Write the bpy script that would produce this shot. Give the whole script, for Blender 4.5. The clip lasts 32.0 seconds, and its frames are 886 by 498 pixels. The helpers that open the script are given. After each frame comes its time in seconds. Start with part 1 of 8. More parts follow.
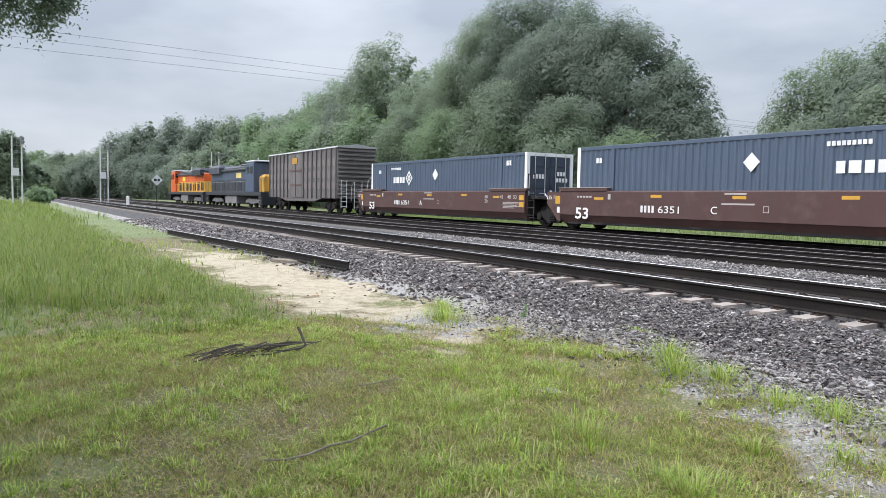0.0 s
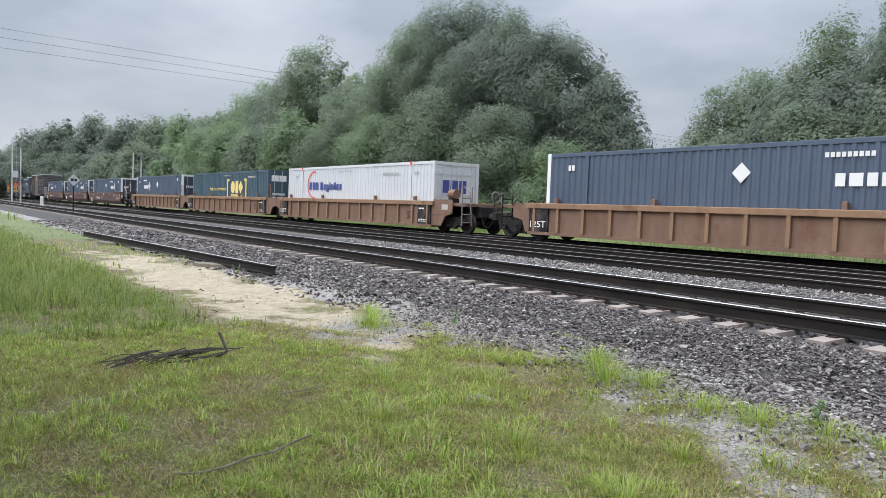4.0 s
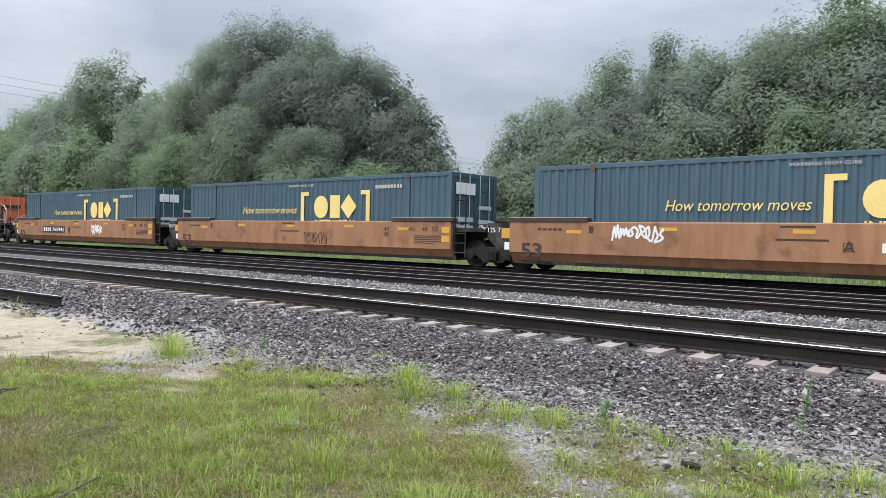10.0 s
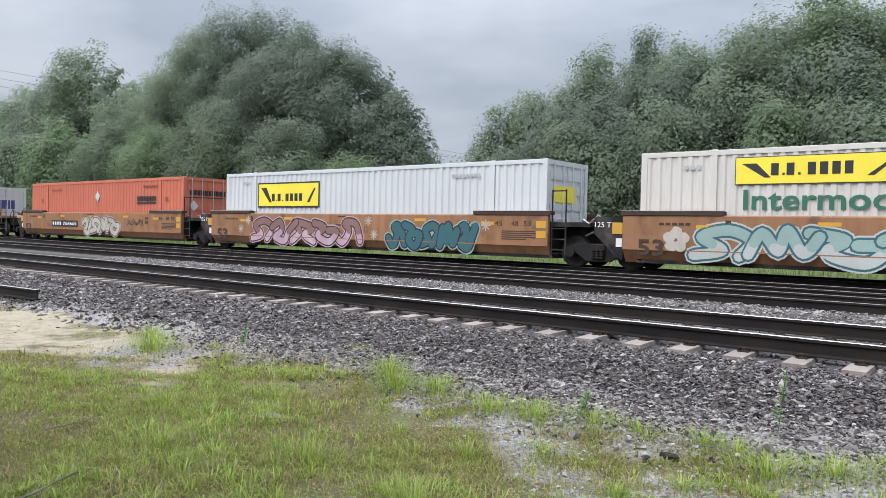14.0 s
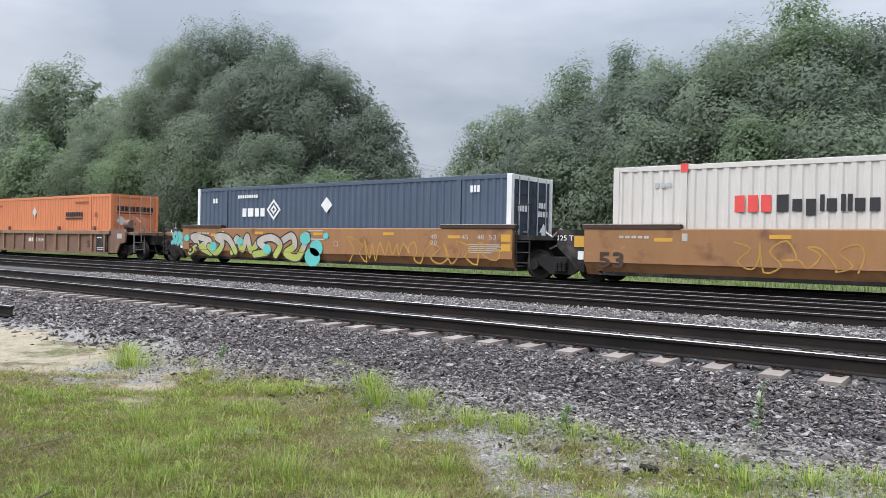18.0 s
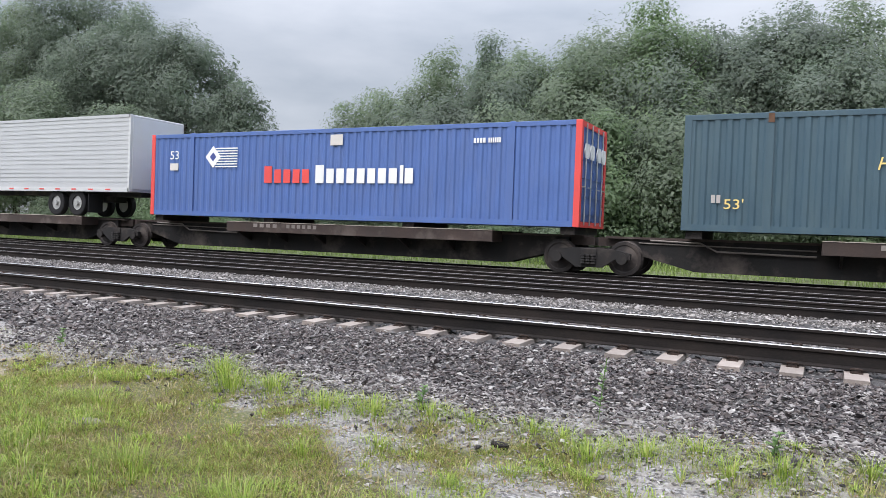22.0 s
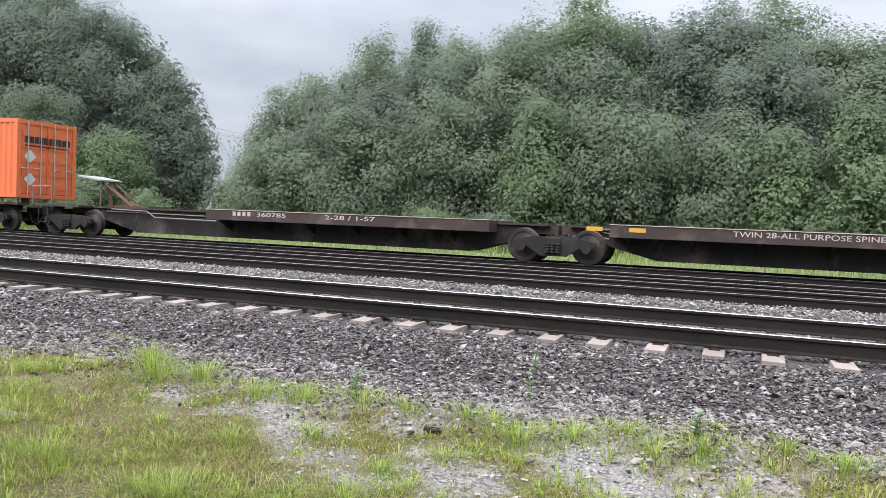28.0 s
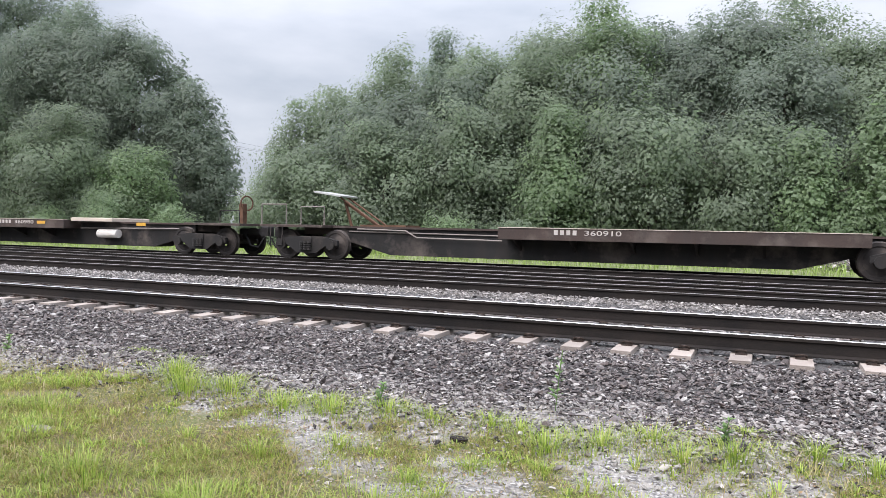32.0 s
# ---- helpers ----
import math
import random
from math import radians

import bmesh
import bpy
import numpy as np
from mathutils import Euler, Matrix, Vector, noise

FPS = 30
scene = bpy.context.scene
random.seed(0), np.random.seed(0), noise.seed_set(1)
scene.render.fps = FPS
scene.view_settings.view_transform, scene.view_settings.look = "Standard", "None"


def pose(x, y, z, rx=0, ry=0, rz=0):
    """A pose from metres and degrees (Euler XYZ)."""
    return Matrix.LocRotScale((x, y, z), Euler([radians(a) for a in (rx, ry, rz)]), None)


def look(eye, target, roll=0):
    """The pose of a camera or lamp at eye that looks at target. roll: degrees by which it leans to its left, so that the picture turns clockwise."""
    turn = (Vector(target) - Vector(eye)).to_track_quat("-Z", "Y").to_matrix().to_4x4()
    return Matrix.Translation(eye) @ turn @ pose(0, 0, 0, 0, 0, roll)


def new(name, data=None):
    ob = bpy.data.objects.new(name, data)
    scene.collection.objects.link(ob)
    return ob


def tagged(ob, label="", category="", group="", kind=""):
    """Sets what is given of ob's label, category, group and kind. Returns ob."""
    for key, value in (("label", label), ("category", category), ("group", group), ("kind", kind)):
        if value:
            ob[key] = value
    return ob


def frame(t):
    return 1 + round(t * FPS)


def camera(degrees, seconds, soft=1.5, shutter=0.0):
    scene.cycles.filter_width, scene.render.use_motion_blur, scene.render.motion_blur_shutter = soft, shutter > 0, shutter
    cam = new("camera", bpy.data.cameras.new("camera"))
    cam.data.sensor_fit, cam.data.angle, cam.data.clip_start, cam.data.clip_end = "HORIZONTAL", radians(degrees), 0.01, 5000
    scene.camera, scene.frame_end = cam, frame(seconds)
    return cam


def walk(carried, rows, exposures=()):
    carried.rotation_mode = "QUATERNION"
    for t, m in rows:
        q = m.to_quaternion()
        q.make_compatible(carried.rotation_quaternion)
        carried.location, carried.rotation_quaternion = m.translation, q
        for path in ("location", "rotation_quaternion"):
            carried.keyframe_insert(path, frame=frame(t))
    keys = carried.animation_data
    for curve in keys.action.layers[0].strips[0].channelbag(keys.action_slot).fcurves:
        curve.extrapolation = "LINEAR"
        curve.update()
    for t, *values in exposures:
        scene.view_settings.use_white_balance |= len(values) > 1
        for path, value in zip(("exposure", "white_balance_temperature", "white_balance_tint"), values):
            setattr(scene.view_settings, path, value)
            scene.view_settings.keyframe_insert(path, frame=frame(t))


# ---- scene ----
# camera, hand-held beside the line
cam = camera(61.8, 32.0, soft=0.7)
PATH = [
    (0, 0.035, -0.119, 1.657, -3.77, -1.13, 59.71),
    (0.5, 0.036, -0.111, 1.657, -3.20, -0.70, 60.05),
    (1, 0.030, -0.105, 1.653, -3.06, -0.72, 60.06),
    (1.5, 0.041, -0.114, 1.656, -3.15, -0.88, 59.91),
    (2, 0.046, -0.120, 1.652, -3.31, -1.11, 59.68),
    (2.5, 0.028, -0.107, 1.650, -3.49, -1.27, 59.42),
    (4.5, -0.114, -0.003, 1.603, -2.66, -2.58, 50.62),
    (5, -0.082, 0.027, 1.600, -2.29, -2.99, 46.05),
    (5.5, -0.066, 0.028, 1.600, -2.04, -3.20, 42.17),
    (6, -0.065, 0.022, 1.598, -1.88, -3.26, 39.95),
    (6.5, -0.069, 0.024, 1.599, -1.78, -3.18, 39.03),
    (7, -0.065, 0.021, 1.601, -1.67, -3.14, 38.71),
    (7.5, -0.060, 0.022, 1.600, -1.59, -3.06, 38.48),
    (8, -0.064, 0.016, 1.599, -1.56, -2.95, 38.19),
    (8.5, -0.059, 0.014, 1.602, -1.50, -2.68, 38.21),
    (9, -0.060, 0.018, 1.605, -1.35, -2.31, 38.53),
    (9.5, -0.043, 0.010, 1.600, -1.10, -1.72, 39.20),
    (10, -0.041, -0.002, 1.595, -0.92, -1.25, 39.98),
    (10.5, -0.045, -0.007, 1.598, -0.87, -0.91, 40.64),
    (11, -0.041, 0.004, 1.594, -0.88, -0.71, 40.97),
    (11.5, -0.039, 0.001, 1.596, -1.01, -0.64, 40.85),
    (12, -0.041, 0.005, 1.598, -1.16, -0.66, 40.37),
    (12.5, -0.037, 0.007, 1.597, -1.31, -0.82, 39.78),
    (13, -0.039, 0.003, 1.601, -1.46, -0.95, 39.23),
    (13.5, -0.035, 0.005, 1.599, -1.49, -1.08, 38.88),
    (14, -0.038, 0.004, 1.596, -1.44, -1.28, 38.58),
    (14.5, -0.036, -0.001, 1.594, -1.34, -1.39, 38.31),
    (16.5, -0.037, -0.010, 1.592, -1.03, -1.57, 37.62),
    (17, -0.031, -0.014, 1.594, -0.85, -1.42, 37.49),
    (17.5, -0.030, -0.010, 1.599, -0.61, -1.21, 37.30),
    (18, -0.027, -0.007, 1.596, -0.33, -1.07, 37.06),
    (18.5, -0.034, -0.003, 1.599, -0.23, -1.05, 36.80),
    (19, -0.029, -0.005, 1.597, -0.29, -1.19, 36.59),
    (19.5, -0.028, -0.002, 1.592, -0.46, -1.43, 36.30),
    (20, -0.032, 0.002, 1.590, -0.67, -1.79, 35.47),
    (20.5, -0.019, -0.000, 1.586, -0.82, -2.02, 33.91),
    (21, -0.016, 0.024, 1.585, -0.94, -2.16, 31.59),
    (21.5, 0.008, 0.046, 1.584, -1.11, -2.16, 29.04),
    (22, 0.021, 0.050, 1.581, -1.29, -2.10, 26.87),
    (22.5, 0.039, 0.060, 1.581, -1.57, -1.94, 25.27),
    (23, 0.039, 0.063, 1.574, -1.80, -1.86, 24.22),
    (23.5, 0.052, 0.069, 1.573, -1.98, -1.85, 23.49),
    (24, 0.053, 0.079, 1.577, -2.08, -1.77, 22.90),
    (24.5, 0.047, 0.077, 1.577, -2.12, -1.85, 22.51),
    (25, 0.042, 0.082, 1.576, -2.12, -1.86, 22.34),
    (25.5, 0.047, 0.071, 1.586, -2.17, -1.89, 22.26),
    (27.5, 0.044, 0.059, 1.580, -1.99, -2.20, 21.79),
    (28, 0.038, 0.057, 1.574, -2.06, -2.34, 21.90),
    (28.5, 0.048, 0.060, 1.573, -2.15, -2.29, 22.32),
    (29, 0.038, 0.048, 1.574, -2.13, -2.03, 22.97),
    (29.5, 0.034, 0.043, 1.575, -1.90, -1.64, 23.58),
    (30, 0.044, 0.045, 1.583, -1.61, -1.06, 24.08),
    (30.5, 0.048, 0.038, 1.583, -1.36, -0.71, 24.25),
    (31, 0.048, 0.040, 1.583, -1.27, -0.55, 24.28),
    (31.5, 0.043, 0.037, 1.579, -1.32, -0.75, 24.17),
    (32, 0.036, 0.031, 1.580, -1.45, -1.18, 23.50),
]
EXPOSURES = [(0, 0.85, 6150, 12), (2.5, 0.76, 6150, 12), (5, 0.62, 6150, 12), (7, 0.7, 6150, 12), (9, 0.72, 6150, 12), (13, 0.64, 6150, 12), (17, 0.68, 6150, 12), (19, 0.58, 6150, 12),
             (21.5, 0.72, 6200, 13), (23, 0.86, 6300, 14), (25, 0.86, 6300, 14), (25.5, 0.64, 6300, 14), (27.5, 0.9, 6300, 14), (29, 1.05, 6350, 15), (32, 1.06, 6350, 15)]
walk(cam, [(t, pose(x, y, z, 90 + pitch, roll, yaw)) for t, x, y, z, pitch, roll, yaw in PATH],
     exposures=EXPOSURES)

# ---- light: overcast sky, brighter overhead than at the horizon, and one wide pale sun ----
SUN_ELEV, SUN_ROT = radians(54), radians(205)
world = bpy.data.worlds.new("overcast")
scene.world = world
world.use_nodes = True
wn, wl = world.node_tree.nodes, world.node_tree.links
wn.clear()
w_out = wn.new("ShaderNodeOutputWorld")
w_bg = wn.new("ShaderNodeBackground")
w_sky = wn.new("ShaderNodeTexSky")
w_sky.sky_type = "NISHITA"
w_sky.sun_disc = False
w_sky.sun_elevation, w_sky.sun_rotation = SUN_ELEV, SUN_ROT
w_sky.air_density, w_sky.dust_density, w_sky.ozone_density = 1.0, 3.0, 1.0
w_co = wn.new("ShaderNodeTexCoord")
w_map = wn.new("ShaderNodeMapping")
w_map.inputs["Scale"].default_value = (1.0, 1.0, 3.2)
w_noise = wn.new("ShaderNodeTexNoise")
w_noise.inputs["Scale"].default_value = 2.3
w_noise.inputs["Detail"].default_value = 6.0
w_ramp = wn.new("ShaderNodeValToRGB")
w_ramp.color_ramp.elements[0].position = 0.41
w_ramp.color_ramp.elements[0].color = (3.0, 3.28, 3.58, 1)
w_ramp.color_ramp.elements[1].position = 0.64
w_ramp.color_ramp.elements[1].color = (4.5, 4.68, 4.88, 1)
w_mix = wn.new("ShaderNodeMix")
w_mix.data_type = "RGBA"
w_mix.inputs["Factor"].default_value = 0.88
wl.new(w_co.outputs["Generated"], w_map.inputs["Vector"])
wl.new(w_map.outputs["Vector"], w_noise.inputs["Vector"])
wl.new(w_noise.outputs["Fac"], w_ramp.inputs["Fac"])
wl.new(w_sky.outputs["Color"], w_mix.inputs["A"])
wl.new(w_ramp.outputs["Color"], w_mix.inputs["B"])
w_sep = wn.new("ShaderNodeSeparateXYZ")
w_dome = wn.new("ShaderNodeMapRange")
w_dome.inputs["From Min"].default_value, w_dome.inputs["From Max"].default_value = 0.15, 1.0
w_dome.inputs["To Min"].default_value, w_dome.inputs["To Max"].default_value = 0.95, 3.7
w_dome.interpolation_type = "SMOOTHSTEP"
w_lit = wn.new("ShaderNodeVectorMath")
w_lit.operation = "SCALE"
wl.new(w_co.outputs["Generated"], w_sep.inputs["Vector"])
wl.new(w_sep.outputs["Z"], w_dome.inputs["Value"])
wl.new(w_mix.outputs["Result"], w_lit.inputs[0])
wl.new(w_dome.outputs["Result"], w_lit.inputs["Scale"])
wl.new(w_lit.outputs["Vector"], w_bg.inputs["Color"])
wl.new(w_bg.outputs["Background"], w_out.inputs["Surface"])
w_bg.inputs["Strength"].default_value = 0.1

sun = new("sun", bpy.data.lights.new("sun", "SUN"))
sun.data.energy, sun.data.angle, sun.data.color = 2.0, radians(60), (1.0, 0.975, 0.94)
sun.matrix_world = look((30 * math.sin(SUN_ROT) * math.cos(SUN_ELEV), 30 * math.cos(SUN_ROT) * math.cos(SUN_ELEV), 30 * math.sin(SUN_ELEV)), (0, 0, 0))


# ---- materials ----
def nodes_of(name):
    m = bpy.data.materials.new(name)
    m.use_nodes = True
    nt = m.node_tree
    return m, nt.nodes, nt.links, nt.nodes["Principled BSDF"]


def surface(name, c1, c2, rough=0.7, metal=0.0, scale=2.0, fine=40.0, bump=0.15, stretch=(1, 1, 1), amount=1.0, spread=0.0, dirt=None, gen="Object", blotch=None):
    """Two colours mixed by noise at two scales, with fine relief; dirt: (colour, amount) in streaks."""
    m, n, l, b = nodes_of(name)
    co = n.new("ShaderNodeTexCoord")
    mp = n.new("ShaderNodeMapping")
    mp.inputs["Scale"].default_value = stretch
    l.new(co.outputs[gen], mp.inputs["Vector"])
    a = n.new("ShaderNodeTexNoise")
    a.inputs["Scale"].default_value, a.inputs["Detail"].default_value = scale, 5.0
    f = n.new("ShaderNodeTexNoise")
    f.inputs["Scale"].default_value, f.inputs["Detail"].default_value = fine, 3.0
    for t in (a, f):
        l.new(mp.outputs["Vector"], t.inputs["Vector"])
    ad = n.new("ShaderNodeMath")
    ad.operation = "MULTIPLY_ADD"
    ad.inputs[1].default_value, ad.inputs[2].default_value = 0.45, 0.0
    l.new(f.outputs["Fac"], ad.inputs[0])
    sm = n.new("ShaderNodeMath")
    sm.operation = "ADD"
    l.new(a.outputs["Fac"], sm.inputs[0])
    l.new(ad.outputs[0], sm.inputs[1])
    rp = n.new("ShaderNodeMapRange")
    rp.inputs["From Min"].default_value, rp.inputs["From Max"].default_value = 0.5, 0.95
    rp.inputs["To Max"].default_value = amount
    l.new(sm.outputs[0], rp.inputs["Value"])
    mx = n.new("ShaderNodeMix")
    mx.data_type = "RGBA"
    mx.inputs["A"].default_value, mx.inputs["B"].default_value = (*c1, 1), (*c2, 1)
    l.new(rp.outputs["Result"], mx.inputs["Factor"])
    col = mx.outputs["Result"]
    if dirt:
        d = n.new("ShaderNodeTexNoise")
        d.inputs["Scale"].default_value, d.inputs["Detail"].default_value = 1.0, 6.0
        dm = n.new("ShaderNodeMapping")
        dm.inputs["Scale"].default_value = dirt[2] if len(dirt) > 2 else (3.0, 3.0, 0.5)
        l.new(co.outputs[gen], dm.inputs["Vector"])
        l.new(dm.outputs["Vector"], d.inputs["Vector"])
        dr = n.new("ShaderNodeMapRange")
        dr.inputs["From Min"].default_value, dr.inputs["From Max"].default_value, dr.inputs["To Max"].default_value = 0.45, 0.72, dirt[1]
        l.new(d.outputs["Fac"], dr.inputs["Value"])
        dx = n.new("ShaderNodeMix")
        dx.data_type = "RGBA"
        dx.inputs["B"].default_value = (*dirt[0], 1)
        l.new(col, dx.inputs["A"])
        l.new(dr.outputs["Result"], dx.inputs["Factor"])
        col = dx.outputs["Result"]
    if blotch:
        for c, low, high, size in blotch:
            bn = n.new("ShaderNodeTexNoise")
            bn.inputs["Scale"].default_value, bn.inputs["Detail"].default_value, bn.inputs["Roughness"].default_value = size, 7.0, 0.62
            l.new(co.outputs[gen], bn.inputs["Vector"])
            bm = n.new("ShaderNodeMapRange")
            bm.inputs["From Min"].default_value, bm.inputs["From Max"].default_value, bm.inputs["To Max"].default_value = low, high, 0.75
            l.new(bn.outputs["Fac"], bm.inputs["Value"])
            bx = n.new("ShaderNodeMix")
            bx.data_type = "RGBA"
            bx.inputs["B"].default_value = (*c, 1)
            l.new(col, bx.inputs["A"])
            l.new(bm.outputs["Result"], bx.inputs["Factor"])
            col = bx.outputs["Result"]
    if spread:
        oi = n.new("ShaderNodeObjectInfo")
        hs = n.new("ShaderNodeHueSaturation")
        mr = n.new("ShaderNodeMapRange")
        mr.inputs["To Min"].default_value, mr.inputs["To Max"].default_value = 1 - spread, 1 + spread
        l.new(oi.outputs["Random"], mr.inputs["Value"])
        l.new(mr.outputs["Result"], hs.inputs["Value"])
        l.new(col, hs.inputs["Color"])
        col = hs.outputs["Color"]
    l.new(col, b.inputs["Base Color"])
    b.inputs["Roughness"].default_value, b.inputs["Metallic"].default_value = rough, metal
    if bump:
        bp = n.new("ShaderNodeBump")
        bp.inputs["Strength"].default_value, bp.inputs["Distance"].default_value = bump, 0.02
        l.new(f.outputs["Fac"], bp.inputs["Height"])
        l.new(bp.outputs["Normal"], b.inputs["Normal"])
    return m


def island(name, colours, rough=0.8, trans=0.0, bump=False):
    """A colour picked per loose piece from a ramp."""
    m, n, l, b = nodes_of(name)
    ge = n.new("ShaderNodeNewGeometry")
    rp = n.new("ShaderNodeValToRGB")
    el = rp.color_ramp.elements
    while len(el) < len(colours):
        el.new(0.5)
    for k, c in enumerate(colours):
        el[k].position, el[k].color = k / (len(colours) - 1), (*c, 1)
    l.new(ge.outputs["Random Per Island"], rp.inputs["Fac"])
    l.new(rp.outputs["Color"], b.inputs["Base Color"])
    b.inputs["Roughness"].default_value = rough
    if trans:
        out = n["Material Output"]
        tr = n.new("ShaderNodeBsdfTranslucent")
        ms = n.new("ShaderNodeMixShader")
        ms.inputs["Fac"].default_value = trans
        l.new(rp.outputs["Color"], tr.inputs["Color"])
        l.new(b.outputs["BSDF"], ms.inputs[1])
        l.new(tr.outputs["BSDF"], ms.inputs[2])
        l.new(ms.outputs["Shader"], out.inputs["Surface"])
    if bump:
        nz = n.new("ShaderNodeTexNoise")
        nz.inputs["Scale"].default_value = 60
        co = n.new("ShaderNodeTexCoord")
        l.new(co.outputs["Object"], nz.inputs["Vector"])
        bp = n.new("ShaderNodeBump")
        bp.inputs["Strength"].default_value, bp.inputs["Distance"].default_value = 0.5, 0.01
        l.new(nz.outputs["Fac"], bp.inputs["Height"])
        l.new(bp.outputs["Normal"], b.inputs["Normal"])
    return m


def ground_material():
    m, n, l, b = nodes_of("ground_soil")
    co = n.new("ShaderNodeTexCoord")

    def nz(scale, detail=5):
        t = n.new("ShaderNodeTexNoise")
        t.inputs["Scale"].default_value, t.inputs["Detail"].default_value = scale, detail
        l.new(co.outputs["Object"], t.inputs["Vector"])
        return t.outputs["Fac"]

    def mix(fac, a, bb):
        x = n.new("ShaderNodeMix")
        x.data_type = "RGBA"
        for key, v in (("Factor", fac), ("A", a), ("B", bb)):
            if isinstance(v, tuple):
                x.inputs[key].default_value = (*v, 1)
            else:
                l.new(v, x.inputs[key])
        return x.outputs["Result"]

    def rng(v, a, c):
        r = n.new("ShaderNodeMapRange")
        r.inputs["From Min"].default_value, r.inputs["From Max"].default_value = a, c
        l.new(v, r.inputs["Value"])
        return r.outputs["Result"]

    soil = mix(rng(nz(1.3), 0.4, 0.62), (0.11, 0.08, 0.042), (0.115, 0.125, 0.042))
    soil = mix(rng(nz(26, 5), 0.53, 0.66), soil, (0.3, 0.245, 0.15))
    soil = mix(rng(nz(75, 3), 0.56, 0.66), soil, (0.045, 0.035, 0.024))
    far = mix(rng(nz(0.25), 0.4, 0.62), (0.125, 0.16, 0.06), (0.17, 0.185, 0.09))
    far = mix(rng(nz(9, 5), 0.4, 0.7), far, (0.1, 0.125, 0.045))
    sand = mix(rng(nz(7, 6), 0.38, 0.68), (0.36, 0.31, 0.22), (0.24, 0.2, 0.135))
    sand = mix(rng(nz(50, 3), 0.5, 0.7), sand, (0.42, 0.37, 0.28))
    grav = mix(rng(nz(38, 4), 0.4, 0.66), (0.1, 0.094, 0.09), (0.42, 0.405, 0.39))
    grav = mix(rng(nz(11, 4), 0.45, 0.6), grav, (0.27, 0.25, 0.225))
    masks = []
    for key in ("sand", "gravel", "meadow"):
        at = n.new("ShaderNodeAttribute")
        at.attribute_name = key
        ad = n.new("ShaderNodeMath")
        ad.operation = "ADD"
        sb = n.new("ShaderNodeMath")
        sb.operation = "MULTIPLY_ADD"
        sb.inputs[1].default_value, sb.inputs[2].default_value = 0.9, -0.45
        l.new(nz(4.5, 6), sb.inputs[0])
        l.new(at.outputs["Fac"], ad.inputs[0])
        l.new(sb.outputs[0], ad.inputs[1])
        masks.append(rng(ad.outputs[0], 0.35, 0.65))
    c = mix(masks[2], soil, far)
    c = mix(masks[0], c, sand)
    c = mix(masks[1], c, grav)
    l.new(c, b.inputs["Base Color"])
    b.inputs["Roughness"].default_value = 0.95
    bp = n.new("ShaderNodeBump")
    bp.inputs["Strength"].default_value, bp.inputs["Distance"].default_value = 0.7, 0.03
    l.new(nz(45, 5), bp.inputs["Height"])
    l.new(bp.outputs["Normal"], b.inputs["Normal"])
    return m


M = {}
M["ground"] = ground_material()
# near-black bed colour puts shade into the gaps between the stones
M["ballast"] = surface("ballast_bed", (0.012, 0.011, 0.011), (0.1, 0.094, 0.092), 0.95, scale=14, fine=55, bump=0.9)
# dark for oil, with the shadow beneath the train painted in too
M["ballast_dark"] = surface("ballast_oil_shade", (0.03, 0.027, 0.024), (0.14, 0.125, 0.11), 0.95, scale=12, fine=50, bump=0.9)
M["stone"] = island("ballast_stone", [(0.0164, 0.0135, 0.0142), (0.0384, 0.0308, 0.0319), (0.0912, 0.0742, 0.0725), (0.191, 0.17, 0.162), (0.0684, 0.0479, 0.0415), (0.364, 0.344, 0.327), (0.0255, 0.0207, 0.0211), (0.119, 0.0949, 0.0867)], 0.7, bump=True)
M["stone_pale"] = island("ballast_stone_pale", [(0.057, 0.0513, 0.049), (0.162, 0.147, 0.14), (0.285, 0.263, 0.248), (0.095, 0.0855, 0.0817), (0.399, 0.369, 0.348), (0.209, 0.189, 0.176)], 0.7, bump=True)
M["pebble"] = island("pale_pebble", [(0.199, 0.184, 0.167), (0.328, 0.3, 0.27), (0.458, 0.426, 0.392), (0.129, 0.117, 0.107)], 0.9)
M["rail"] = surface("rail_steel_brown", (0.013, 0.012, 0.012), (0.03, 0.024, 0.021), 0.75, 0.0, scale=3, fine=60, stretch=(0.4, 1, 1))
M["rail_top"] = surface("rail_head_polished", (0.72, 0.72, 0.72), (0.56, 0.56, 0.56), 0.34, 1.0, scale=0.8, fine=30, bump=0.02)
M["rail_dull"] = surface("rail_head_dull", (0.26, 0.25, 0.245), (0.15, 0.14, 0.135), 0.5, 0.6, scale=0.8, fine=30, bump=0.02)
M["rail"].node_tree.nodes["Principled BSDF"].inputs["Specular IOR Level"].default_value = 0.15
M["rust"] = surface("rusty_steel", (0.07, 0.035, 0.02), (0.14, 0.075, 0.045), 0.85, 0.2, scale=5, fine=60)
M["concrete"] = surface("concrete_tie", (0.31, 0.27, 0.24), (0.225, 0.185, 0.16), 0.9, scale=4, fine=60, spread=0.18)
M["tie_wood"] = surface("tie_wood_dark", (0.035, 0.028, 0.024), (0.09, 0.075, 0.065), 0.95, scale=4, fine=40)
M["clip"] = surface("clip_steel", (0.03, 0.022, 0.018), (0.07, 0.045, 0.035), 0.6, 0.5, scale=20)
M["grass"] = island("grass_blade", [(0.113, 0.194, 0.0238), (0.227, 0.344, 0.0391), (0.355, 0.477, 0.068), (0.493, 0.554, 0.14), (0.148, 0.244, 0.0306), (0.493, 0.466, 0.17), (0.296, 0.427, 0.0578)], 0.5, trans=0.45)
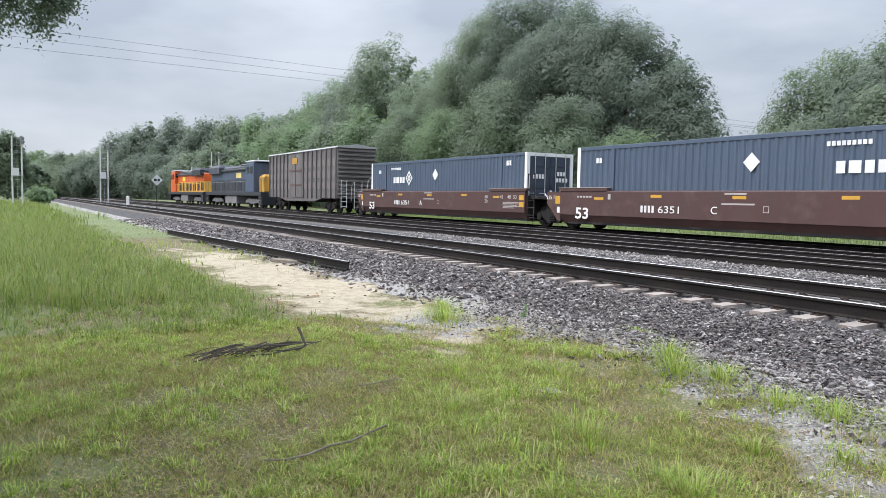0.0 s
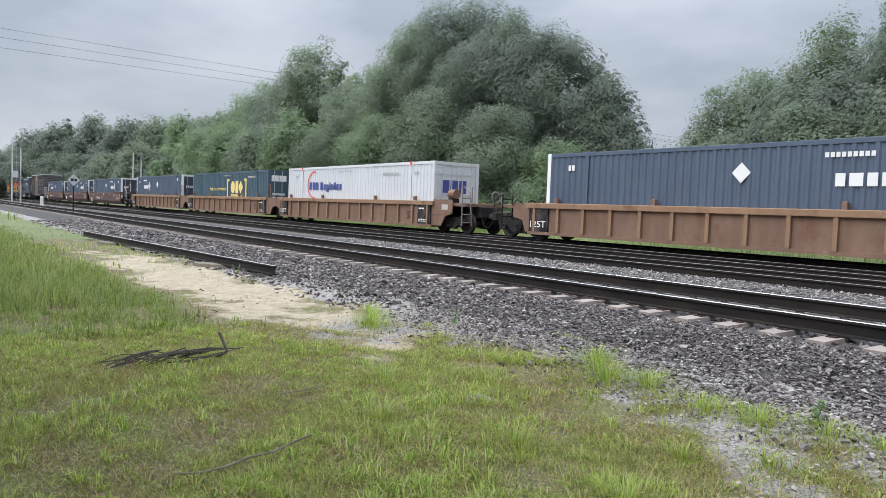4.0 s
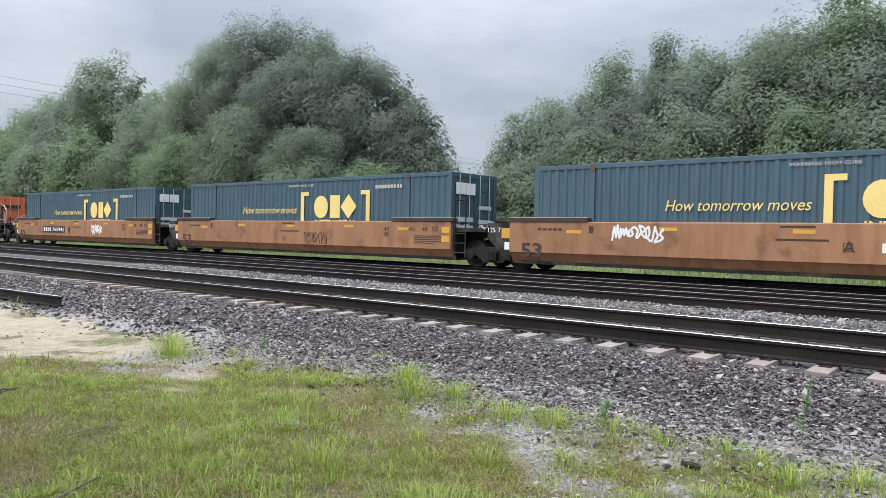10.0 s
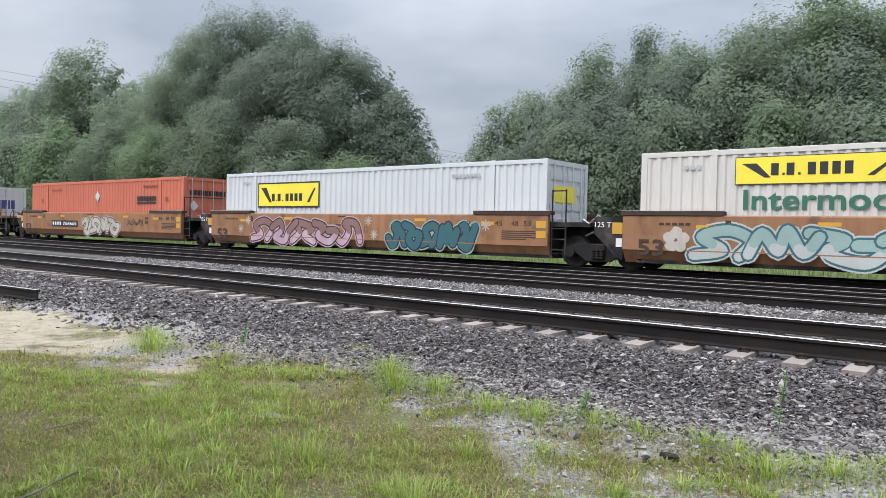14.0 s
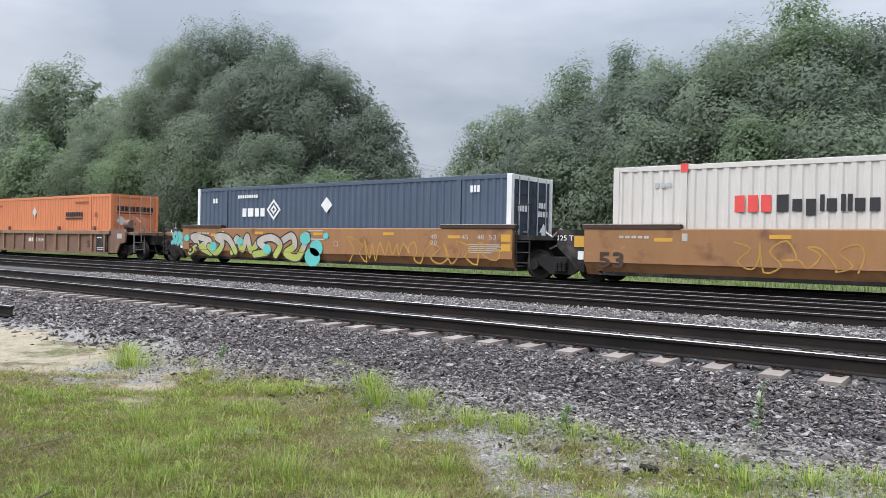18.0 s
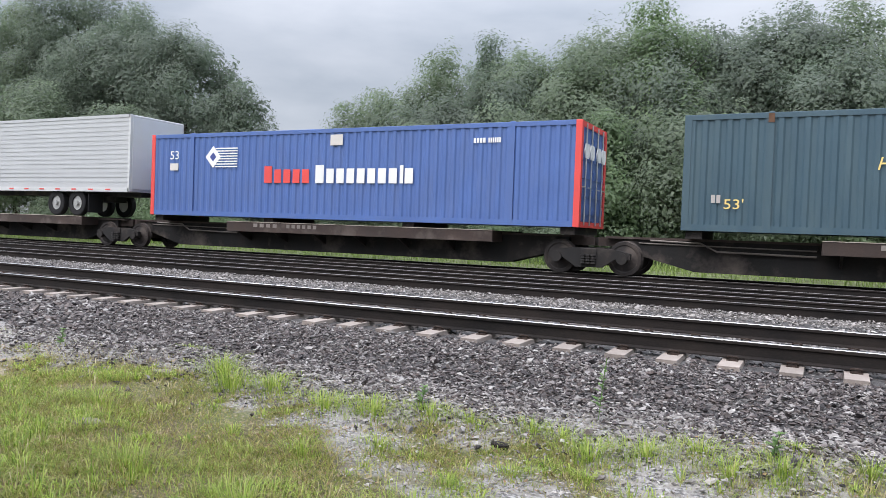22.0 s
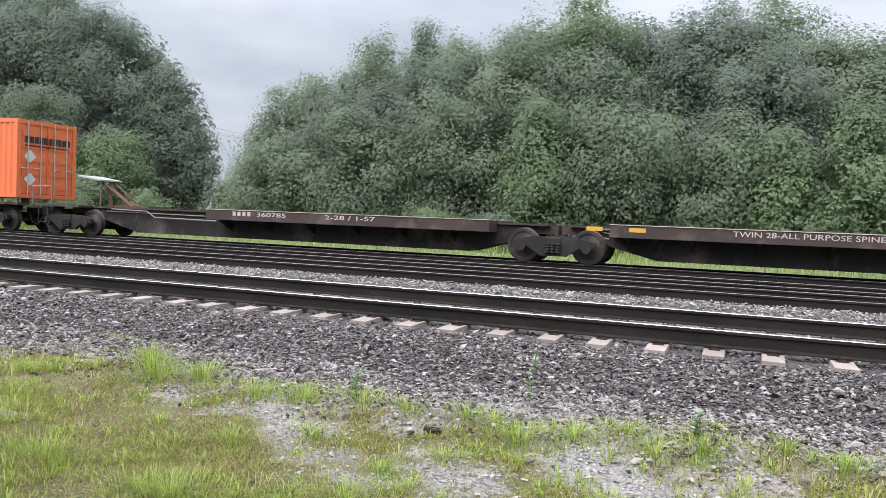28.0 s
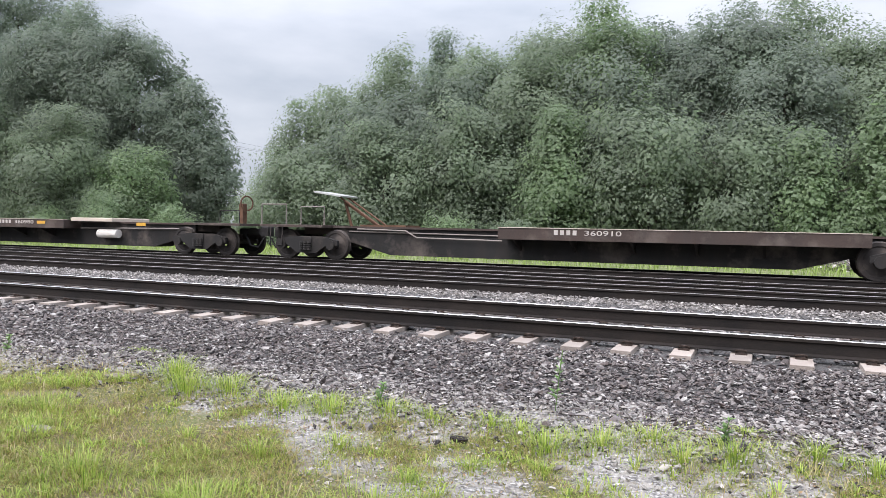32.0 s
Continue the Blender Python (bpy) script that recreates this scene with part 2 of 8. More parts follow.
M["grass_short"] = island("grass_short", [(0.105, 0.138, 0.0238), (0.219, 0.263, 0.0425), (0.373, 0.32, 0.102), (0.169, 0.214, 0.034), (0.319, 0.338, 0.0723), (0.21, 0.138, 0.051), (0.483, 0.41, 0.196), (0.0912, 0.112, 0.0221)], 0.7, trans=0.4)
M["grass_tall"] = island("grass_tall", [(0.08, 0.132, 0.0214), (0.141, 0.213, 0.032), (0.207, 0.284, 0.0499), (0.282, 0.321, 0.0855), (0.103, 0.161, 0.025), (0.282, 0.255, 0.0998)], 0.55, trans=0.4)
M["grass_dry"] = island("grass_straw", [(0.44, 0.36, 0.2), (0.36, 0.31, 0.15), (0.54, 0.47, 0.3)], 0.85, trans=0.25)
M["litter"] = island("dead_leaf", [(0.16, 0.09, 0.045), (0.26, 0.16, 0.08), (0.34, 0.25, 0.15), (0.1, 0.06, 0.035)], 0.9)
M["meadow"] = island("meadow_blade", [(0.22, 0.31, 0.075), (0.28, 0.38, 0.1), (0.34, 0.42, 0.15)], 0.75, trans=0.45)
M["weed"] = island("weed_leaf", [(0.09, 0.17, 0.05), (0.14, 0.24, 0.07), (0.19, 0.3, 0.09)], 0.7, trans=0.3)
M["bark"] = surface("bark", (0.045, 0.038, 0.032), (0.1, 0.085, 0.07), 0.95, scale=3, fine=25, stretch=(1, 1, 0.2), bump=0.8)
# greens paled and greyed, so haze over the trees is in their colour
LEAVES = {
    "deep": [(0.122, 0.162, 0.118), (0.142, 0.188, 0.13), (0.16, 0.208, 0.14), (0.132, 0.174, 0.122)],
    "mid": [(0.14, 0.19, 0.115), (0.165, 0.22, 0.13), (0.185, 0.245, 0.14), (0.15, 0.205, 0.12)],
    "light": [(0.142, 0.212, 0.1), (0.168, 0.25, 0.118), (0.2, 0.285, 0.132), (0.155, 0.23, 0.108)],
    "pine": [(0.12, 0.172, 0.115), (0.14, 0.195, 0.125), (0.155, 0.212, 0.132)],
}


def leaf_material(name, colours):
    """Leaves that differ one by one and in patches over the crown; gloss and sheen stand in for haze."""
    m = island(name, colours, 0.5, trans=0.62)
    n, l = m.node_tree.nodes, m.node_tree.links
    co, nz = n.new("ShaderNodeTexCoord"), n.new("ShaderNodeTexNoise")
    nz.inputs["Scale"].default_value, nz.inputs["Detail"].default_value = 0.55, 4.0
    mr, hs = n.new("ShaderNodeMapRange"), n.new("ShaderNodeHueSaturation")
    mr.inputs["From Min"].default_value, mr.inputs["From Max"].default_value = 0.35, 0.65
    mr.inputs["To Min"].default_value, mr.inputs["To Max"].default_value = 0.8, 1.22
    l.new(co.outputs["Object"], nz.inputs["Vector"])
    l.new(nz.outputs["Fac"], mr.inputs["Value"])
    l.new(mr.outputs["Result"], hs.inputs["Value"])
    ramp = n["Color Ramp"]
    for link in list(ramp.outputs["Color"].links):
        l.new(hs.outputs["Color"], link.to_socket)
    l.new(ramp.outputs["Color"], hs.inputs["Color"])
    b = n["Principled BSDF"]
    b.inputs["Specular IOR Level"].default_value, b.inputs["Sheen Weight"].default_value, b.inputs["Sheen Roughness"].default_value = 0.6, 0.3, 0.6
    return m


for key, cols in LEAVES.items():
    M["leaf_" + key] = leaf_material("leaf_" + key, cols)


def paint(key, c, rough=0.55, vary=0.82, dirt=None, scale=0.8, fine=30, bump=0.04, spread=0.0, metal=0.0, blotch=None):
    M[key] = surface(key, c, tuple(v * vary for v in c), rough, metal, scale=scale, fine=fine, bump=bump, dirt=dirt, spread=spread, blotch=blotch)


GRIME = ((0.06, 0.045, 0.035), 0.45)
RUSTY = (((0.13, 0.06, 0.03), 0.56, 0.68, 1.1), ((0.42, 0.27, 0.16), 0.62, 0.72, 0.7))
# pale blotches: dust, plus lens haze painted onto black underframes and wheels
DUST_HAZE = (((0.14, 0.115, 0.1), 0.52, 0.72, 0.9),)
paint("maroon", (0.085, 0.038, 0.034), 0.6, 0.7, GRIME, blotch=(((0.13, 0.075, 0.065), 0.54, 0.7, 0.8),))
paint("mark_dim", (0.3, 0.09, 0.05), 0.8, 0.7)
paint("tan", (0.345, 0.17, 0.08), 0.65, 0.7, ((0.2, 0.085, 0.035), 0.75), scale=0.5, blotch=RUSTY)
paint("patch_yellow", (0.5, 0.28, 0.045), 0.7, 0.75, ((0.26, 0.13, 0.05), 0.6))
paint("ochre", (0.34, 0.17, 0.068), 0.65, 0.75, ((0.26, 0.12, 0.045), 0.6), scale=0.5, blotch=RUSTY)
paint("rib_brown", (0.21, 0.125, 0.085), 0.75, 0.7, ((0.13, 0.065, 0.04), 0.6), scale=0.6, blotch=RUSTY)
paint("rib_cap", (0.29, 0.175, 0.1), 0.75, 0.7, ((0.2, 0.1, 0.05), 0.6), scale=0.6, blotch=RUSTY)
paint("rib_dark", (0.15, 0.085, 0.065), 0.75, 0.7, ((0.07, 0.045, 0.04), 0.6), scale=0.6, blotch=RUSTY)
paint("mark_faded", (0.24, 0.21, 0.19), 0.8, 0.6)
paint("spine_band", (0.055, 0.035, 0.028), 0.75, 0.5, ((0.034, 0.025, 0.022), 0.7), scale=0.7, blotch=DUST_HAZE)
paint("under", (0.026, 0.025, 0.025), 0.8, 0.6, ((0.04, 0.032, 0.027), 0.35), blotch=DUST_HAZE)
paint("black", (0.015, 0.015, 0.017), 0.6, 0.7, ((0.06, 0.05, 0.045), 0.3), blotch=DUST_HAZE)
paint("wheel", (0.034, 0.03, 0.029), 0.7, 0.7, ((0.05, 0.035, 0.028), 0.4), blotch=DUST_HAZE)
paint("tread", (0.4, 0.4, 0.41), 0.3, 0.8, metal=1.0)
paint("deck_edge", (0.56, 0.48, 0.4), 0.7, 0.7)
paint("galv", (0.5, 0.5, 0.49), 0.5, 0.8, metal=0.6)
paint("navy", (0.068, 0.095, 0.142), 0.5, 0.85, ((0.1, 0.12, 0.16), 0.35))
paint("navy_dark", (0.045, 0.06, 0.09), 0.5, 0.8, ((0.06, 0.07, 0.085), 0.35))
paint("cyanblue", (0.035, 0.16, 0.42), 0.45, 0.85, ((0.05, 0.12, 0.28), 0.3))
paint("pacblue", (0.075, 0.14, 0.36), 0.5, 0.85, ((0.1, 0.14, 0.28), 0.4))
paint("teal", (0.045, 0.088, 0.118), 0.5, 0.85, ((0.08, 0.12, 0.13), 0.4))
paint("orange", (0.7, 0.165, 0.055), 0.5, 0.9, ((0.6, 0.17, 0.07), 0.3))
paint("orange_pale", (0.64, 0.215, 0.09), 0.5, 0.88, ((0.55, 0.24, 0.11), 0.35))
paint("orange_red", (0.66, 0.11, 0.05), 0.5, 0.9, ((0.5, 0.1, 0.06), 0.3))
paint("orange_dull", (0.56, 0.15, 0.09), 0.55, 0.85, ((0.5, 0.16, 0.1), 0.4))
paint("white", (0.58, 0.595, 0.61), 0.5, 0.93, ((0.55, 0.54, 0.52), 0.3))
paint("white_warm", (0.6, 0.57, 0.53), 0.55, 0.9, ((0.5, 0.45, 0.4), 0.4))
paint("alu", (0.46, 0.47, 0.48), 0.4, 0.9, ((0.5, 0.5, 0.5), 0.3))
paint("mark_white", (0.78, 0.78, 0.76), 0.7, 0.85)
paint("mark_dull", (0.5, 0.46, 0.43), 0.8, 0.7)
paint("mark_black", (0.025, 0.025, 0.028), 0.7, 0.7)
paint("mark_yellow", (0.75, 0.52, 0.08), 0.6, 0.85)
paint("mark_gold", (0.78, 0.6, 0.2), 0.6, 0.85)
paint("mark_amber", (0.6, 0.33, 0.04), 0.5, 0.85)
paint("mark_red", (0.7, 0.07, 0.06), 0.6, 0.85)
paint("mark_brown", (0.055, 0.032, 0.024), 0.8, 0.7)
paint("mark_blue", (0.05, 0.07, 0.25), 0.6, 0.85)
paint("mark_grey", (0.42, 0.43, 0.44), 0.6, 0.85)
paint("mark_lemon", (0.85, 0.7, 0.05), 0.6, 0.9)
paint("mark_green", (0.03, 0.14, 0.09), 0.6, 0.85)
paint("mark_pink", (0.75, 0.25, 0.4), 0.6, 0.85)
paint("spray_pink", (0.62, 0.4, 0.55), 0.6, 0.8)
paint("spray_silver", (0.5, 0.52, 0.5), 0.45, 0.75)
paint("spray_mint", (0.3, 0.42, 0.39), 0.6, 0.75)
paint("spray_lime", (0.4, 0.46, 0.1), 0.6, 0.8)
paint("spray_teal", (0.035, 0.12, 0.14), 0.6, 0.8)
paint("spray_turq", (0.12, 0.5, 0.46), 0.6, 0.85)
paint("spray_wine", (0.26, 0.14, 0.13), 0.65, 0.7)
paint("spray_cream", (0.52, 0.48, 0.42), 0.6, 0.75, ((0.3, 0.2, 0.14), 0.5))
paint("spray_sage", (0.24, 0.36, 0.24), 0.6, 0.75, ((0.3, 0.32, 0.32), 0.6))
paint("spray_rose", (0.5, 0.33, 0.4), 0.6, 0.75, ((0.55, 0.5, 0.52), 0.6))
paint("spray_smoke", (0.16, 0.15, 0.16), 0.65, 0.7)
paint("loco_orange", (0.75, 0.13, 0.02), 0.45, 0.85, GRIME)
paint("loco_yellow", (0.85, 0.45, 0.05), 0.45, 0.85, GRIME)
paint("loco_black", (0.03, 0.033, 0.04), 0.5, 0.8)
paint("loco_blue", (0.07, 0.1, 0.16), 0.5, 0.85, GRIME)
paint("loco_dusk", (0.05, 0.062, 0.085), 0.55, 0.8, GRIME, blotch=DUST_HAZE)
paint("loco_grey", (0.22, 0.22, 0.22), 0.6, 0.8, GRIME)
paint("boxcar", (0.16, 0.148, 0.145), 0.75, 0.65, ((0.1, 0.078, 0.07), 0.6))
paint("boxcar_pale", (0.2, 0.18, 0.175), 0.75, 0.7, ((0.12, 0.085, 0.07), 0.7))
paint("sign_grey", (0.55, 0.56, 0.56), 0.5, 0.9)
paint("rubber", (0.02, 0.02, 0.021), 0.85, 0.8)
paint("wood_grey", (0.22, 0.19, 0.15), 0.9, 0.6, scale=6)
for key in ("under", "wheel", "black", "rubber"):
    M[key].node_tree.nodes["Principled BSDF"].inputs["Specular IOR Level"].default_value = 0.2
gm, gn, gl, gb = nodes_of("window_glass")
gb.inputs["Base Color"].default_value, gb.inputs["Roughness"].default_value = (0.02, 0.025, 0.03, 1), 0.08
M["glass"] = gm


# ---- mesh helpers ----
class Mesh:
    """Collects verts and faces for one part."""

    def __init__(self):
        self.v, self.f = [], []

    def add(self, verts, faces):
        k = len(self.v)
        self.v += [tuple(p) for p in verts]
        self.f += [tuple(i + k for i in f) for f in faces]
        return self

    def box(self, x0, x1, y0, y1, z0, z1, c=0.0):
        """A box; c cuts its corners in plan and top."""
        if c <= 0:
            v = [(x, y, z) for z in (z0, z1) for y in (y0, y1) for x in (x0, x1)]
            return self.add(v, [(0, 2, 3, 1), (4, 5, 7, 6), (0, 1, 5, 4), (2, 6, 7, 3), (0, 4, 6, 2), (1, 3, 7, 5)])
        v = []
        for z, k in ((z0, 0), (z1 - c, 0), (z1, 1)):
            i = c * k
            v += [(x0 + i, y0 + i + (0 if k else 0), z), (x1 - i, y0 + i, z), (x1 - i, y1 - i, z), (x0 + i, y1 - i, z)]
        f = [(3, 2, 1, 0), (8, 9, 10, 11)]
        for r in (0, 4):
            f += [(r + j, r + (j + 1) % 4, r + 4 + (j + 1) % 4, r + 4 + j) for j in range(4)]
        return self.add(v, f)

    def prism(self, outline, a, b, axis="y"):
        """An outline of two-number points pushed from a to b along an axis."""
        n = len(outline)
        put = {"y": lambda p, t: (p[0], t, p[1]), "x": lambda p, t: (t, p[0], p[1]), "z": lambda p, t: (p[0], p[1], t)}[axis]
        v = [put(p, a) for p in outline] + [put(p, b) for p in outline]
        f = [tuple(range(n)), tuple(range(2 * n - 1, n - 1, -1))]
        f += [(i, i + n, (i + 1) % n + n, (i + 1) % n) for i in range(n)]
        return self.add(v, f)

    def rod(self, p, q, r, n=6, r2=None):
        p, q = Vector(p), Vector(q)
        d = (q - p).normalized()
        u = d.orthogonal().normalized()
        w = d.cross(u)
        r2 = r if r2 is None else r2
        v = []
        for c, rad in ((p, r), (q, r2)):
            v += [c + rad * (math.cos(2 * math.pi * k / n) * u + math.sin(2 * math.pi * k / n) * w) for k in range(n)]
        f = [(k, (k + 1) % n, n + (k + 1) % n, n + k) for k in range(n)] + [tuple(range(n - 1, -1, -1)), tuple(range(n, 2 * n))]
        return self.add(v, f)

    def path(self, pts, r, n=5):
        """One bent round bar through the points."""
        pts = [Vector(p) for p in pts]
        v, u = [], None
        for i, p in enumerate(pts):
            d = (pts[min(i + 1, len(pts) - 1)] - pts[max(i - 1, 0)]).normalized()
            u = d.orthogonal().normalized() if u is None else (u - d * u.dot(d)).normalized()
            w = d.cross(u)
            v += [p + r * (math.cos(2 * math.pi * k / n) * u + math.sin(2 * math.pi * k / n) * w) for k in range(n)]
        f = [(i * n + k, i * n + (k + 1) % n, (i + 1) * n + (k + 1) % n, (i + 1) * n + k) for i in range(len(pts) - 1) for k in range(n)]
        return self.add(v, f + [tuple(range(n - 1, -1, -1)), tuple(range(len(v) - n, len(v)))])

    def mesh(self, name):
        me = bpy.data.meshes.new(name)
        me.from_pydata(self.v, [], self.f)
        bm = bmesh.new()
        bm.from_mesh(me)
        bmesh.ops.recalc_face_normals(bm, faces=bm.faces)
        bm.to_mesh(me)
        bm.free()
        return me


CACHE = {}


def part(name, data, material, parent=None, label="", at=(0, 0, 0), smooth=False, turn=None):
    """Links a Mesh, or a mesh made before, as one object under a thing or part."""
    me = data.mesh(name) if isinstance(data, Mesh) else data
    if not me.materials:
        me.materials.append(None)
    if smooth:
        me.shade_smooth()
    ob = new(name, me)
    ob.material_slots[0].link = "OBJECT"
    ob.material_slots[0].material = M[material] if isinstance(material, str) else material
    ob.parent = parent
    ob.location = at
    if turn:
        ob.rotation_euler = turn
    if label:
        ob["label"] = label
    return ob


def cached(key, build):
    if key not in CACHE:
        m = Mesh()
        build(m)
        CACHE[key] = m.mesh(str(key[0] if isinstance(key, tuple) else key))
    return CACHE[key]


def raw_mesh(name, verts, faces, material):
    """A big mesh straight from arrays; faces all of one size."""
    me = bpy.data.meshes.new(name)
    verts, faces = np.asarray(verts, np.float32), np.asarray(faces, np.int32)
    k = faces.shape[1]
    me.vertices.add(len(verts))
    me.vertices.foreach_set("co", verts.ravel())
    me.loops.add(faces.size)
    me.loops.foreach_set("vertex_index", faces.ravel())
    me.polygons.add(len(faces))
    me.polygons.foreach_set("loop_start", np.arange(0, faces.size, k, dtype=np.int32))
    me.update(calc_edges=True)
    me.materials.append(M[material])
    return me


# ---- the line: four tracks side by side, running along x ----
RAIL1, RAIL4 = 0.503, 0.586
T1Y, T2Y, T4Y = 9.55, 14.8, 20.76
GAUGE = 1.51


def smooth01(v, a, b):
    t = np.clip((v - a) / (b - a), 0, 1)
    return t * t * (3 - 2 * t)


def wob(x, y, s, k=0.0):
    return (np.sin(x * s + 1.3 * k) * np.cos(y * s * 1.31 + k) + 0.6 * np.sin(x * s * 2.3 + y * s * 1.7 + 2.1 * k) + 0.4 * np.cos(y * s * 3.7 - x * s * 2.9 + k)) / 2


def sand_mask(x, y):
    u, v = x + 14.6, y - (4.5 + 0.02 * (x + 14.6))
    d = (u / 10.8) ** 2 + (v / 1.5) ** 2
    return np.clip(1.0 - d + 0.5 * wob(x, y, 1.6, 2.0) + 0.3 * wob(x, y, 5.1, 4.0), 0, 1) * np.clip(1 - d * 0.25, 0, 1)


def green_line(x, y):
    """Where the closed grass gives way to gravel with tufts."""
    return np.interp(x, [-30, -10, -8, -6.6, -5.6, -4.2, -3.1, -2.5, -1.5, 0, 3], [3.0, 3.1, 3.4, 5.2, 5.3, 4.1, 3.95, 3.7, 3.4, 3.7, 4.2]) + 0.45 * wob(x, y, 1.9, 2.0)


def patchy(x, y):
    """Islands of low grass on the gravel."""
    n = 0.5 + 0.75 * wob(x, y, 2.3, 7.0) + 0.45 * wob(x, y, 5.3, 3.0)
    return np.clip(n, 0, 1) * (1 - smooth01(y + 0.25 * wob(x, y, 1.3, 8.0), 5.2, 5.75))


def gravel_mask(x, y):
    g = smooth01(y - green_line(x, y), -0.15, 0.9) * (1 - 0.8 * patchy(x, y)) * smooth01(x, -11.5, -7.5)
    edge = smooth01(y + 0.4 * wob(x, y, 1.3, 8.0), 5.2, 5.8)
    return np.clip(np.maximum(g * 0.95, edge), 0, 1) * smooth01(-y, -30, -8)


def ground_z(x, y):
    z = 0.03 * wob(x, y, 0.9) + 0.012 * wob(x, y, 4.0, 1.0)
    z = z + 0.13 * smooth01(y, 4.4, 6.3) - 0.35 * smooth01(y, 6.3, 7.6) * (1 - smooth01(y, 22.5, 24.5))
    z = z + 0.42 * smooth01(y, 22.3, 25) + 0.07 * smooth01(-x, 6, 16) * (1 - smooth01(y, 4, 6))
    return z


xs = np.concatenate([np.linspace(-900, -120, 14), np.linspace(-110, -32, 28), np.arange(-30, 10, 0.2), np.linspace(11, 60, 14), np.linspace(80, 700, 10)])
ys = np.concatenate([np.linspace(-600, -40, 10), np.linspace(-34, -2, 18), np.arange(-1, 7.2, 0.2), np.linspace(8, 40, 26), np.linspace(46, 120, 10), np.linspace(160, 900, 10)])
gx, gy = np.meshgrid(xs, ys, indexing="ij")
gzz = ground_z(gx, gy)
idx = np.arange(gx.size).reshape(gx.shape)
quads = np.stack([idx[:-1, :-1], idx[1:, :-1], idx[1:, 1:], idx[:-1, 1:]], -1).reshape(-1, 4)
gme = raw_mesh("ground", np.stack([gx, gy, gzz], -1).reshape(-1, 3), quads, "ground")
for key, val in (("sand", sand_mask(gx, gy)), ("gravel", gravel_mask(gx, gy)), ("meadow", np.maximum.reduce([smooth01(gy, 22, 24), smooth01(-gx, 24, 34), 0.85 * smooth01(-gy, -1.2, 0.6), 0.6 * smooth01(gx, 0.5, 4.0)]))):
    at = gme.attributes.new(key, "FLOAT", "POINT")
    at.data.foreach_set("value", val.ravel().astype(np.float32))
gme.shade_smooth()
ground = tagged(new("ground", gme), "rough grassy ground with sandy and gravelly patches", "ground", kind="structure")


def ballast_bed(name, profile, material, label):
    m = Mesh()
    cuts = [-500, -200, -100, -60, -40, -30, -20, -10, 0, 10, 30, 150]
    n = len(profile)
    v = [(x, y, z) for x in cuts for y, z in profile]
    f = [(i * n + j, (i + 1) * n + j, (i + 1) * n + j + 1, i * n + j + 1) for i in range(len(cuts) - 1) for j in range(n - 1)]
    m.add(v, f)
    return tagged(part(name, m, material), label, "ballast", kind="structure")


ballast_bed("ballast_near", [(5.7, 0.02), (6.3, 0.10), (7.7, 0.225), (8.2, 0.235), (8.6, 0.25), (11.1, 0.27), (11.9, 0.27), (12.6, 0.3), (13.1, 0.345)], "ballast", "bed of grey crushed-stone ballast under the track")
ballast_bed("ballast_far", [(13.1, 0.345), (13.95, 0.35), (14.3, 0.3), (18.4, 0.31), (22.3, 0.33), (23.4, 0.26), (24.6, 0.1)], "ballast_dark", "bed of ballast under the far tracks, darkened for oil and train shadow")

HEAD = [(-0.036, 0), (0.036, 0), (0.036, -0.032), (0.009, -0.048), (0.009, -0.155), (0.075, -0.172), (0.075, -0.186), (-0.075, -0.186), (-0.075, -0.172), (-0.009, -0.155), (-0.009, -0.048), (-0.036, -0.032)]


def rail(parent, x0, y0, x1, y1, z, top="rail_dull"):
    """One rail, with its polished running band a little proud."""
    m, t = Mesh(), Mesh()
    n = len(HEAD)
    v = [(x, y + p[0], z + p[1]) for x, y in ((x0, y0), (x1, y1)) for p in HEAD]
    m.add(v, [(i, i + n, (i + 1) % n + n, (i + 1) % n) for i in range(n)] + [tuple(range(n)), tuple(range(2 * n - 1, n - 1, -1))])
    r = part("rail", m, "rail", parent)
    c = [(0.026, -0.006), (0.02, 0.003), (0.01, 0.006), (-0.01, 0.006), (-0.02, 0.003), (-0.026, -0.006)]
    k = len(c)
    v = [(x, y + p[0], z + p[1]) for x, y in ((x0, y0), (x1, y1)) for p in c]
    t.add(v, [(i, i + k, (i + 1) % k + k, (i + 1) % k) for i in range(k)] + [tuple(range(k)), tuple(range(2 * k - 1, k - 1, -1))])
    part("running_band", t, top, r, "polished steel running band")
    return r


def track(name, label):
    e = new(name)
    return tagged(e, label, "railway track", kind="structure")


track_1 = track("track_1", "near railway track with brown rails on concrete ties")
rail(track_1, -500, T1Y - GAUGE / 2, 150, T1Y - GAUGE / 2, RAIL1, "rail_top")
rail(track_1, -500, T1Y + GAUGE / 2, 150, T1Y + GAUGE / 2, RAIL1 + 0.044, "rail_top")
track_2 = track("track_2", "second railway track with worn rails on dark ties")
for s in (-1, 1):
    rail(track_2, -500, T2Y + s * GAUGE / 2, 150, T2Y + s * GAUGE / 2, 0.53)
track_3 = track("track_3", "crossover track slanting between two main tracks")
for s in (-1, 1):
    rail(track_3, -72, 21.35 + (s - 1) * GAUGE / 2, 52, 15.55 + (s - 1) * GAUGE / 2 + 0.05, 0.55)
track_4 = track("track_4", "far railway track that carries the freight train")
for s in (-1, 1):
    rail(track_4, -500, T4Y + s * GAUGE / 2, 150, T4Y + s * GAUGE / 2, RAIL4)

rng = np.random.default_rng(7)
tie_me = cached("tie", lambda m: m.prism([(-0.13, -0.2), (0.13, -0.2), (0.11, 0.0), (-0.11, 0.0)], -1.29, 1.29))


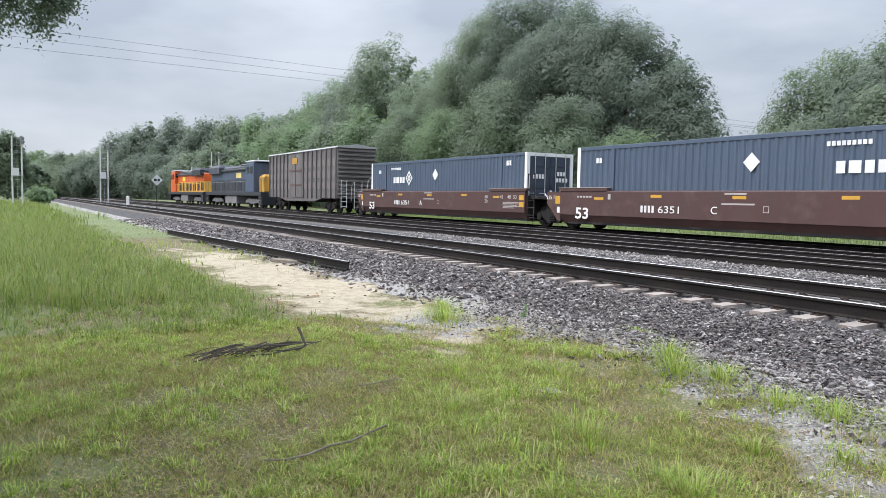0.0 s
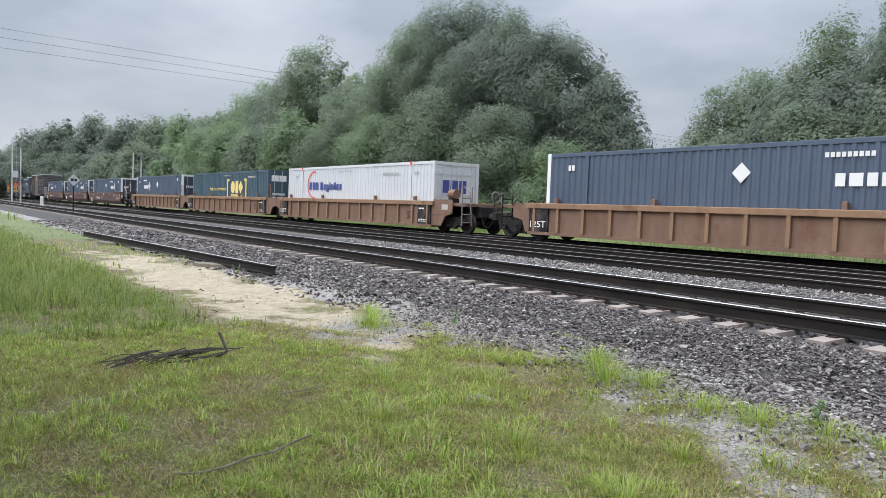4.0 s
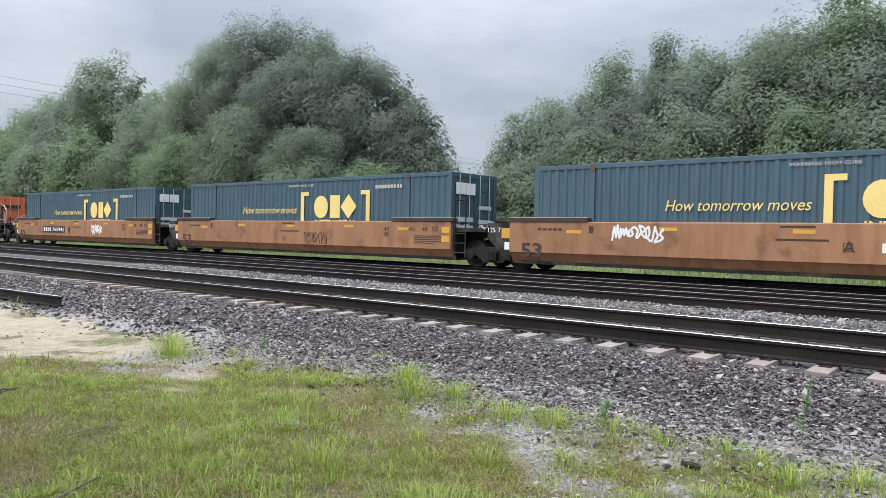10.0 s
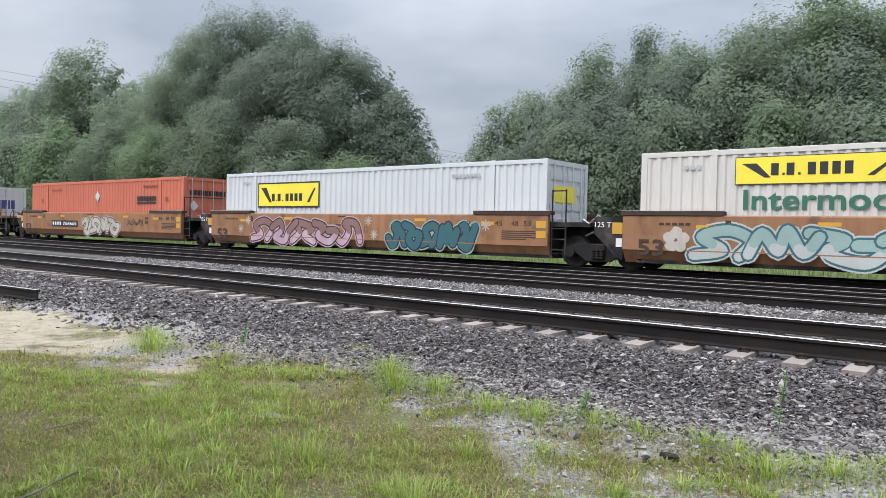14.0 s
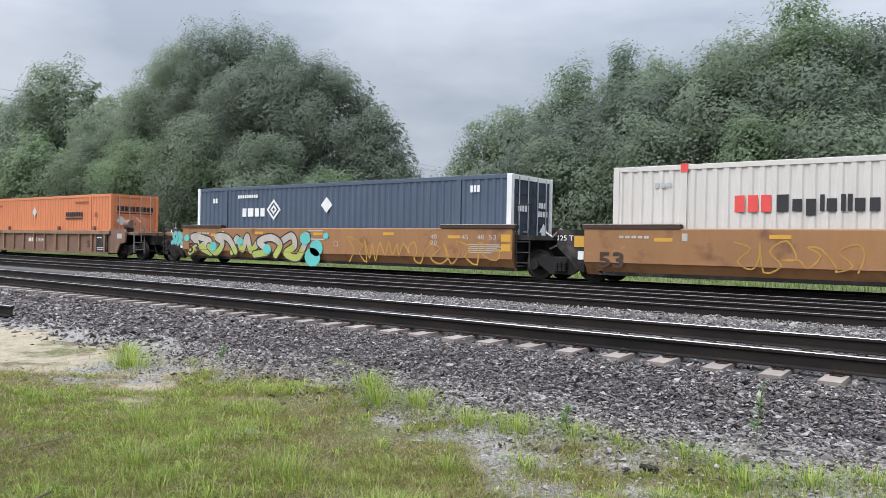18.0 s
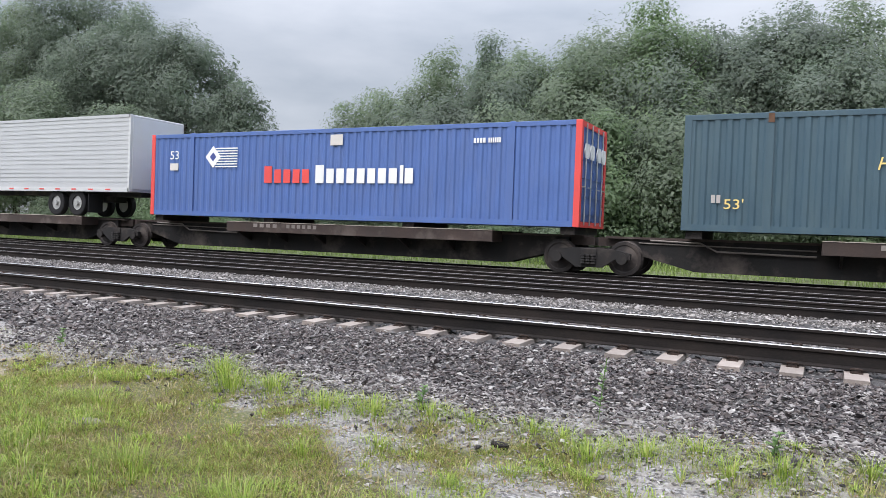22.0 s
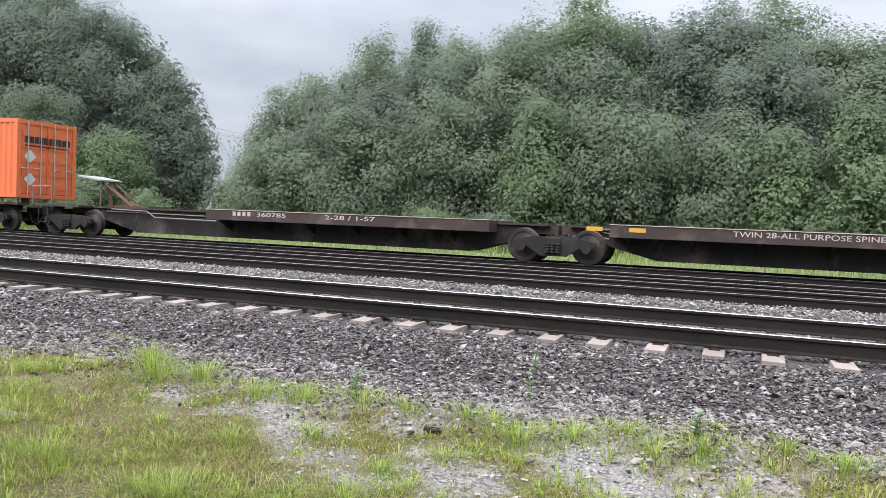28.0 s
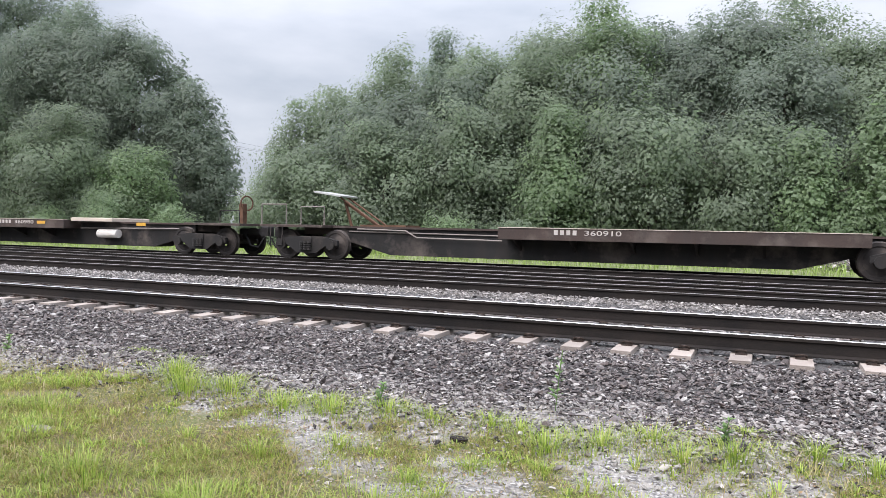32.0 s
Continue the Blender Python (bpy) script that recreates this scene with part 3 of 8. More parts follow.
def clip_build(m):
    m.path([(-0.05, 0.0, 0.0), (-0.05, -0.05, 0.035), (-0.02, -0.085, 0.045), (0.02, -0.085, 0.045), (0.05, -0.05, 0.035), (0.05, 0.0, 0.0)], 0.011, 5)
    m.box(-0.06, 0.06, -0.11, 0.01, -0.005, 0.012)


clip_me = cached("clip", clip_build)
tie_joined = Mesh()
TIE_TOP = RAIL1 - 0.186
for k in range(-640, 60):
    x = -0.15 + 0.604 * k + float(rng.normal(0, 0.018))
    if -48 < x < 9:
        tilt = float(rng.normal(0, 0.01))
        tie = part("tie", tie_me, "concrete", track_1, at=(x, T1Y, TIE_TOP), turn=(0.017, 0, tilt))
        if -22 < x < 8:
            for y, r in ((-GAUGE / 2 - 0.07, 0), (-GAUGE / 2 + 0.07, math.pi), (GAUGE / 2 - 0.07, 0)):
                part("clip", clip_me, "clip", tie, at=(0, y, 0.0), turn=(0, 0, r))
    elif -300 < x:
        tie_joined.prism([(x - 0.13, TIE_TOP - 0.2), (x + 0.13, TIE_TOP - 0.2), (x + 0.11, TIE_TOP), (x - 0.11, TIE_TOP)], T1Y - 1.29, T1Y + 1.29)
tagged(part("tie_run", tie_joined, "concrete", track_1), kind="stuff")
for tr, yc, zt in ((track_2, T2Y, 0.53), (track_4, T4Y, RAIL4)):
    m = Mesh()
    for k in range(-330, 90):
        x = 0.53 * k + float(rng.normal(0, 0.03))
        e = float(rng.normal(0, 0.05))
        m.box(x - 0.115, x + 0.115, yc - 1.3 + e, yc + 1.3 + e, zt - 0.38, zt - 0.188)
    tagged(part("tie_run", m, "tie_wood", tr), kind="stuff")


# ---- ballast stones, all real pieces ----
def scatter_stones(name, count, x0, x1, y0, y1, height, size, material, label, mask=None, lite=False):
    """Angular, flattish broken stones lying at random; lite: fewer faces each."""
    r = np.random.default_rng(len(name) * 31 + count)
    px, py = r.uniform(x0, x1, count), r.uniform(y0, y1, count)
    if mask is not None:
        keep = r.random(count) < mask(px, py)
        px, py = px[keep], py[keep]
    n = len(px)
    if lite:
        base = np.array([(1, 0.2, 0), (-1, -0.1, 0), (0.1, 1, 0), (-0.2, -1, 0), (0.3, 0.2, 1), (-0.2, 0, -1)], float)
        tri = np.array([(0, 2, 4), (2, 1, 4), (1, 3, 4), (3, 0, 4), (2, 0, 5), (1, 2, 5), (3, 1, 5), (0, 3, 5)])
    else:
        base = np.array([(-1, -0.8, -0.7), (1, -0.9, -0.7), (0.9, 0.9, -0.7), (-0.9, 0.8, -0.7), (-0.75, -0.6, 0.7), (0.8, -0.55, 0.75), (0.6, 0.7, 0.7), (-0.65, 0.65, 0.65)], float)
        tri = np.array([(4, 5, 6), (4, 6, 7), (0, 1, 5), (0, 5, 4), (1, 2, 6), (1, 6, 5), (2, 3, 7), (2, 7, 6), (3, 0, 4), (3, 4, 7), (0, 3, 2), (0, 2, 1)])
    k = len(base)
    v = base[None] * (1 + r.normal(0, 0.24, (n, k, 1))) + r.normal(0, 0.13, (n, k, 3))
    v = v * r.uniform(0.6, 1.4, (n, 1, 3)) * np.array([1.05, 0.8, 0.46])
    a, b = r.uniform(0, 2 * math.pi, n), r.normal(0, 0.55, n)
    ca, sa, cb, sb = np.cos(a), np.sin(a), np.cos(b), np.sin(b)
    x, y, z = v[..., 0], v[..., 1], v[..., 2]
    y, z = y * cb[:, None] - z * sb[:, None], y * sb[:, None] + z * cb[:, None]
    x, y = x * ca[:, None] - y * sa[:, None], x * sa[:, None] + y * ca[:, None]
    s = size * r.lognormal(0, 0.34, n)
    p = np.stack([px, py, height(px, py) + r.uniform(-0.008, 0.034, n)], -1)
    v = np.stack([x, y, z], -1) * s[:, None, None] + p[:, None]
    f = (tri[None] + k * np.arange(n)[:, None, None]).reshape(-1, 3)
    me = raw_mesh(name, v.reshape(-1, 3), f, material)
    me.shade_flat()
    return tagged(new(name, me), label, "ballast", kind="stuff")


BED = [(5.7, 0.02), (6.3, 0.10), (7.7, 0.225), (8.2, 0.235), (8.6, 0.25), (11.1, 0.27), (11.9, 0.27), (12.6, 0.3), (13.1, 0.345), (13.95, 0.35), (18.4, 0.31)]


def bed_z(x, y):
    return np.maximum(np.interp(y, [p[0] for p in BED], [p[1] for p in BED]), np.where(y < 6.3, ground_z(x, y), -1)) + 0.012 * wob(x, y, 5.0)


def EDGE(x, y):
    w = 0.35 * wob(x, y, 1.7, 3.0)
    return np.clip(0.07 * smooth01(y, 4.6, 5.2) + 0.3 * smooth01(y + w, 5.2, 5.75) + 0.63 * smooth01(y + w, 5.75, 6.3), 0, 1)


DARK = "loose dark grey and brown crushed ballast stones"
scatter_stones("ballast_stones", 68000, -9, 4.2, 4.7, 8.3, bed_z, 0.019, "stone", DARK, EDGE, True)
scatter_stones("ballast_stones", 17000, -24, -9, 5.2, 8.3, bed_z, 0.031, "stone", DARK, EDGE, True)
scatter_stones("ballast_stones", 6000, -48, -24, 5.2, 8.3, bed_z, 0.05, "stone", DARK, EDGE, True)
scatter_stones("ballast_stones", 30000, -26, 4, 10.45, 14.0, bed_z, 0.023, "stone_pale", "loose pale grey ballast stones between the tracks", None, True)
scatter_stones("ballast_stones", 7000, -16, 5, 8.3, 10.2, lambda x, y: bed_z(x, y) - 0.012, 0.026, "stone", "loose grey ballast stones between the rails", None, True)
scatter_stones("gravel_stones", 9000, -7, 3.5, 4.9, 6.5, bed_z, 0.018, "stone_pale", "pale grey stones spilled at the ballast edge", lambda x, y: 0.8 * gravel_mask(x, y) * smooth01(y, 4.9, 5.7), True)
scatter_stones("gravel_stones", 26000, -9, 3.5, 3.0, 6.2, ground_z, 0.011, "pebble", "pale gravel and small stones on bare soil", lambda x, y: gravel_mask(x, y) ** 1.3, True)


def heap_z(x, y):
    d = ((x - 2.4) / 2.0) ** 2 + ((y - 27.0) / 1.2) ** 2
    return 0.38 + 0.85 * np.clip(1 - d, 0, 1) ** 0.8 + 0.05 * wob(x, y, 2.0)


scatter_stones("ballast_heap", 5200, 0.3, 4.5, 25.7, 28.2, heap_z, 0.062, "stone_pale", "heap of pale grey ballast stones by the wood", lambda x, y: (((x - 2.4) / 2.05) ** 2 + ((y - 27.0) / 1.22) ** 2 < 1) * 1.0, True)


# ---- grass ----
def grass_mesh(name, px, py, hgt, lean, width, material, label, height=ground_z, seed=1):
    r = np.random.default_rng(seed)
    n = len(px)
    a = r.uniform(0, 2 * math.pi, n)
    d = np.stack([np.cos(a), np.sin(a)], -1)
    w = np.stack([-d[:, 1], d[:, 0]], -1) * (width * r.uniform(0.6, 1.3, n))[:, None]
    h = hgt
    bend = (lean * r.uniform(0.2, 1.2, n) * h)[:, None] * d
    z0 = height(px, py) - 0.01
    p = np.stack([px, py], -1)
    v = np.empty((n, 5, 3))
    v[:, 0, :2], v[:, 1, :2] = p - w, p + w
    v[:, 2, :2], v[:, 3, :2] = p + bend * 0.3 + w * 0.7, p + bend * 0.3 - w * 0.7
    v[:, 4, :2] = p + bend
    v[:, 0, 2] = v[:, 1, 2] = z0
    v[:, 2, 2] = v[:, 3, 2] = z0 + h * 0.6
    v[:, 4, 2] = z0 + h * (1 - 0.25 * lean)
    k = 5 * np.arange(n)[:, None]
    f = np.concatenate([k + np.array([[0, 1, 2]]), k + np.array([[0, 2, 3]]), k + np.array([[3, 2, 4]])])
    ob = new(name, raw_mesh(name, v.reshape(-1, 3), f, material))
    return tagged(ob, label, "grass", kind="stuff")


def grass_density(x, y):
    solid = 1 - smooth01(y - green_line(x, y), -0.3, 0.35)
    d = solid * (0.72 + 0.6 * wob(x, y, 1.1, 4.0) + 0.65 * wob(x, y, 3.1, 9.0))
    d = d - 0.45 * smooth01(-y, -2.6, -0.6) * smooth01(x, -8.0, -5.5) * (0.7 + 1.2 * wob(x, y, 2.6, 5.0))
    d = np.maximum(d, 0.5 * patchy(x, y) * smooth01(x, -10.5, -8.5))
    d = d + 0.35 * smooth01(-x, 5, 12) * (1 - smooth01(y, 2.5, 4))
    return np.clip(d, 0.03, 1) * np.clip(1.05 - 1.15 * sand_mask(x, y) + 0.4 * wob(x, y, 3.3, 2.0), 0.05, 1)


r = np.random.default_rng(3)


def spots(count, x0, x1, y0, y1, tufts, spread):
    cx, cy = r.uniform(x0, x1, count), r.uniform(y0, y1, count)
    keep = r.random(count) < grass_density(cx, cy)
    cx, cy = cx[keep], cy[keep]
    k = np.repeat(np.arange(len(cx)), tufts)
    return cx[k] + r.normal(0, spread, len(k)), cy[k] + r.normal(0, spread, len(k)), k


def short_grass(count, x0, x1, y0, y1, seed):
    """Short blades, one sliver each, thick on the ground between the tufts."""
    q = np.random.default_rng(seed)
    cx, cy = q.uniform(x0, x1, count), q.uniform(y0, y1, count)
    fade = smooth01(cy + 0.5 * wob(cx, cy, 1.5, 2.0), -1.5, -0.5) * (1 - smooth01(cx + 0.4 * wob(cx, cy, 1.7, 6.0), 2.1, 3.0))
    keep = q.random(count) < fade * np.clip(grass_density(cx, cy) * 1.1 + 0.16 * (sand_mask(cx, cy) < 0.1) * (gravel_mask(cx, cy) < 0.35), 0, 1)
    cx, cy = cx[keep], cy[keep]
    n = len(cx)
    a = q.uniform(0, 2 * math.pi, n)
    h = q.uniform(0.02, 0.06, n) * (1 + 0.4 * wob(cx, cy, 0.8, 6.0))
    d = np.stack([np.cos(a), np.sin(a), np.zeros(n)], -1)
    w = np.stack([-d[:, 1], d[:, 0], np.zeros(n)], -1) * q.uniform(0.002, 0.0045, n)[:, None]
    p = np.stack([cx, cy, ground_z(cx, cy) - 0.004], -1)
    tip = p + d * (h * q.uniform(0.3, 2.2, n))[:, None] + np.array([0, 0, 1.0]) * h[:, None]
    v = np.stack([p - w, p + w, tip], 1).reshape(-1, 3)
    tagged(new("grass_short", raw_mesh("grass_short", v, np.arange(3 * n).reshape(-1, 3), "grass_short")), "short mixed green and straw-coloured grass on brown soil", "grass", kind="stuff")


def clumps(name, count, x0, x1, y0, y1, blades, low, high, width, material, label, seed, spread=0.035):
    """Tufts whose blades fan out from one root and arch over."""
    q = np.random.default_rng(seed)
    cx, cy = q.uniform(x0, x1, count), q.uniform(y0, y1, count)
    keep = q.random(count) < grass_density(cx, cy) ** 1.7
    cx, cy = cx[keep], cy[keep]
    m = len(cx)
    hc = (low + (high - low) * q.random(m) ** 1.6) * (1 + 0.5 * np.clip(wob(cx, cy, 0.9, 6.0), -0.6, 1))
    k = np.repeat(np.arange(m), blades)
    n = len(k)
    a = q.uniform(0, 2 * math.pi, n)
    d = np.stack([np.cos(a), np.sin(a)], -1)
    r0 = np.abs(q.normal(0, spread, n))
    root = np.stack([cx[k], cy[k]], -1) + d * r0[:, None]
    h = hc[k] * q.uniform(0.5, 1.15, n)
    out = h * q.uniform(0.2, 1.5, n)
    side = np.stack([-d[:, 1], d[:, 0]], -1) * (width * q.uniform(0.6, 1.3, n))[:, None]
    z0 = ground_z(root[:, 0], root[:, 1]) - 0.01
    v = np.empty((n, 5, 3))
    v[:, 0, :2], v[:, 1, :2] = root - side, root + side
    mid = root + d * (out * 0.35)[:, None]
    v[:, 2, :2], v[:, 3, :2] = mid + side * 0.75, mid - side * 0.75
    v[:, 4, :2] = root + d * out[:, None]
    v[:, 0, 2] = v[:, 1, 2] = z0
    v[:, 2, 2] = v[:, 3, 2] = z0 + h * 0.68
    v[:, 4, 2] = z0 + h * (1 - 0.38 * out / h)
    o = 5 * np.arange(n)[:, None]
    f = np.concatenate([o + np.array([[0, 1, 2]]), o + np.array([[0, 2, 3]]), o + np.array([[3, 2, 4]])])
    tagged(new(name, raw_mesh(name, v.reshape(-1, 3), f, material)), label, "grass", kind="stuff")


short_grass(630000, -9.5, 3.1, -1.6, 6.0, 21)
q0 = np.random.default_rng(29)
n = 52000
px, py = q0.uniform(-26, 22, n), q0.uniform(-16, 5.6, n)
away = np.maximum.reduce([smooth01(-py, 0.0, 1.4), smooth01(px, 0.8, 2.4), smooth01(-px, 15, 18)])
keep = q0.random(n) < np.clip(away * (0.6 + 0.5 * wob(px, py, 0.9, 3.0)), 0, 1) * (1 - sand_mask(px, py))
px, py = px[keep], py[keep]
grass_mesh("grass_around", px, py, q0.uniform(0.06, 0.2, len(px)), 1.0, 0.008, "grass", "rough green grass all round the open ground", seed=22)
clumps("grass_near", 11500, -9.5, 2.2, -0.7, 5.8, 26, 0.03, 0.115, 0.0038, "grass", "green rough grass in arching tufts", 11, 0.05)
clumps("grass_dry_near", 2400, -9.5, 2.2, -0.7, 5.8, 10, 0.05, 0.12, 0.0028, "grass_dry", "dry straw-coloured grass between the green", 12, 0.05)
clumps("grass_near", 3600, -17, -9, -0.8, 5.9, 13, 0.1, 0.27, 0.0045, "grass_tall", "green rough grass in arching tufts", 16, 0.06)


def litter(name, count, x0, x1, y0, y1, size, label):
    q = np.random.default_rng(count)
    lx, ly = q.uniform(x0, x1, count), q.uniform(y0, y1, count)
    keep = q.random(count) < np.clip(0.35 + wob(lx, ly, 1.4, 7.0), 0.05, 1) * (1 - sand_mask(lx, ly))
    lx, ly = lx[keep], ly[keep]
    c = np.stack([lx, ly, ground_z(lx, ly) + q.uniform(0.004, 0.03, len(lx))], -1)
    a = q.uniform(0, 6.283, len(lx))
    u = np.stack([np.cos(a), np.sin(a), q.normal(0, 0.35, len(a))], -1)
    w = np.stack([-np.sin(a), np.cos(a), q.normal(0, 0.35, len(a))], -1)
    s = (size * q.uniform(0.5, 1.4, len(a)))[:, None]
    v = np.stack([c - u * s, c + w * s * 0.45, c + u * s, c - w * s * 0.45], 1).reshape(-1, 3)
    tagged(new(name, raw_mesh(name, v, np.arange(len(v)).reshape(-1, 4), "litter")), label, "leaf litter", kind="stuff")


litter("dead_leaves", 30000, -8.5, 2, -0.6, 5.9, 0.013, "scattered brown dead leaves and litter on the soil")
litter("dead_leaves", 5000, -14, -7.5, 0, 5.5, 0.03, "scattered brown dead leaves and litter on the soil")
px, py, k = spots(9000, -40, -11, -1.5, 5.9, 6, 0.07)
grass_mesh("grass_side", px, py, r.uniform(0.12, 0.42, len(px)) * (1 + 0.4 * smooth01(-py, -3.5, -0.5)) * (1 - 0.6 * smooth01(py, 1.6, 3.4)), 0.8, 0.006, "grass_tall", "taller green grass beside the sandy path", seed=13)
px, py, k = spots(5200, -130, -40, -6, 6.0, 5, 0.2)
grass_mesh("grass_far_side", px, py, r.uniform(0.2, 0.6, len(px)), 0.7, 0.016, "grass_tall", "tall grass along the line", seed=14)
n = 26000
px, py = r.uniform(-60, 12, n), r.uniform(22.5, 28.5, n)
grass_mesh("grass_behind", px, py, r.uniform(0.12, 0.45, n), 0.7, 0.012, "meadow", "bright green grass strip behind the tracks", seed=15)


def tuft(x, y, count, h, spread, seed):
    """A dense tuft: several roots whose fine blades arch outwards."""
    q = np.random.default_rng(seed)
    count = int(count * 1.7)
    a, d = q.uniform(0, 6.28, count), np.abs(q.normal(0, spread, count))
    tx, ty = x + d * np.cos(a) * 1.4, y + d * np.sin(a)
    hb = h * q.uniform(0.4, 1.05, count) * np.clip(1.15 - 0.5 * d / spread, 0.4, 1)
    ob = grass_mesh("grass_tuft", tx, ty, hb, 1.05, 0.0026, "grass", "dense tuft of long green grass at the ballast edge", seed=seed)
    ob["category"] = "grass tuft"
    return ob


TUFTS = [(-8.53, 4.93, 300, 0.34, 0.24), (-9.2, 5.3, 200, 0.3, 0.2), (-7.45, 3.4, 160, 0.14, 0.22), (-5.13, 5.55, 260, 0.34, 0.16), (-4.8, 5.3, 200, 0.3, 0.16), (-4.4, 5.42, 240, 0.24, 0.2), (-6.3, 6.3, 160, 0.1, 0.24),
         (-3.65, 5.2, 240, 0.2, 0.26), (-3.2, 5.25, 300, 0.2, 0.28), (-2.75, 5.4, 220, 0.16, 0.22), (-2.4, 5.45, 140, 0.14, 0.16), (-1.9, 5.5, 160, 0.16, 0.16), (-1.64, 5.45, 140, 0.16, 0.14), (-1.35, 5.15, 260, 0.22, 0.2), (-1.0, 5.35, 300, 0.18, 0.26),
         (-0.65, 5.52, 260, 0.16, 0.22), (-0.42, 5.2, 220, 0.16, 0.2), (-0.1, 5.38, 280, 0.18, 0.24), (-0.04, 5.85, 200, 0.1, 0.14), (0.39, 5.56, 90, 0.24, 0.07), (0.74, 5.4, 160, 0.2, 0.14), (1.2, 5.5, 200, 0.2, 0.22), (1.8, 5.2, 240, 0.22, 0.3),
         (-1.95, 4.13, 150, 0.12, 0.14), (-3.13, 4.22, 180, 0.18, 0.16), (-2.74, 4.61, 170, 0.14, 0.16), (-1.72, 4.6, 150, 0.12, 0.14), (-1.25, 4.75, 90, 0.12, 0.1), (-5.4, 4.35, 260, 0.2, 0.3), (-3.9, 3.4, 380, 0.2, 0.4), (-2.75, 3.2, 380, 0.2, 0.36), (-4.9, 2.9, 380, 0.2, 0.4), (-6.0, 3.6, 260, 0.2, 0.35), (-1.9, 3.6, 240, 0.18, 0.3), (-0.6, 4.3, 150, 0.14, 0.2)]
for i, (x, y, c, h, s) in enumerate(TUFTS):
    tuft(x, y, c, h, s, 50 + i)


def weed(x, y, h, seed, label):
    """A stalk with small leaves up its length."""
    q = random.Random(seed)
    z = float(ground_z(np.array(x), np.array(y))) if y < 6 else float(bed_z(np.array(x), np.array(y)))
    root = tagged(new("weed"), label, "weed", "weeds in the gravel")
    root.location = (x, y, z - 0.01)
    st, lf = Mesh(), Mesh()
    st.path([(0, 0, 0), (0.02, 0.01, h * 0.5), (0.05, 0.0, h)], 0.004, 5)
    for i in range(46):
        t = 0.12 + 0.88 * q.random()
        a, ln = q.random() * 6.28, 0.035 + 0.05 * (1 - t) + 0.02 * q.random()
        p = Vector((0.05 * t * t, 0, h * t))
        d = Vector((math.cos(a), math.sin(a), 0.35)) * ln
        w = Vector((-math.sin(a), math.cos(a), 0)) * ln * 0.2
        lf.add([p, p + d * 0.5 + w, p + d, p + d * 0.5 - w], [(0, 1, 2, 3)])
    part("stalk", st, "weed", root)
    part("foliage", lf, "weed", root)


weed(-1.5, 5.95, 0.52, 1, "lone green weed on a tall stalk in ballast")
weed(-0.2, 5.6, 0.2, 2, "small leafy green weed in gravel")
weed(-2.9, 5.5, 0.22, 3, "small leafy green weed in gravel")
weed(1.75, 5.7, 0.3, 4, "small leafy green weed in gravel")
weed(-7.9, 5.8, 0.2, 5, "small leafy green weed in gravel")


def stub_rail():
    root = tagged(new("spare_rail"), "length of spare rusty rail lying on the ground", "rail")
    m = Mesh()
    n = len(HEAD)
    ends = ((-14.2, 5.95), (-29.5, 5.05))
    v = [(x, y + p[0], 0.345 + p[1]) for x, y in ends for p in HEAD]
    m.add(v, [(i, i + n, (i + 1) % n + n, (i + 1) % n) for i in range(n)] + [tuple(range(n)), tuple(range(2 * n - 1, n - 1, -1))])
    part("rail_body", m, "rail", root)
    t = Mesh()
    v = [(x, y + a, 0.345 + b) for x, y in ends for a, b in ((-0.03, 0.001), (0.03, 0.001), (0.026, 0.004), (-0.026, 0.004))]
    t.add(v, [(i, i + 4, (i + 1) % 4 + 4, (i + 1) % 4) for i in range(4)])
    part("worn_top", t, "galv", root, "dull worn rail head")
    for x, y in ((-17.0, 5.72), (-25.5, 5.25)):
        b = tagged(part("timber_block", Mesh().box(-0.6, 0.5, -0.14, 0.14, -0.12, 0.12, 0.02), "wood_grey"), "weathered timber block under the spare rail", "timber block", "blocks under the spare rail")
        b.location, b.rotation_euler = (x, y, 0.05), (0, 0, 0.5)


stub_rail()


def flat_stone(x, y, s, seed, mat, label, kind_name="stone"):
    q = random.Random(seed)
    m = Mesh()
    n = 9
    o = [(s * (0.8 + 0.4 * q.random()) * math.cos(6.283 * k / n) * 1.5, s * (0.8 + 0.4 * q.random()) * math.sin(6.283 * k / n)) for k in range(n)]
    m.prism(o, -0.03, 0.0, "z")
    m.add([(0, 0, 0.012)] + [(a * 0.99, b * 0.99, 0.0005) for a, b in o], [(0, 1 + k, 1 + (k + 1) % n) for k in range(n)])
    ob = tagged(part(kind_name, m, mat), label, kind_name)
    ob.location = (x, y, float(ground_z(np.array(x), np.array(y))) + 0.025)


flat_stone(-4.95, 3.88, 0.1, 1, "concrete", "flat pale concrete piece sunk in grass")
flat_stone(-5.0, 5.55, 0.07, 2, "wood_grey", "flat brown stone piece beside a grass tuft")
flat_stone(-5.7, 5.35, 0.09, 3, "wood_grey", "flat brown stone piece beside a grass tuft")
flat_stone(-2.0, 5.1, 0.05, 4, "rail", "dark lump of rock on gravel")


def stick(pts, r, label, material="bark"):
    m = Mesh()
    z = [float(ground_z(np.array(p[0]), np.array(p[1]))) + p[2] for p in pts]
    m.path([(p[0], p[1], zz) for p, zz in zip(pts, z)], r, 6)
    tagged(part("stick", m, material), label, "stick", "fallen sticks in the grass")


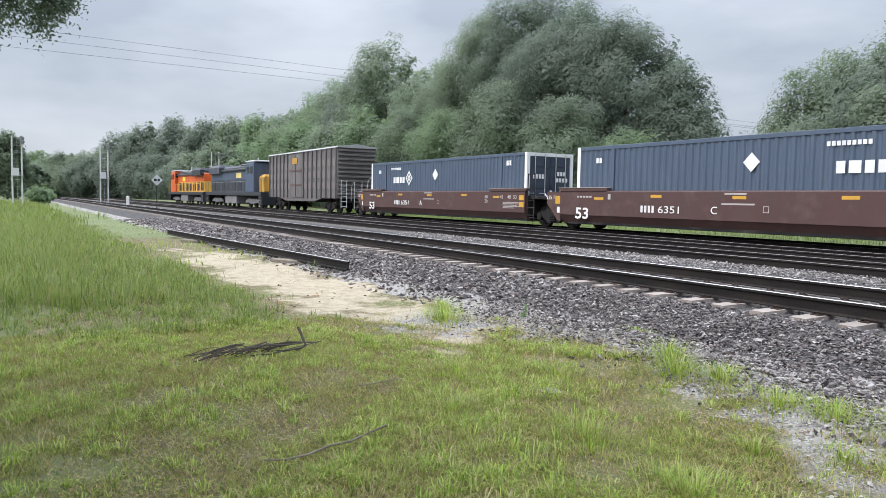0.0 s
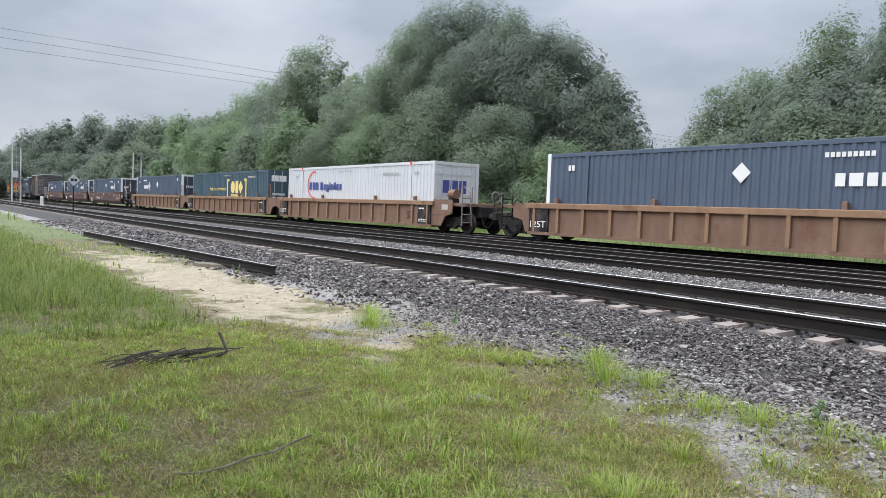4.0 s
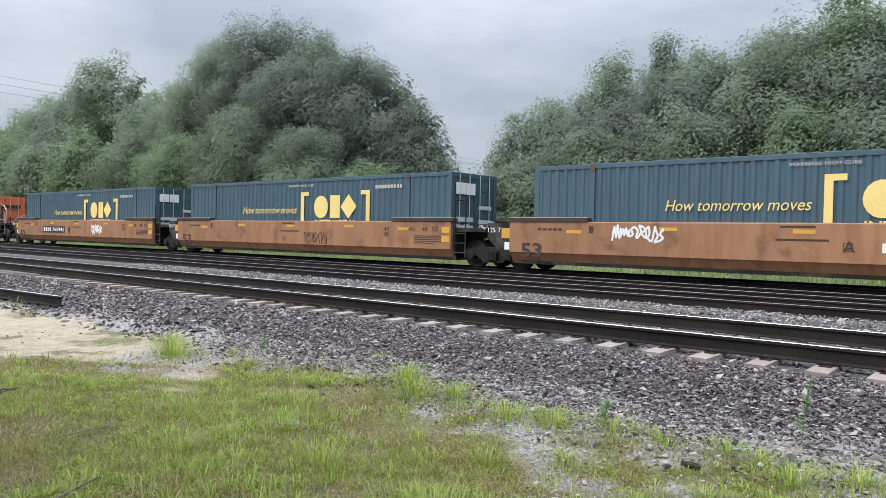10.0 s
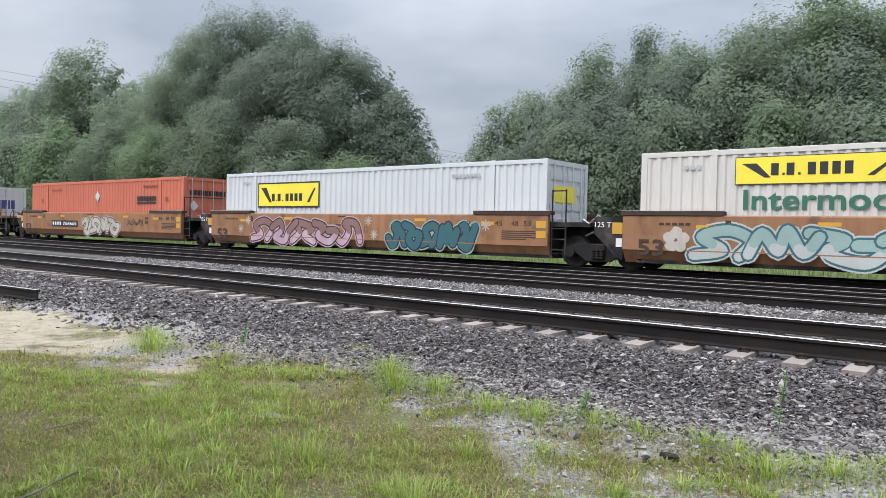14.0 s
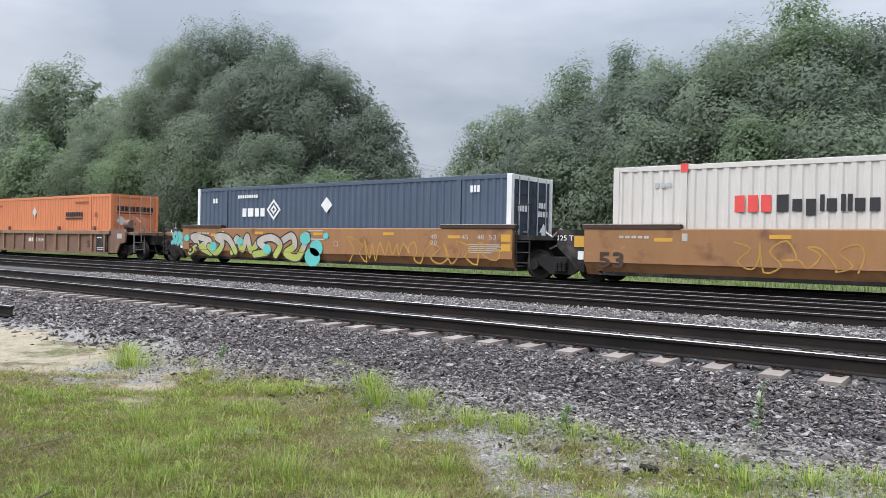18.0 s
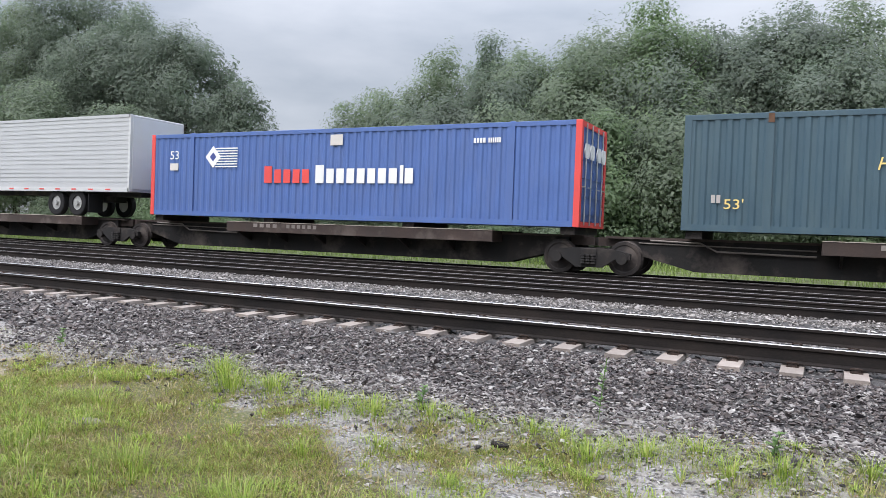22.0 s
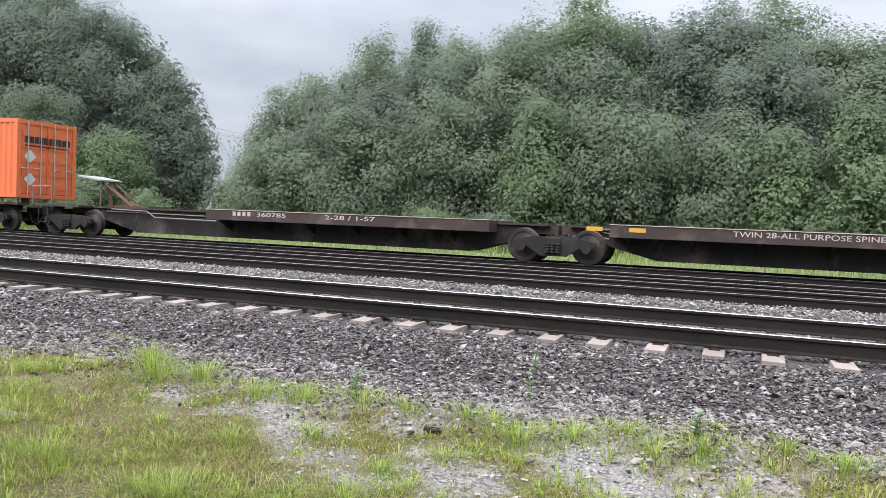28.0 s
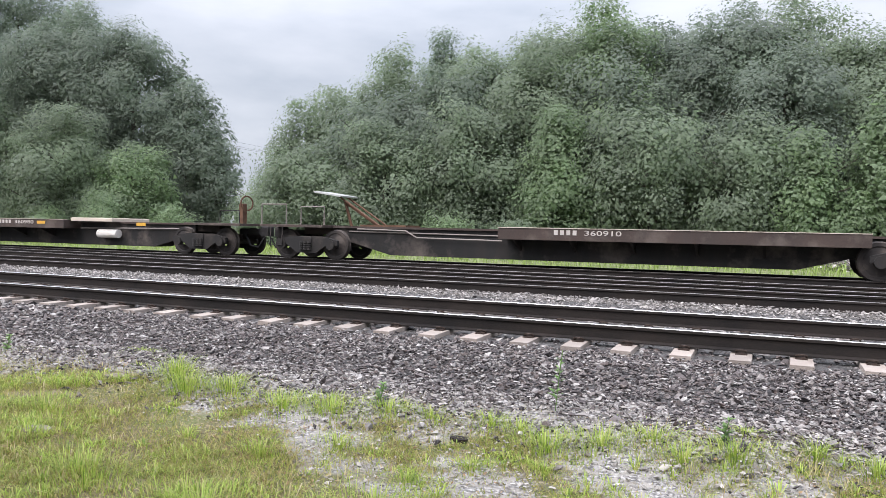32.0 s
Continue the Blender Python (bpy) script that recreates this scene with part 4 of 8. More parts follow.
stick([(-4.43, 1.22, 0.02), (-4.36, 1.35, 0.03), (-4.38, 1.5, 0.035), (-4.47, 1.68, 0.04), (-4.45, 1.82, 0.05), (-4.53, 1.98, 0.05), (-4.47, 2.1, 0.1)], 0.007, "thin brown fallen stick in grass", "wood_grey")
stick([(-5.9, 2.5, 0.02), (-5.85, 2.75, 0.05), (-5.95, 2.95, 0.03)], 0.005, "thin pale fallen stick on bare soil", "wood_grey")
stick([(-7.35, 2.45, 0.05), (-7.2, 2.5, 0.12), (-7.3, 2.45, 0.3)], 0.014, "dark forked twig standing out of grass")
bq = random.Random(77)
for bi in range(34):
    y0 = bq.uniform(1.35, 2.3)
    x0 = -7.45 + bq.uniform(-0.2, 0.2)
    stick([(x0, y0, 0.04), (x0 + bq.uniform(-0.1, 0.1), y0 + bq.uniform(0.1, 0.25), 0.03 + 0.1 * bq.random()), (x0 + bq.uniform(-0.15, 0.15), y0 + bq.uniform(0.3, 0.55), 0.05 + 0.08 * bq.random())], bq.uniform(0.003, 0.008), "dark dead twig in a brush pile")


# ---- trees ----
def unit(a):
    return a / np.linalg.norm(a, axis=1, keepdims=True)


def crown_mesh(seed, shape, rx, rz, leaf, cover):
    """Leaves on many small clumps, the clumps on boughs, the boughs over an uneven crown; coarser leaves inside and behind."""
    q = np.random.default_rng(seed)
    big = 0.2 * rx + 0.5
    area = 4 * math.pi * (rx * rx + 2 * rx * rz) / 3
    nb = int(np.clip(area / (big * big) * 0.52, 10, 110))
    i = np.arange(nb) + 0.5
    ph, az = np.arccos(1 - 2 * i / nb), math.pi * (1 + 5 ** 0.5) * i + q.uniform(0, 6.28)
    p = unit(np.stack([np.cos(az) * np.sin(ph), np.sin(az) * np.sin(ph), np.cos(ph)], -1) + q.normal(0, 0.16, (nb, 3)))
    lobes = unit(q.normal(0, 1, (9, 3)))
    rad = (0.8 + 0.22 * np.max(np.clip(p @ lobes.T, 0, 1) ** 6, axis=1)) * q.uniform(0.86, 1.08, nb)
    b = p * rad[:, None]
    if shape == "cone":
        b[:, :2] *= 0.2 + 0.8 * np.clip((1 - b[:, 2:3]) / 1.5, 0, 1)
    elif shape == "oak":
        b[:, :2] *= 1.06 - 0.25 * np.clip(b[:, 2:3], 0, 1)
    b = b * np.array([rx, rx, rz])
    b -= p * big * 0.55
    br = big * q.uniform(0.65, 1.3, nb)
    # clumps on each bough, most of them up and out
    per = 8
    k = np.repeat(np.arange(nb), per)
    n = len(k)
    d = unit(q.normal(0, 1, (n, 3)) * np.array([1, 1, 0.8]) + p[k] * 0.75 + np.array([0, 0, 0.3]))
    out = np.where(q.random(n) < 0.2, q.uniform(0.85, 1.0, n), q.uniform(0.3, 0.75, n))
    c = b[k] + d * (br[k] * out)[:, None] * np.array([0.95, 0.95, 1.3])
    cr = br[k] * np.where(out > 0.84, q.uniform(0.2, 0.34, n), q.uniform(0.38, 0.75, n))
    cr = cr * np.clip(1.1 - 0.45 * d[:, 2], 0.6, 1.3)
    far = c[:, 1] > 0.3 * rx
    lf = np.where(far, leaf * 2.3, leaf)
    num = np.maximum((cover * cr * cr / (lf * lf)).astype(int), 6)
    j = np.repeat(np.arange(n), num)
    m = len(j)
    e = unit(q.normal(0, 1, (m, 3)) + 0.55 * d[j] + np.array([0, 0, 0.25]))
    at = c[j] + e * (cr[j] * q.uniform(0.72, 1.2, m))[:, None] * np.array([1.1, 1.1, 0.95])
    nm = unit(e * 0.45 + d[j] * 0.55 + q.normal(0, 0.18, (m, 3)) + np.array([0, -0.2, 0.4]))
    s = lf[j] * q.uniform(0.6, 1.4, m)
    # loose leaves between the clumps, and a coarse filling under the boughs
    m2, m3 = int(0.55 * m), int(area * 0.2 / (leaf * 2.6) ** 2)
    k2 = q.choice(n, m2, p=cr * cr * np.where(far, 0.15, 1) / (cr * cr * np.where(far, 0.15, 1)).sum())
    at2 = c[k2] + np.clip(q.normal(0, 0.26, (m2, 3)), -0.42, 0.42) * big - p[k[k2]] * 0.3 * big
    at3 = b[q.integers(0, nb, m3)] * q.uniform(0.72, 0.94, m3)[:, None] + q.normal(0, 0.32, (m3, 3)) * big
    nm2 = unit(d[k2] * 0.7 + q.normal(0, 0.3, (m2, 3)) + np.array([0, -0.2, 0.4]))
    nm3 = unit(q.normal(0, 1, (m3, 3)) + np.array([0, 0, 0.6]))
    at, nm = np.concatenate([at, at2, at3]), np.concatenate([nm, nm2, nm3])
    s = np.concatenate([s, np.where(far[k2], leaf * 2.2, leaf) * q.uniform(0.6, 1.4, m2), np.full(m3, leaf * 2.6)])
    u = unit(np.cross(nm, q.normal(0, 1, (len(s), 3))))
    w = np.cross(nm, u)
    s = s[:, None]
    v = np.stack([at - u * s - w * s * 0.4, at + u * s - w * s * 0.4, at + w * s * 0.75], 1)
    return v.reshape(-1, 3), np.arange(len(v) * 3).reshape(-1, 3)


def tree(x, y, top, rx, low, kind, leaf, seed, label, group="woods behind the line"):
    """A tapered trunk with limbs under a crown of leaf clumps. top, low: heights of the crown's ends."""
    q = random.Random(seed)
    z0 = float(ground_z(np.array(float(x)), np.array(float(y)))) - 0.1
    root = tagged(new("tree"), label, "tree", group)
    root.location = (x, y, z0)
    h, low = top - z0, low - z0
    m = Mesh()
    tr = 0.012 * h + 0.08
    lean = q.uniform(-0.3, 0.3)
    mid = low + 0.45 * (h - low)
    pts = [(0, 0, 0), (lean * 0.3, 0.05, low * 0.6), (lean, 0, mid), (lean * 1.2, 0.1, low + 0.85 * (h - low))]
    for (p, c), (a, b) in zip(zip(pts, pts[1:]), ((1.0, 0.8), (0.8, 0.5), (0.5, 0.15))):
        m.rod(p, c, tr * a, 8, tr * b)
    for i in range(9):
        t = q.uniform(0.2, 0.85)
        z = low + (h - low) * t * 0.8
        a = q.uniform(0, 6.28)
        ln = rx * q.uniform(0.5, 0.9)
        e = (lean + ln * math.cos(a), ln * math.sin(a), z + ln * q.uniform(0.25, 0.7))
        m.rod((lean * t, 0, z), e, tr * 0.35, 5, tr * 0.08)
    part("trunk", m, "bark", root)
    rz = (h - low) / 2
    near = y < 40 and -60 < x < 14
    v, f = crown_mesh(seed, {"pine": "cone", "bush": "round"}.get(kind, kind), rx * 0.95, rz * 1.02, (0.07 if kind != "bush" else 0.045) if near else 0.13 if x > -110 or kind == "bush" else 0.24, 0.85)
    c = new("crown", raw_mesh("crown", v, f, "leaf_" + leaf))
    c.parent = root
    c.location = (lean, 0, (h + low) / 2)
    return root


OAK, MIX, PINE = "broad dark green oak with a dense crown", "leafy green tree with a rounded crown", "tall green pine with a tapering crown"
# the big group whose edge ends at the gap of sky
for i, (x, y, top, rx, low, kind, leaf) in enumerate([
        (-45.5, 34, 17.2, 5.2, 3.5, "oak", "deep"), (-39.5, 33, 15.4, 4.6, 3.0, "oak", "deep"), (-50.5, 33, 16.9, 4.4, 4.0, "oak", "mid"), (-35.2, 34, 13.9, 3.9, 2.5, "oak", "deep"),
        (-31.6, 34.5, 10.6, 2.6, 1.2, "round", "deep"), (-29.6, 34, 7.2, 1.8, 0.8, "round", "deep"), (-56.0, 34, 14.2, 4.4, 3.0, "oak", "mid"), (-62.0, 35, 14.0, 5.0, 2.5, "round", "mid"),
        (-72.5, 35, 17.6, 5.8, 3.0, "oak", "mid"), (-79.5, 35, 17.0, 5.0, 3.0, "oak", "deep"), (-86.5, 36, 15.8, 5.0, 2.0, "round", "mid"), (-94.0, 37, 15.6, 5.0, 2.0, "oak", "mid"),
        (-41.0, 28.5, 9.2, 3.6, 1.0, "round", "mid"), (-48.0, 28.5, 9.0, 3.6, 0.8, "round", "light"), (-55.0, 29, 9.2, 3.8, 0.8, "round", "mid"), (-63.5, 29, 9.8, 4.0, 0.8, "round", "light"),
        (-35.0, 28.5, 7.6, 3.0, 0.6, "round", "mid"), (-31.0, 29.5, 6.0, 2.4, 0.4, "round", "light"), (-72.0, 29.5, 9.8, 4.4, 0.8, "round", "mid"), (-82.0, 30, 10.4, 4.8, 0.8, "round", "light"), (-92.0, 31, 11, 5, 0.8, "round", "light")]):
    tree(x, y, top, rx, low, kind, leaf, 200 + i, OAK if kind == "oak" else MIX)
# the woods past the gap
for i, (x, y, top, rx, low, kind, leaf) in enumerate([
        (-23.0, 34, 8.1, 2.2, 0.6, "round", "mid"), (-25.0, 35, 5.4, 1.5, 0.5, "round", "light"), (-20.3, 34, 8.9, 2.7, 0.8, "round", "mid"), (-17.3, 34.5, 10.5, 3.2, 1.2, "oak", "mid"), (-14.7, 34, 11.1, 2.4, 1.5, "pine", "pine"),
        (-12.8, 34.5, 11.0, 3.6, 1.5, "oak", "mid"), (-9.2, 34.5, 11.5, 3.7, 1.5, "oak", "mid"), (-6.6, 33, 11.7, 2.7, 1.5, "oak", "light"), (-4.4, 35.5, 11.2, 3.6, 1.5, "oak", "deep"), (-1.7, 35.5, 12.0, 3.6, 2.0, "oak", "deep"),
        (1.4, 35.5, 11.6, 3.6, 2.0, "oak", "mid"), (4.0, 34, 10.2, 3.4, 1.2, "oak", "mid"), (7.2, 34, 10.6, 3.6, 1.0, "oak", "mid"), (10.8, 34, 11.0, 3.8, 1.0, "oak", "deep"), (15.5, 34, 11, 4, 1, "oak", "mid"),
        (-7.4, 28.6, 6.4, 2.0, 0.2, "cone", "light"), (-15.4, 29.5, 6.2, 2.9, 0.2, "round", "mid"), (-19.4, 29.5, 5.2, 2.6, 0.2, "round", "mid"), (-11.6, 29.5, 6.8, 2.8, 0.2, "round", "mid"),
        (-4.0, 29.2, 6.6, 2.6, 0.2, "round", "mid"), (-0.9, 29.2, 6.0, 2.4, 0.1, "round", "mid"), (1.5, 27.8, 5.0, 1.6, 0.1, "cone", "light"),
        (3.4, 28.0, 6.3, 1.8, 0.1, "cone", "light"), (6.0, 28.6, 7.0, 2.6, 0.1, "round", "light"), (-22.6, 29.8, 3.8, 1.7, 0.1, "round", "mid"), (-13.5, 32, 9.0, 3.2, 0.6, "round", "deep"), (-5.4, 32, 8.8, 3.2, 0.6, "round", "deep"), (-17.4, 32, 8.0, 3.0, 0.6, "round", "deep"), (0.5, 32, 8.8, 3.2, 0.6, "round", "deep"), (-9.3, 32, 9.2, 3.0, 0.6, "round", "mid"), (4.4, 32, 8.6, 3.2, 0.4, "round", "mid"), (9.4, 30, 8.2, 3.2, 0.2, "round", "mid")]):
    tree(x, y, top * 1.02, rx, low, kind, leaf, 300 + i, PINE if kind == "pine" else ("slender young tree with light green leaves" if kind == "cone" else MIX))
# small bushes by the gap
for i, (x, y, top, rx, leaf) in enumerate([(-27.6, 29.0, 2.6, 1.3, "light"), (-26.0, 34.5, 4.4, 1.3, "light"), (-33.5, 26.5, 2.3, 1.4, "light"), (-29.6, 26.6, 2.9, 1.0, "light"), (-37.5, 26.8, 2.6, 1.6, "mid"), (-11.0, 26.6, 2.2, 1.2, "light"), (-8.5, 26.6, 2.0, 1.1, "mid")]):
    tree(x, y, top, rx, 0.1, "bush", leaf, 400 + i, "leafy bush at the edge of the woods", "bushes at the wood edge")
# woods along the far left of the line
for i, (x, y, top, rx, low, kind, leaf) in enumerate([
        (-104, 39, 16, 6, 1, "oak", "light"), (-116, 40, 16.5, 6, 1, "oak", "mid"), (-132, 40, 17, 6, 1, "round", "light"), (-150, 40, 17, 7, 1, "oak", "mid"), (-168, 38, 18.5, 7, 1, "oak", "deep"), (-185, 34, 19.5, 7, 1, "oak", "deep"), (-204, 29, 19, 7, 1, "oak", "deep"), (-226, 27, 18.5, 7, 1, "oak", "deep"),
        (-110, 31, 9, 4.5, 0.5, "round", "light"), (-126, 31, 10, 5, 0.5, "round", "mid"), (-146, 31, 10, 5, 0.5, "round", "mid"), (-250, 26, 17, 8, 1, "oak", "mid"), (-280, 24, 16, 8, 1, "oak", "mid"), (-265, 14, 15, 6, 1, "oak", "mid"), (-320, 8, 17, 9, 1, "oak", "light"), (-345, -4, 17, 9, 1, "oak", "light"), (-300, 18, 14, 8, 0.5, "round", "light"),
        (-100, 33, 7, 5, 0.0, "round", "mid"), (-107, 34, 8, 5.5, 0.0, "round", "deep"), (-114, 33, 7.5, 5.5, 0.0, "round", "deep"), (-121, 34, 8, 5.5, 0.0, "round", "deep"), (-130, 33, 9, 6, 0.0, "round", "deep"), (-139, 33, 9, 6, 0.0, "round", "deep"), (-150, 33, 10, 7, 0.0, "round", "deep"), (-162, 32, 10, 7, 0.0, "round", "deep"), (-175, 30, 10, 7, 0.0, "round", "deep"), (-190, 28, 11, 8, 0.0, "round", "deep"), (-206, 25, 11, 8, 0.0, "round", "deep"), (-228, 21, 12, 9, 0.0, "round", "deep"), (-250, 18, 12, 9, 0.0, "round", "mid"), (-275, 12, 12, 10, 0.0, "round", "mid"), (-300, 6, 12, 10, 0.0, "round", "mid"), (-325, 0, 13, 11, 0.0, "round", "mid"),
        (-180, -0.5, 15, 4.5, 1, "oak", "mid"), (-205, 4.5, 9, 4, 0.5, "round", "mid"), (-190, -9, 17, 6, 1, "oak", "mid"), (-150, -12, 15, 6, 1, "oak", "deep"), (-240, 0, 13, 7, 0.5, "round", "mid")]):
    tree(x, y, top, rx, low, kind, leaf, 500 + i, "distant green tree along the line", "distant woods")
for i, (x, y, rx, h) in enumerate([(-118, 3.2, 1.6, 2.3), (-128, 4.0, 1.8, 2.4)]):
    tree(x, y, h, rx, 0.0, "bush", "light", 600 + i, "low rounded green bush beside the line", "bushes beside the line")


def overhang():
    """The near oak whose leafy bough hangs into the view. Its wide crown, out of view, is added for shade."""
    root = tagged(new("overhanging_tree"), "dark leafy oak bough that hangs over the grass", "tree")
    root.location = (-7.5, -4.5, 0)
    q = random.Random(5)
    m = Mesh()
    m.rod((0, 0, -0.1), (0.1, 0.2, 2.6), 0.26, 10, 0.2)
    m.rod((0.1, 0.2, 2.6), (0.15, 2.4, 4.2), 0.19, 8, 0.1)
    m.rod((0.15, 2.4, 4.2), (0.1, 4.2, 3.75), 0.1, 6, 0.04)
    m.rod((0.1, 0.2, 2.6), (-1.6, -1.0, 5.5), 0.16, 8, 0.05)
    m.rod((0.1, 0.2, 2.6), (1.5, -1.4, 6.8), 0.18, 8, 0.05)
    m.rod((0.6, -0.4, 4.2), (4.0, -0.6, 6.4), 0.1, 7, 0.03)
    for i in range(16):
        e = (0.2 + q.uniform(-0.4, 0.4), 4.5 + q.uniform(-0.4, 0.4), 3.4 + q.uniform(-0.3, 0.4))
        m.rod((0.1, 4.1, 3.75), e, 0.018, 4, 0.005)
    part("trunk", m, "bark", root)
    v, f = [], []
    g = np.random.default_rng(8)
    hub = np.array([0.08, 4.42, 3.42]) + g.normal(0, 1, (34, 3)) * np.array([0.2, 0.22, 0.18])
    n = 15000
    c = hub[g.integers(0, 34, n)] + g.normal(0, 0.075, (n, 3)) * np.array([1, 1, 1.15])
    n2 = 5200
    c2 = np.array([-1.3, -0.8, 6.2]) + g.normal(0, 1, (n2, 3)) * np.array([1.4, 1.4, 0.9])
    c = np.concatenate([c, c2])
    n = len(c)
    u = g.normal(0, 1, (n, 3))
    u /= np.linalg.norm(u, axis=1, keepdims=True)
    w = np.cross(u, g.normal(0, 1, (n, 3)))
    w /= np.linalg.norm(w, axis=1, keepdims=True)
    s = g.uniform(0.011, 0.024, n)[:, None]
    s[15000:] *= 2.0
    v = np.stack([c - u * s, c + w * s * 0.45, c + u * s, c - w * s * 0.45], 1).reshape(-1, 3)
    cr = new("bough_leaves", raw_mesh("bough_leaves", v, np.arange(4 * n).reshape(-1, 4), "leaf_deep"))
    cr.parent = root
    # unseen crown, added to keep sun and sky light off the near grass
    v, f = crown_mesh(9, "oak", 4.6, 2.7, 0.13, 0.85)
    top = new("crown", raw_mesh("crown", v, f, "leaf_deep"))
    top.parent, top.location = root, (1.4, -1.2, 6.6)


overhang()


# ---- line-side signals, sign and wires ----
def signal_mast(x, y, top, label):
    root = tagged(new("railway_signal"), label, "signal", "signal masts by the tracks")
    root.location = (x, y, 0.2)
    h = top - 0.2
    for dy in (0.0, -1.0):
        part("mast", Mesh().rod((0, dy, -0.2), (0, dy, h - (0 if dy else -0.1)), 0.1, 8, 0.08), "sign_grey", root)
    part("platform", Mesh().box(-0.5, 0.5, -1.15, 0.2, h * 0.42, h * 0.42 + 0.06), "galv", root)
    rl = Mesh().rod((0, -0.5, 0.3), (0, -0.5, h * 0.95), 0.015, 4)
    for i in range(9):
        rl.rod((0, -0.96, 0.5 + i * h * 0.1), (0, -0.04, 0.5 + i * h * 0.1), 0.02, 4)
    part("ladder", rl, "galv", root)
    hd = Mesh()
    hd.prism([(0.3 * math.cos(k * 0.3927), h - 0.3 + 0.3 * math.sin(k * 0.3927)) for k in range(16)], 0.12, 0.2, "x")
    hd.box(0.1, 0.34, -0.14, 0.14, h - 0.9, h - 0.1, 0.02)
    part("signal_head", hd, "loco_grey", root)
    part("case", Mesh().box(-0.3, 0.3, -1.0, -0.3, h * 0.42 + 0.06, h * 0.42 + 0.9, 0.03), "sign_grey", root)


signal_mast(-116, 12.1, 8.7, "grey twin-post railway signal with a round head")
signal_mast(-103, 24.6, 7.5, "grey twin-post railway signal beyond the far track")
signal_mast(-101, 1.2, 8.2, "grey twin-post railway signal seen from behind")


def diamond_sign():
    root = tagged(new("track_sign"), "grey diamond sign on a dark post by tracks", "sign")
    root.location = (-76, 12.2, 0.2)
    part("post", Mesh().rod((0, 0, -0.2), (0, 0, 2.9), 0.05, 6), "black", root)
    m = Mesh()
    m.prism([(0, -0.55), (0.52, 0), (0, 0.55), (-0.52, 0)], -0.02, 0.02, "x")
    plate = part("plate", m, "sign_grey", root, at=(0.08, 0, 2.85))
    b = Mesh()
    b.box(0.021, 0.026, -0.26, -0.02, -0.12, 0.14)
    b.box(0.021, 0.026, 0.05, 0.27, -0.12, 0.14)
    part("marking", b, "mark_black", plate)


diamond_sign()
mk = tagged(part("marker_post", Mesh().box(-0.15, 0.15, -0.15, 0.15, -0.3, 1.15, 0.05), "mark_white"), "short white marker post beside the tracks", "marker post")
mk.location = (-98, 12.4, 0.25)


def wires():
    root = tagged(new("power_line"), "three thin dark wires across the sky", "power line", kind="structure")
    for a, b in (((-147.2, -5.9, 29.6), (-135.2, 59.9, 26.4)), ((-147.5, -5.9, 28.1), (-135.4, 60.0, 25.1)), ((-147.8, -6.0, 26.3), (-135.6, 60.0, 23.9))):
        a, b = Vector(a), Vector(b)
        d = b - a
        part("wire", Mesh().rod(a - d * 2.5, b + d * 1.5, 0.022, 5), "black", root)


wires()


# ---- the freight train ----
def lettering(text, size, parent, material, at, turn=(math.pi / 2, 0, 0), shear=0.0, name="lettering", bold=0.0, align="LEFT"):
    """A readable word or number as a thin mesh, with Blender's own font."""
    key = ("text", text, size, shear, bold, align)
    if key not in CACHE:
        cu = bpy.data.curves.new("lettering", "FONT")
        cu.body, cu.size, cu.extrude, cu.shear, cu.offset, cu.align_x = text, size, 0.004, shear, bold, align
        cu.resolution_u = 3
        ob = bpy.data.objects.new("lettering", cu)
        CACHE[key] = bpy.data.meshes.new_from_object(ob)
        CACHE[key].materials.clear()
        bpy.data.objects.remove(ob)
    return part(name, CACHE[key], material, parent, at=at, turn=turn)


def fit_text(text, x0, x1, z, h, parent, material, y, shear=0.0, bold=0.0):
    """A word set to a given width and cap height on a side that faces -y."""
    ob = lettering(text, h / 0.7, parent, material, (x0, y, z), shear=shear, bold=bold)
    xs_ = [v.co.x for v in ob.data.vertices]
    k = (x1 - x0) / (max(xs_) - min(xs_))
    ob.scale = (k, 1, 1)
    ob.location.x = x0 - min(xs_) * k
    return ob


def bars(m, x, z, w, h, n, y=0.0, t=0.006, gap=0.28):
    """A row of n plain bars, as of writing too small to read."""
    step = w / n
    for i in range(n):
        m.box(x + i * step, x + i * step + step * (1 - gap), y - t, y, z, z + h)
    return m


NEAR = -1.30


def blob(m, cx, cz, rx, rz, y, n=14, t=0.004, seed=0, wave=0.12):
    q = random.Random(seed)
    o = [(cx + rx * (1 + wave * q.uniform(-1, 1)) * math.cos(6.283 * k / n), cz + rz * (1 + wave * q.uniform(-1, 1)) * math.sin(6.283 * k / n)) for k in range(n)]
    m.prism(o, y - t, y)


def ring(m, cx, cz, rx, rz, y, w=0.03, n=16, t=0.005, a0=0.0, a1=6.283, seed=0, uneven=0.0):
    q = random.Random(seed)
    pts = [(a0 + (a1 - a0) * k / n) for k in range(n + 1)]
    k1 = [1 + uneven * q.uniform(-1, 1) for _ in pts]
    for i in range(n):
        a, b = pts[i], pts[i + 1]
        o = [(cx + rx * k1[i] * math.cos(a), cz + rz * k1[i] * math.sin(a)), (cx + rx * k1[i + 1] * math.cos(b), cz + rz * k1[i + 1] * math.sin(b)),
             (cx + (rx * k1[i + 1] - w) * math.cos(b), cz + (rz * k1[i + 1] - w) * math.sin(b)), (cx + (rx * k1[i] - w) * math.cos(a), cz + (rz * k1[i] - w) * math.sin(a))]
        m.prism(o, y - t, y)


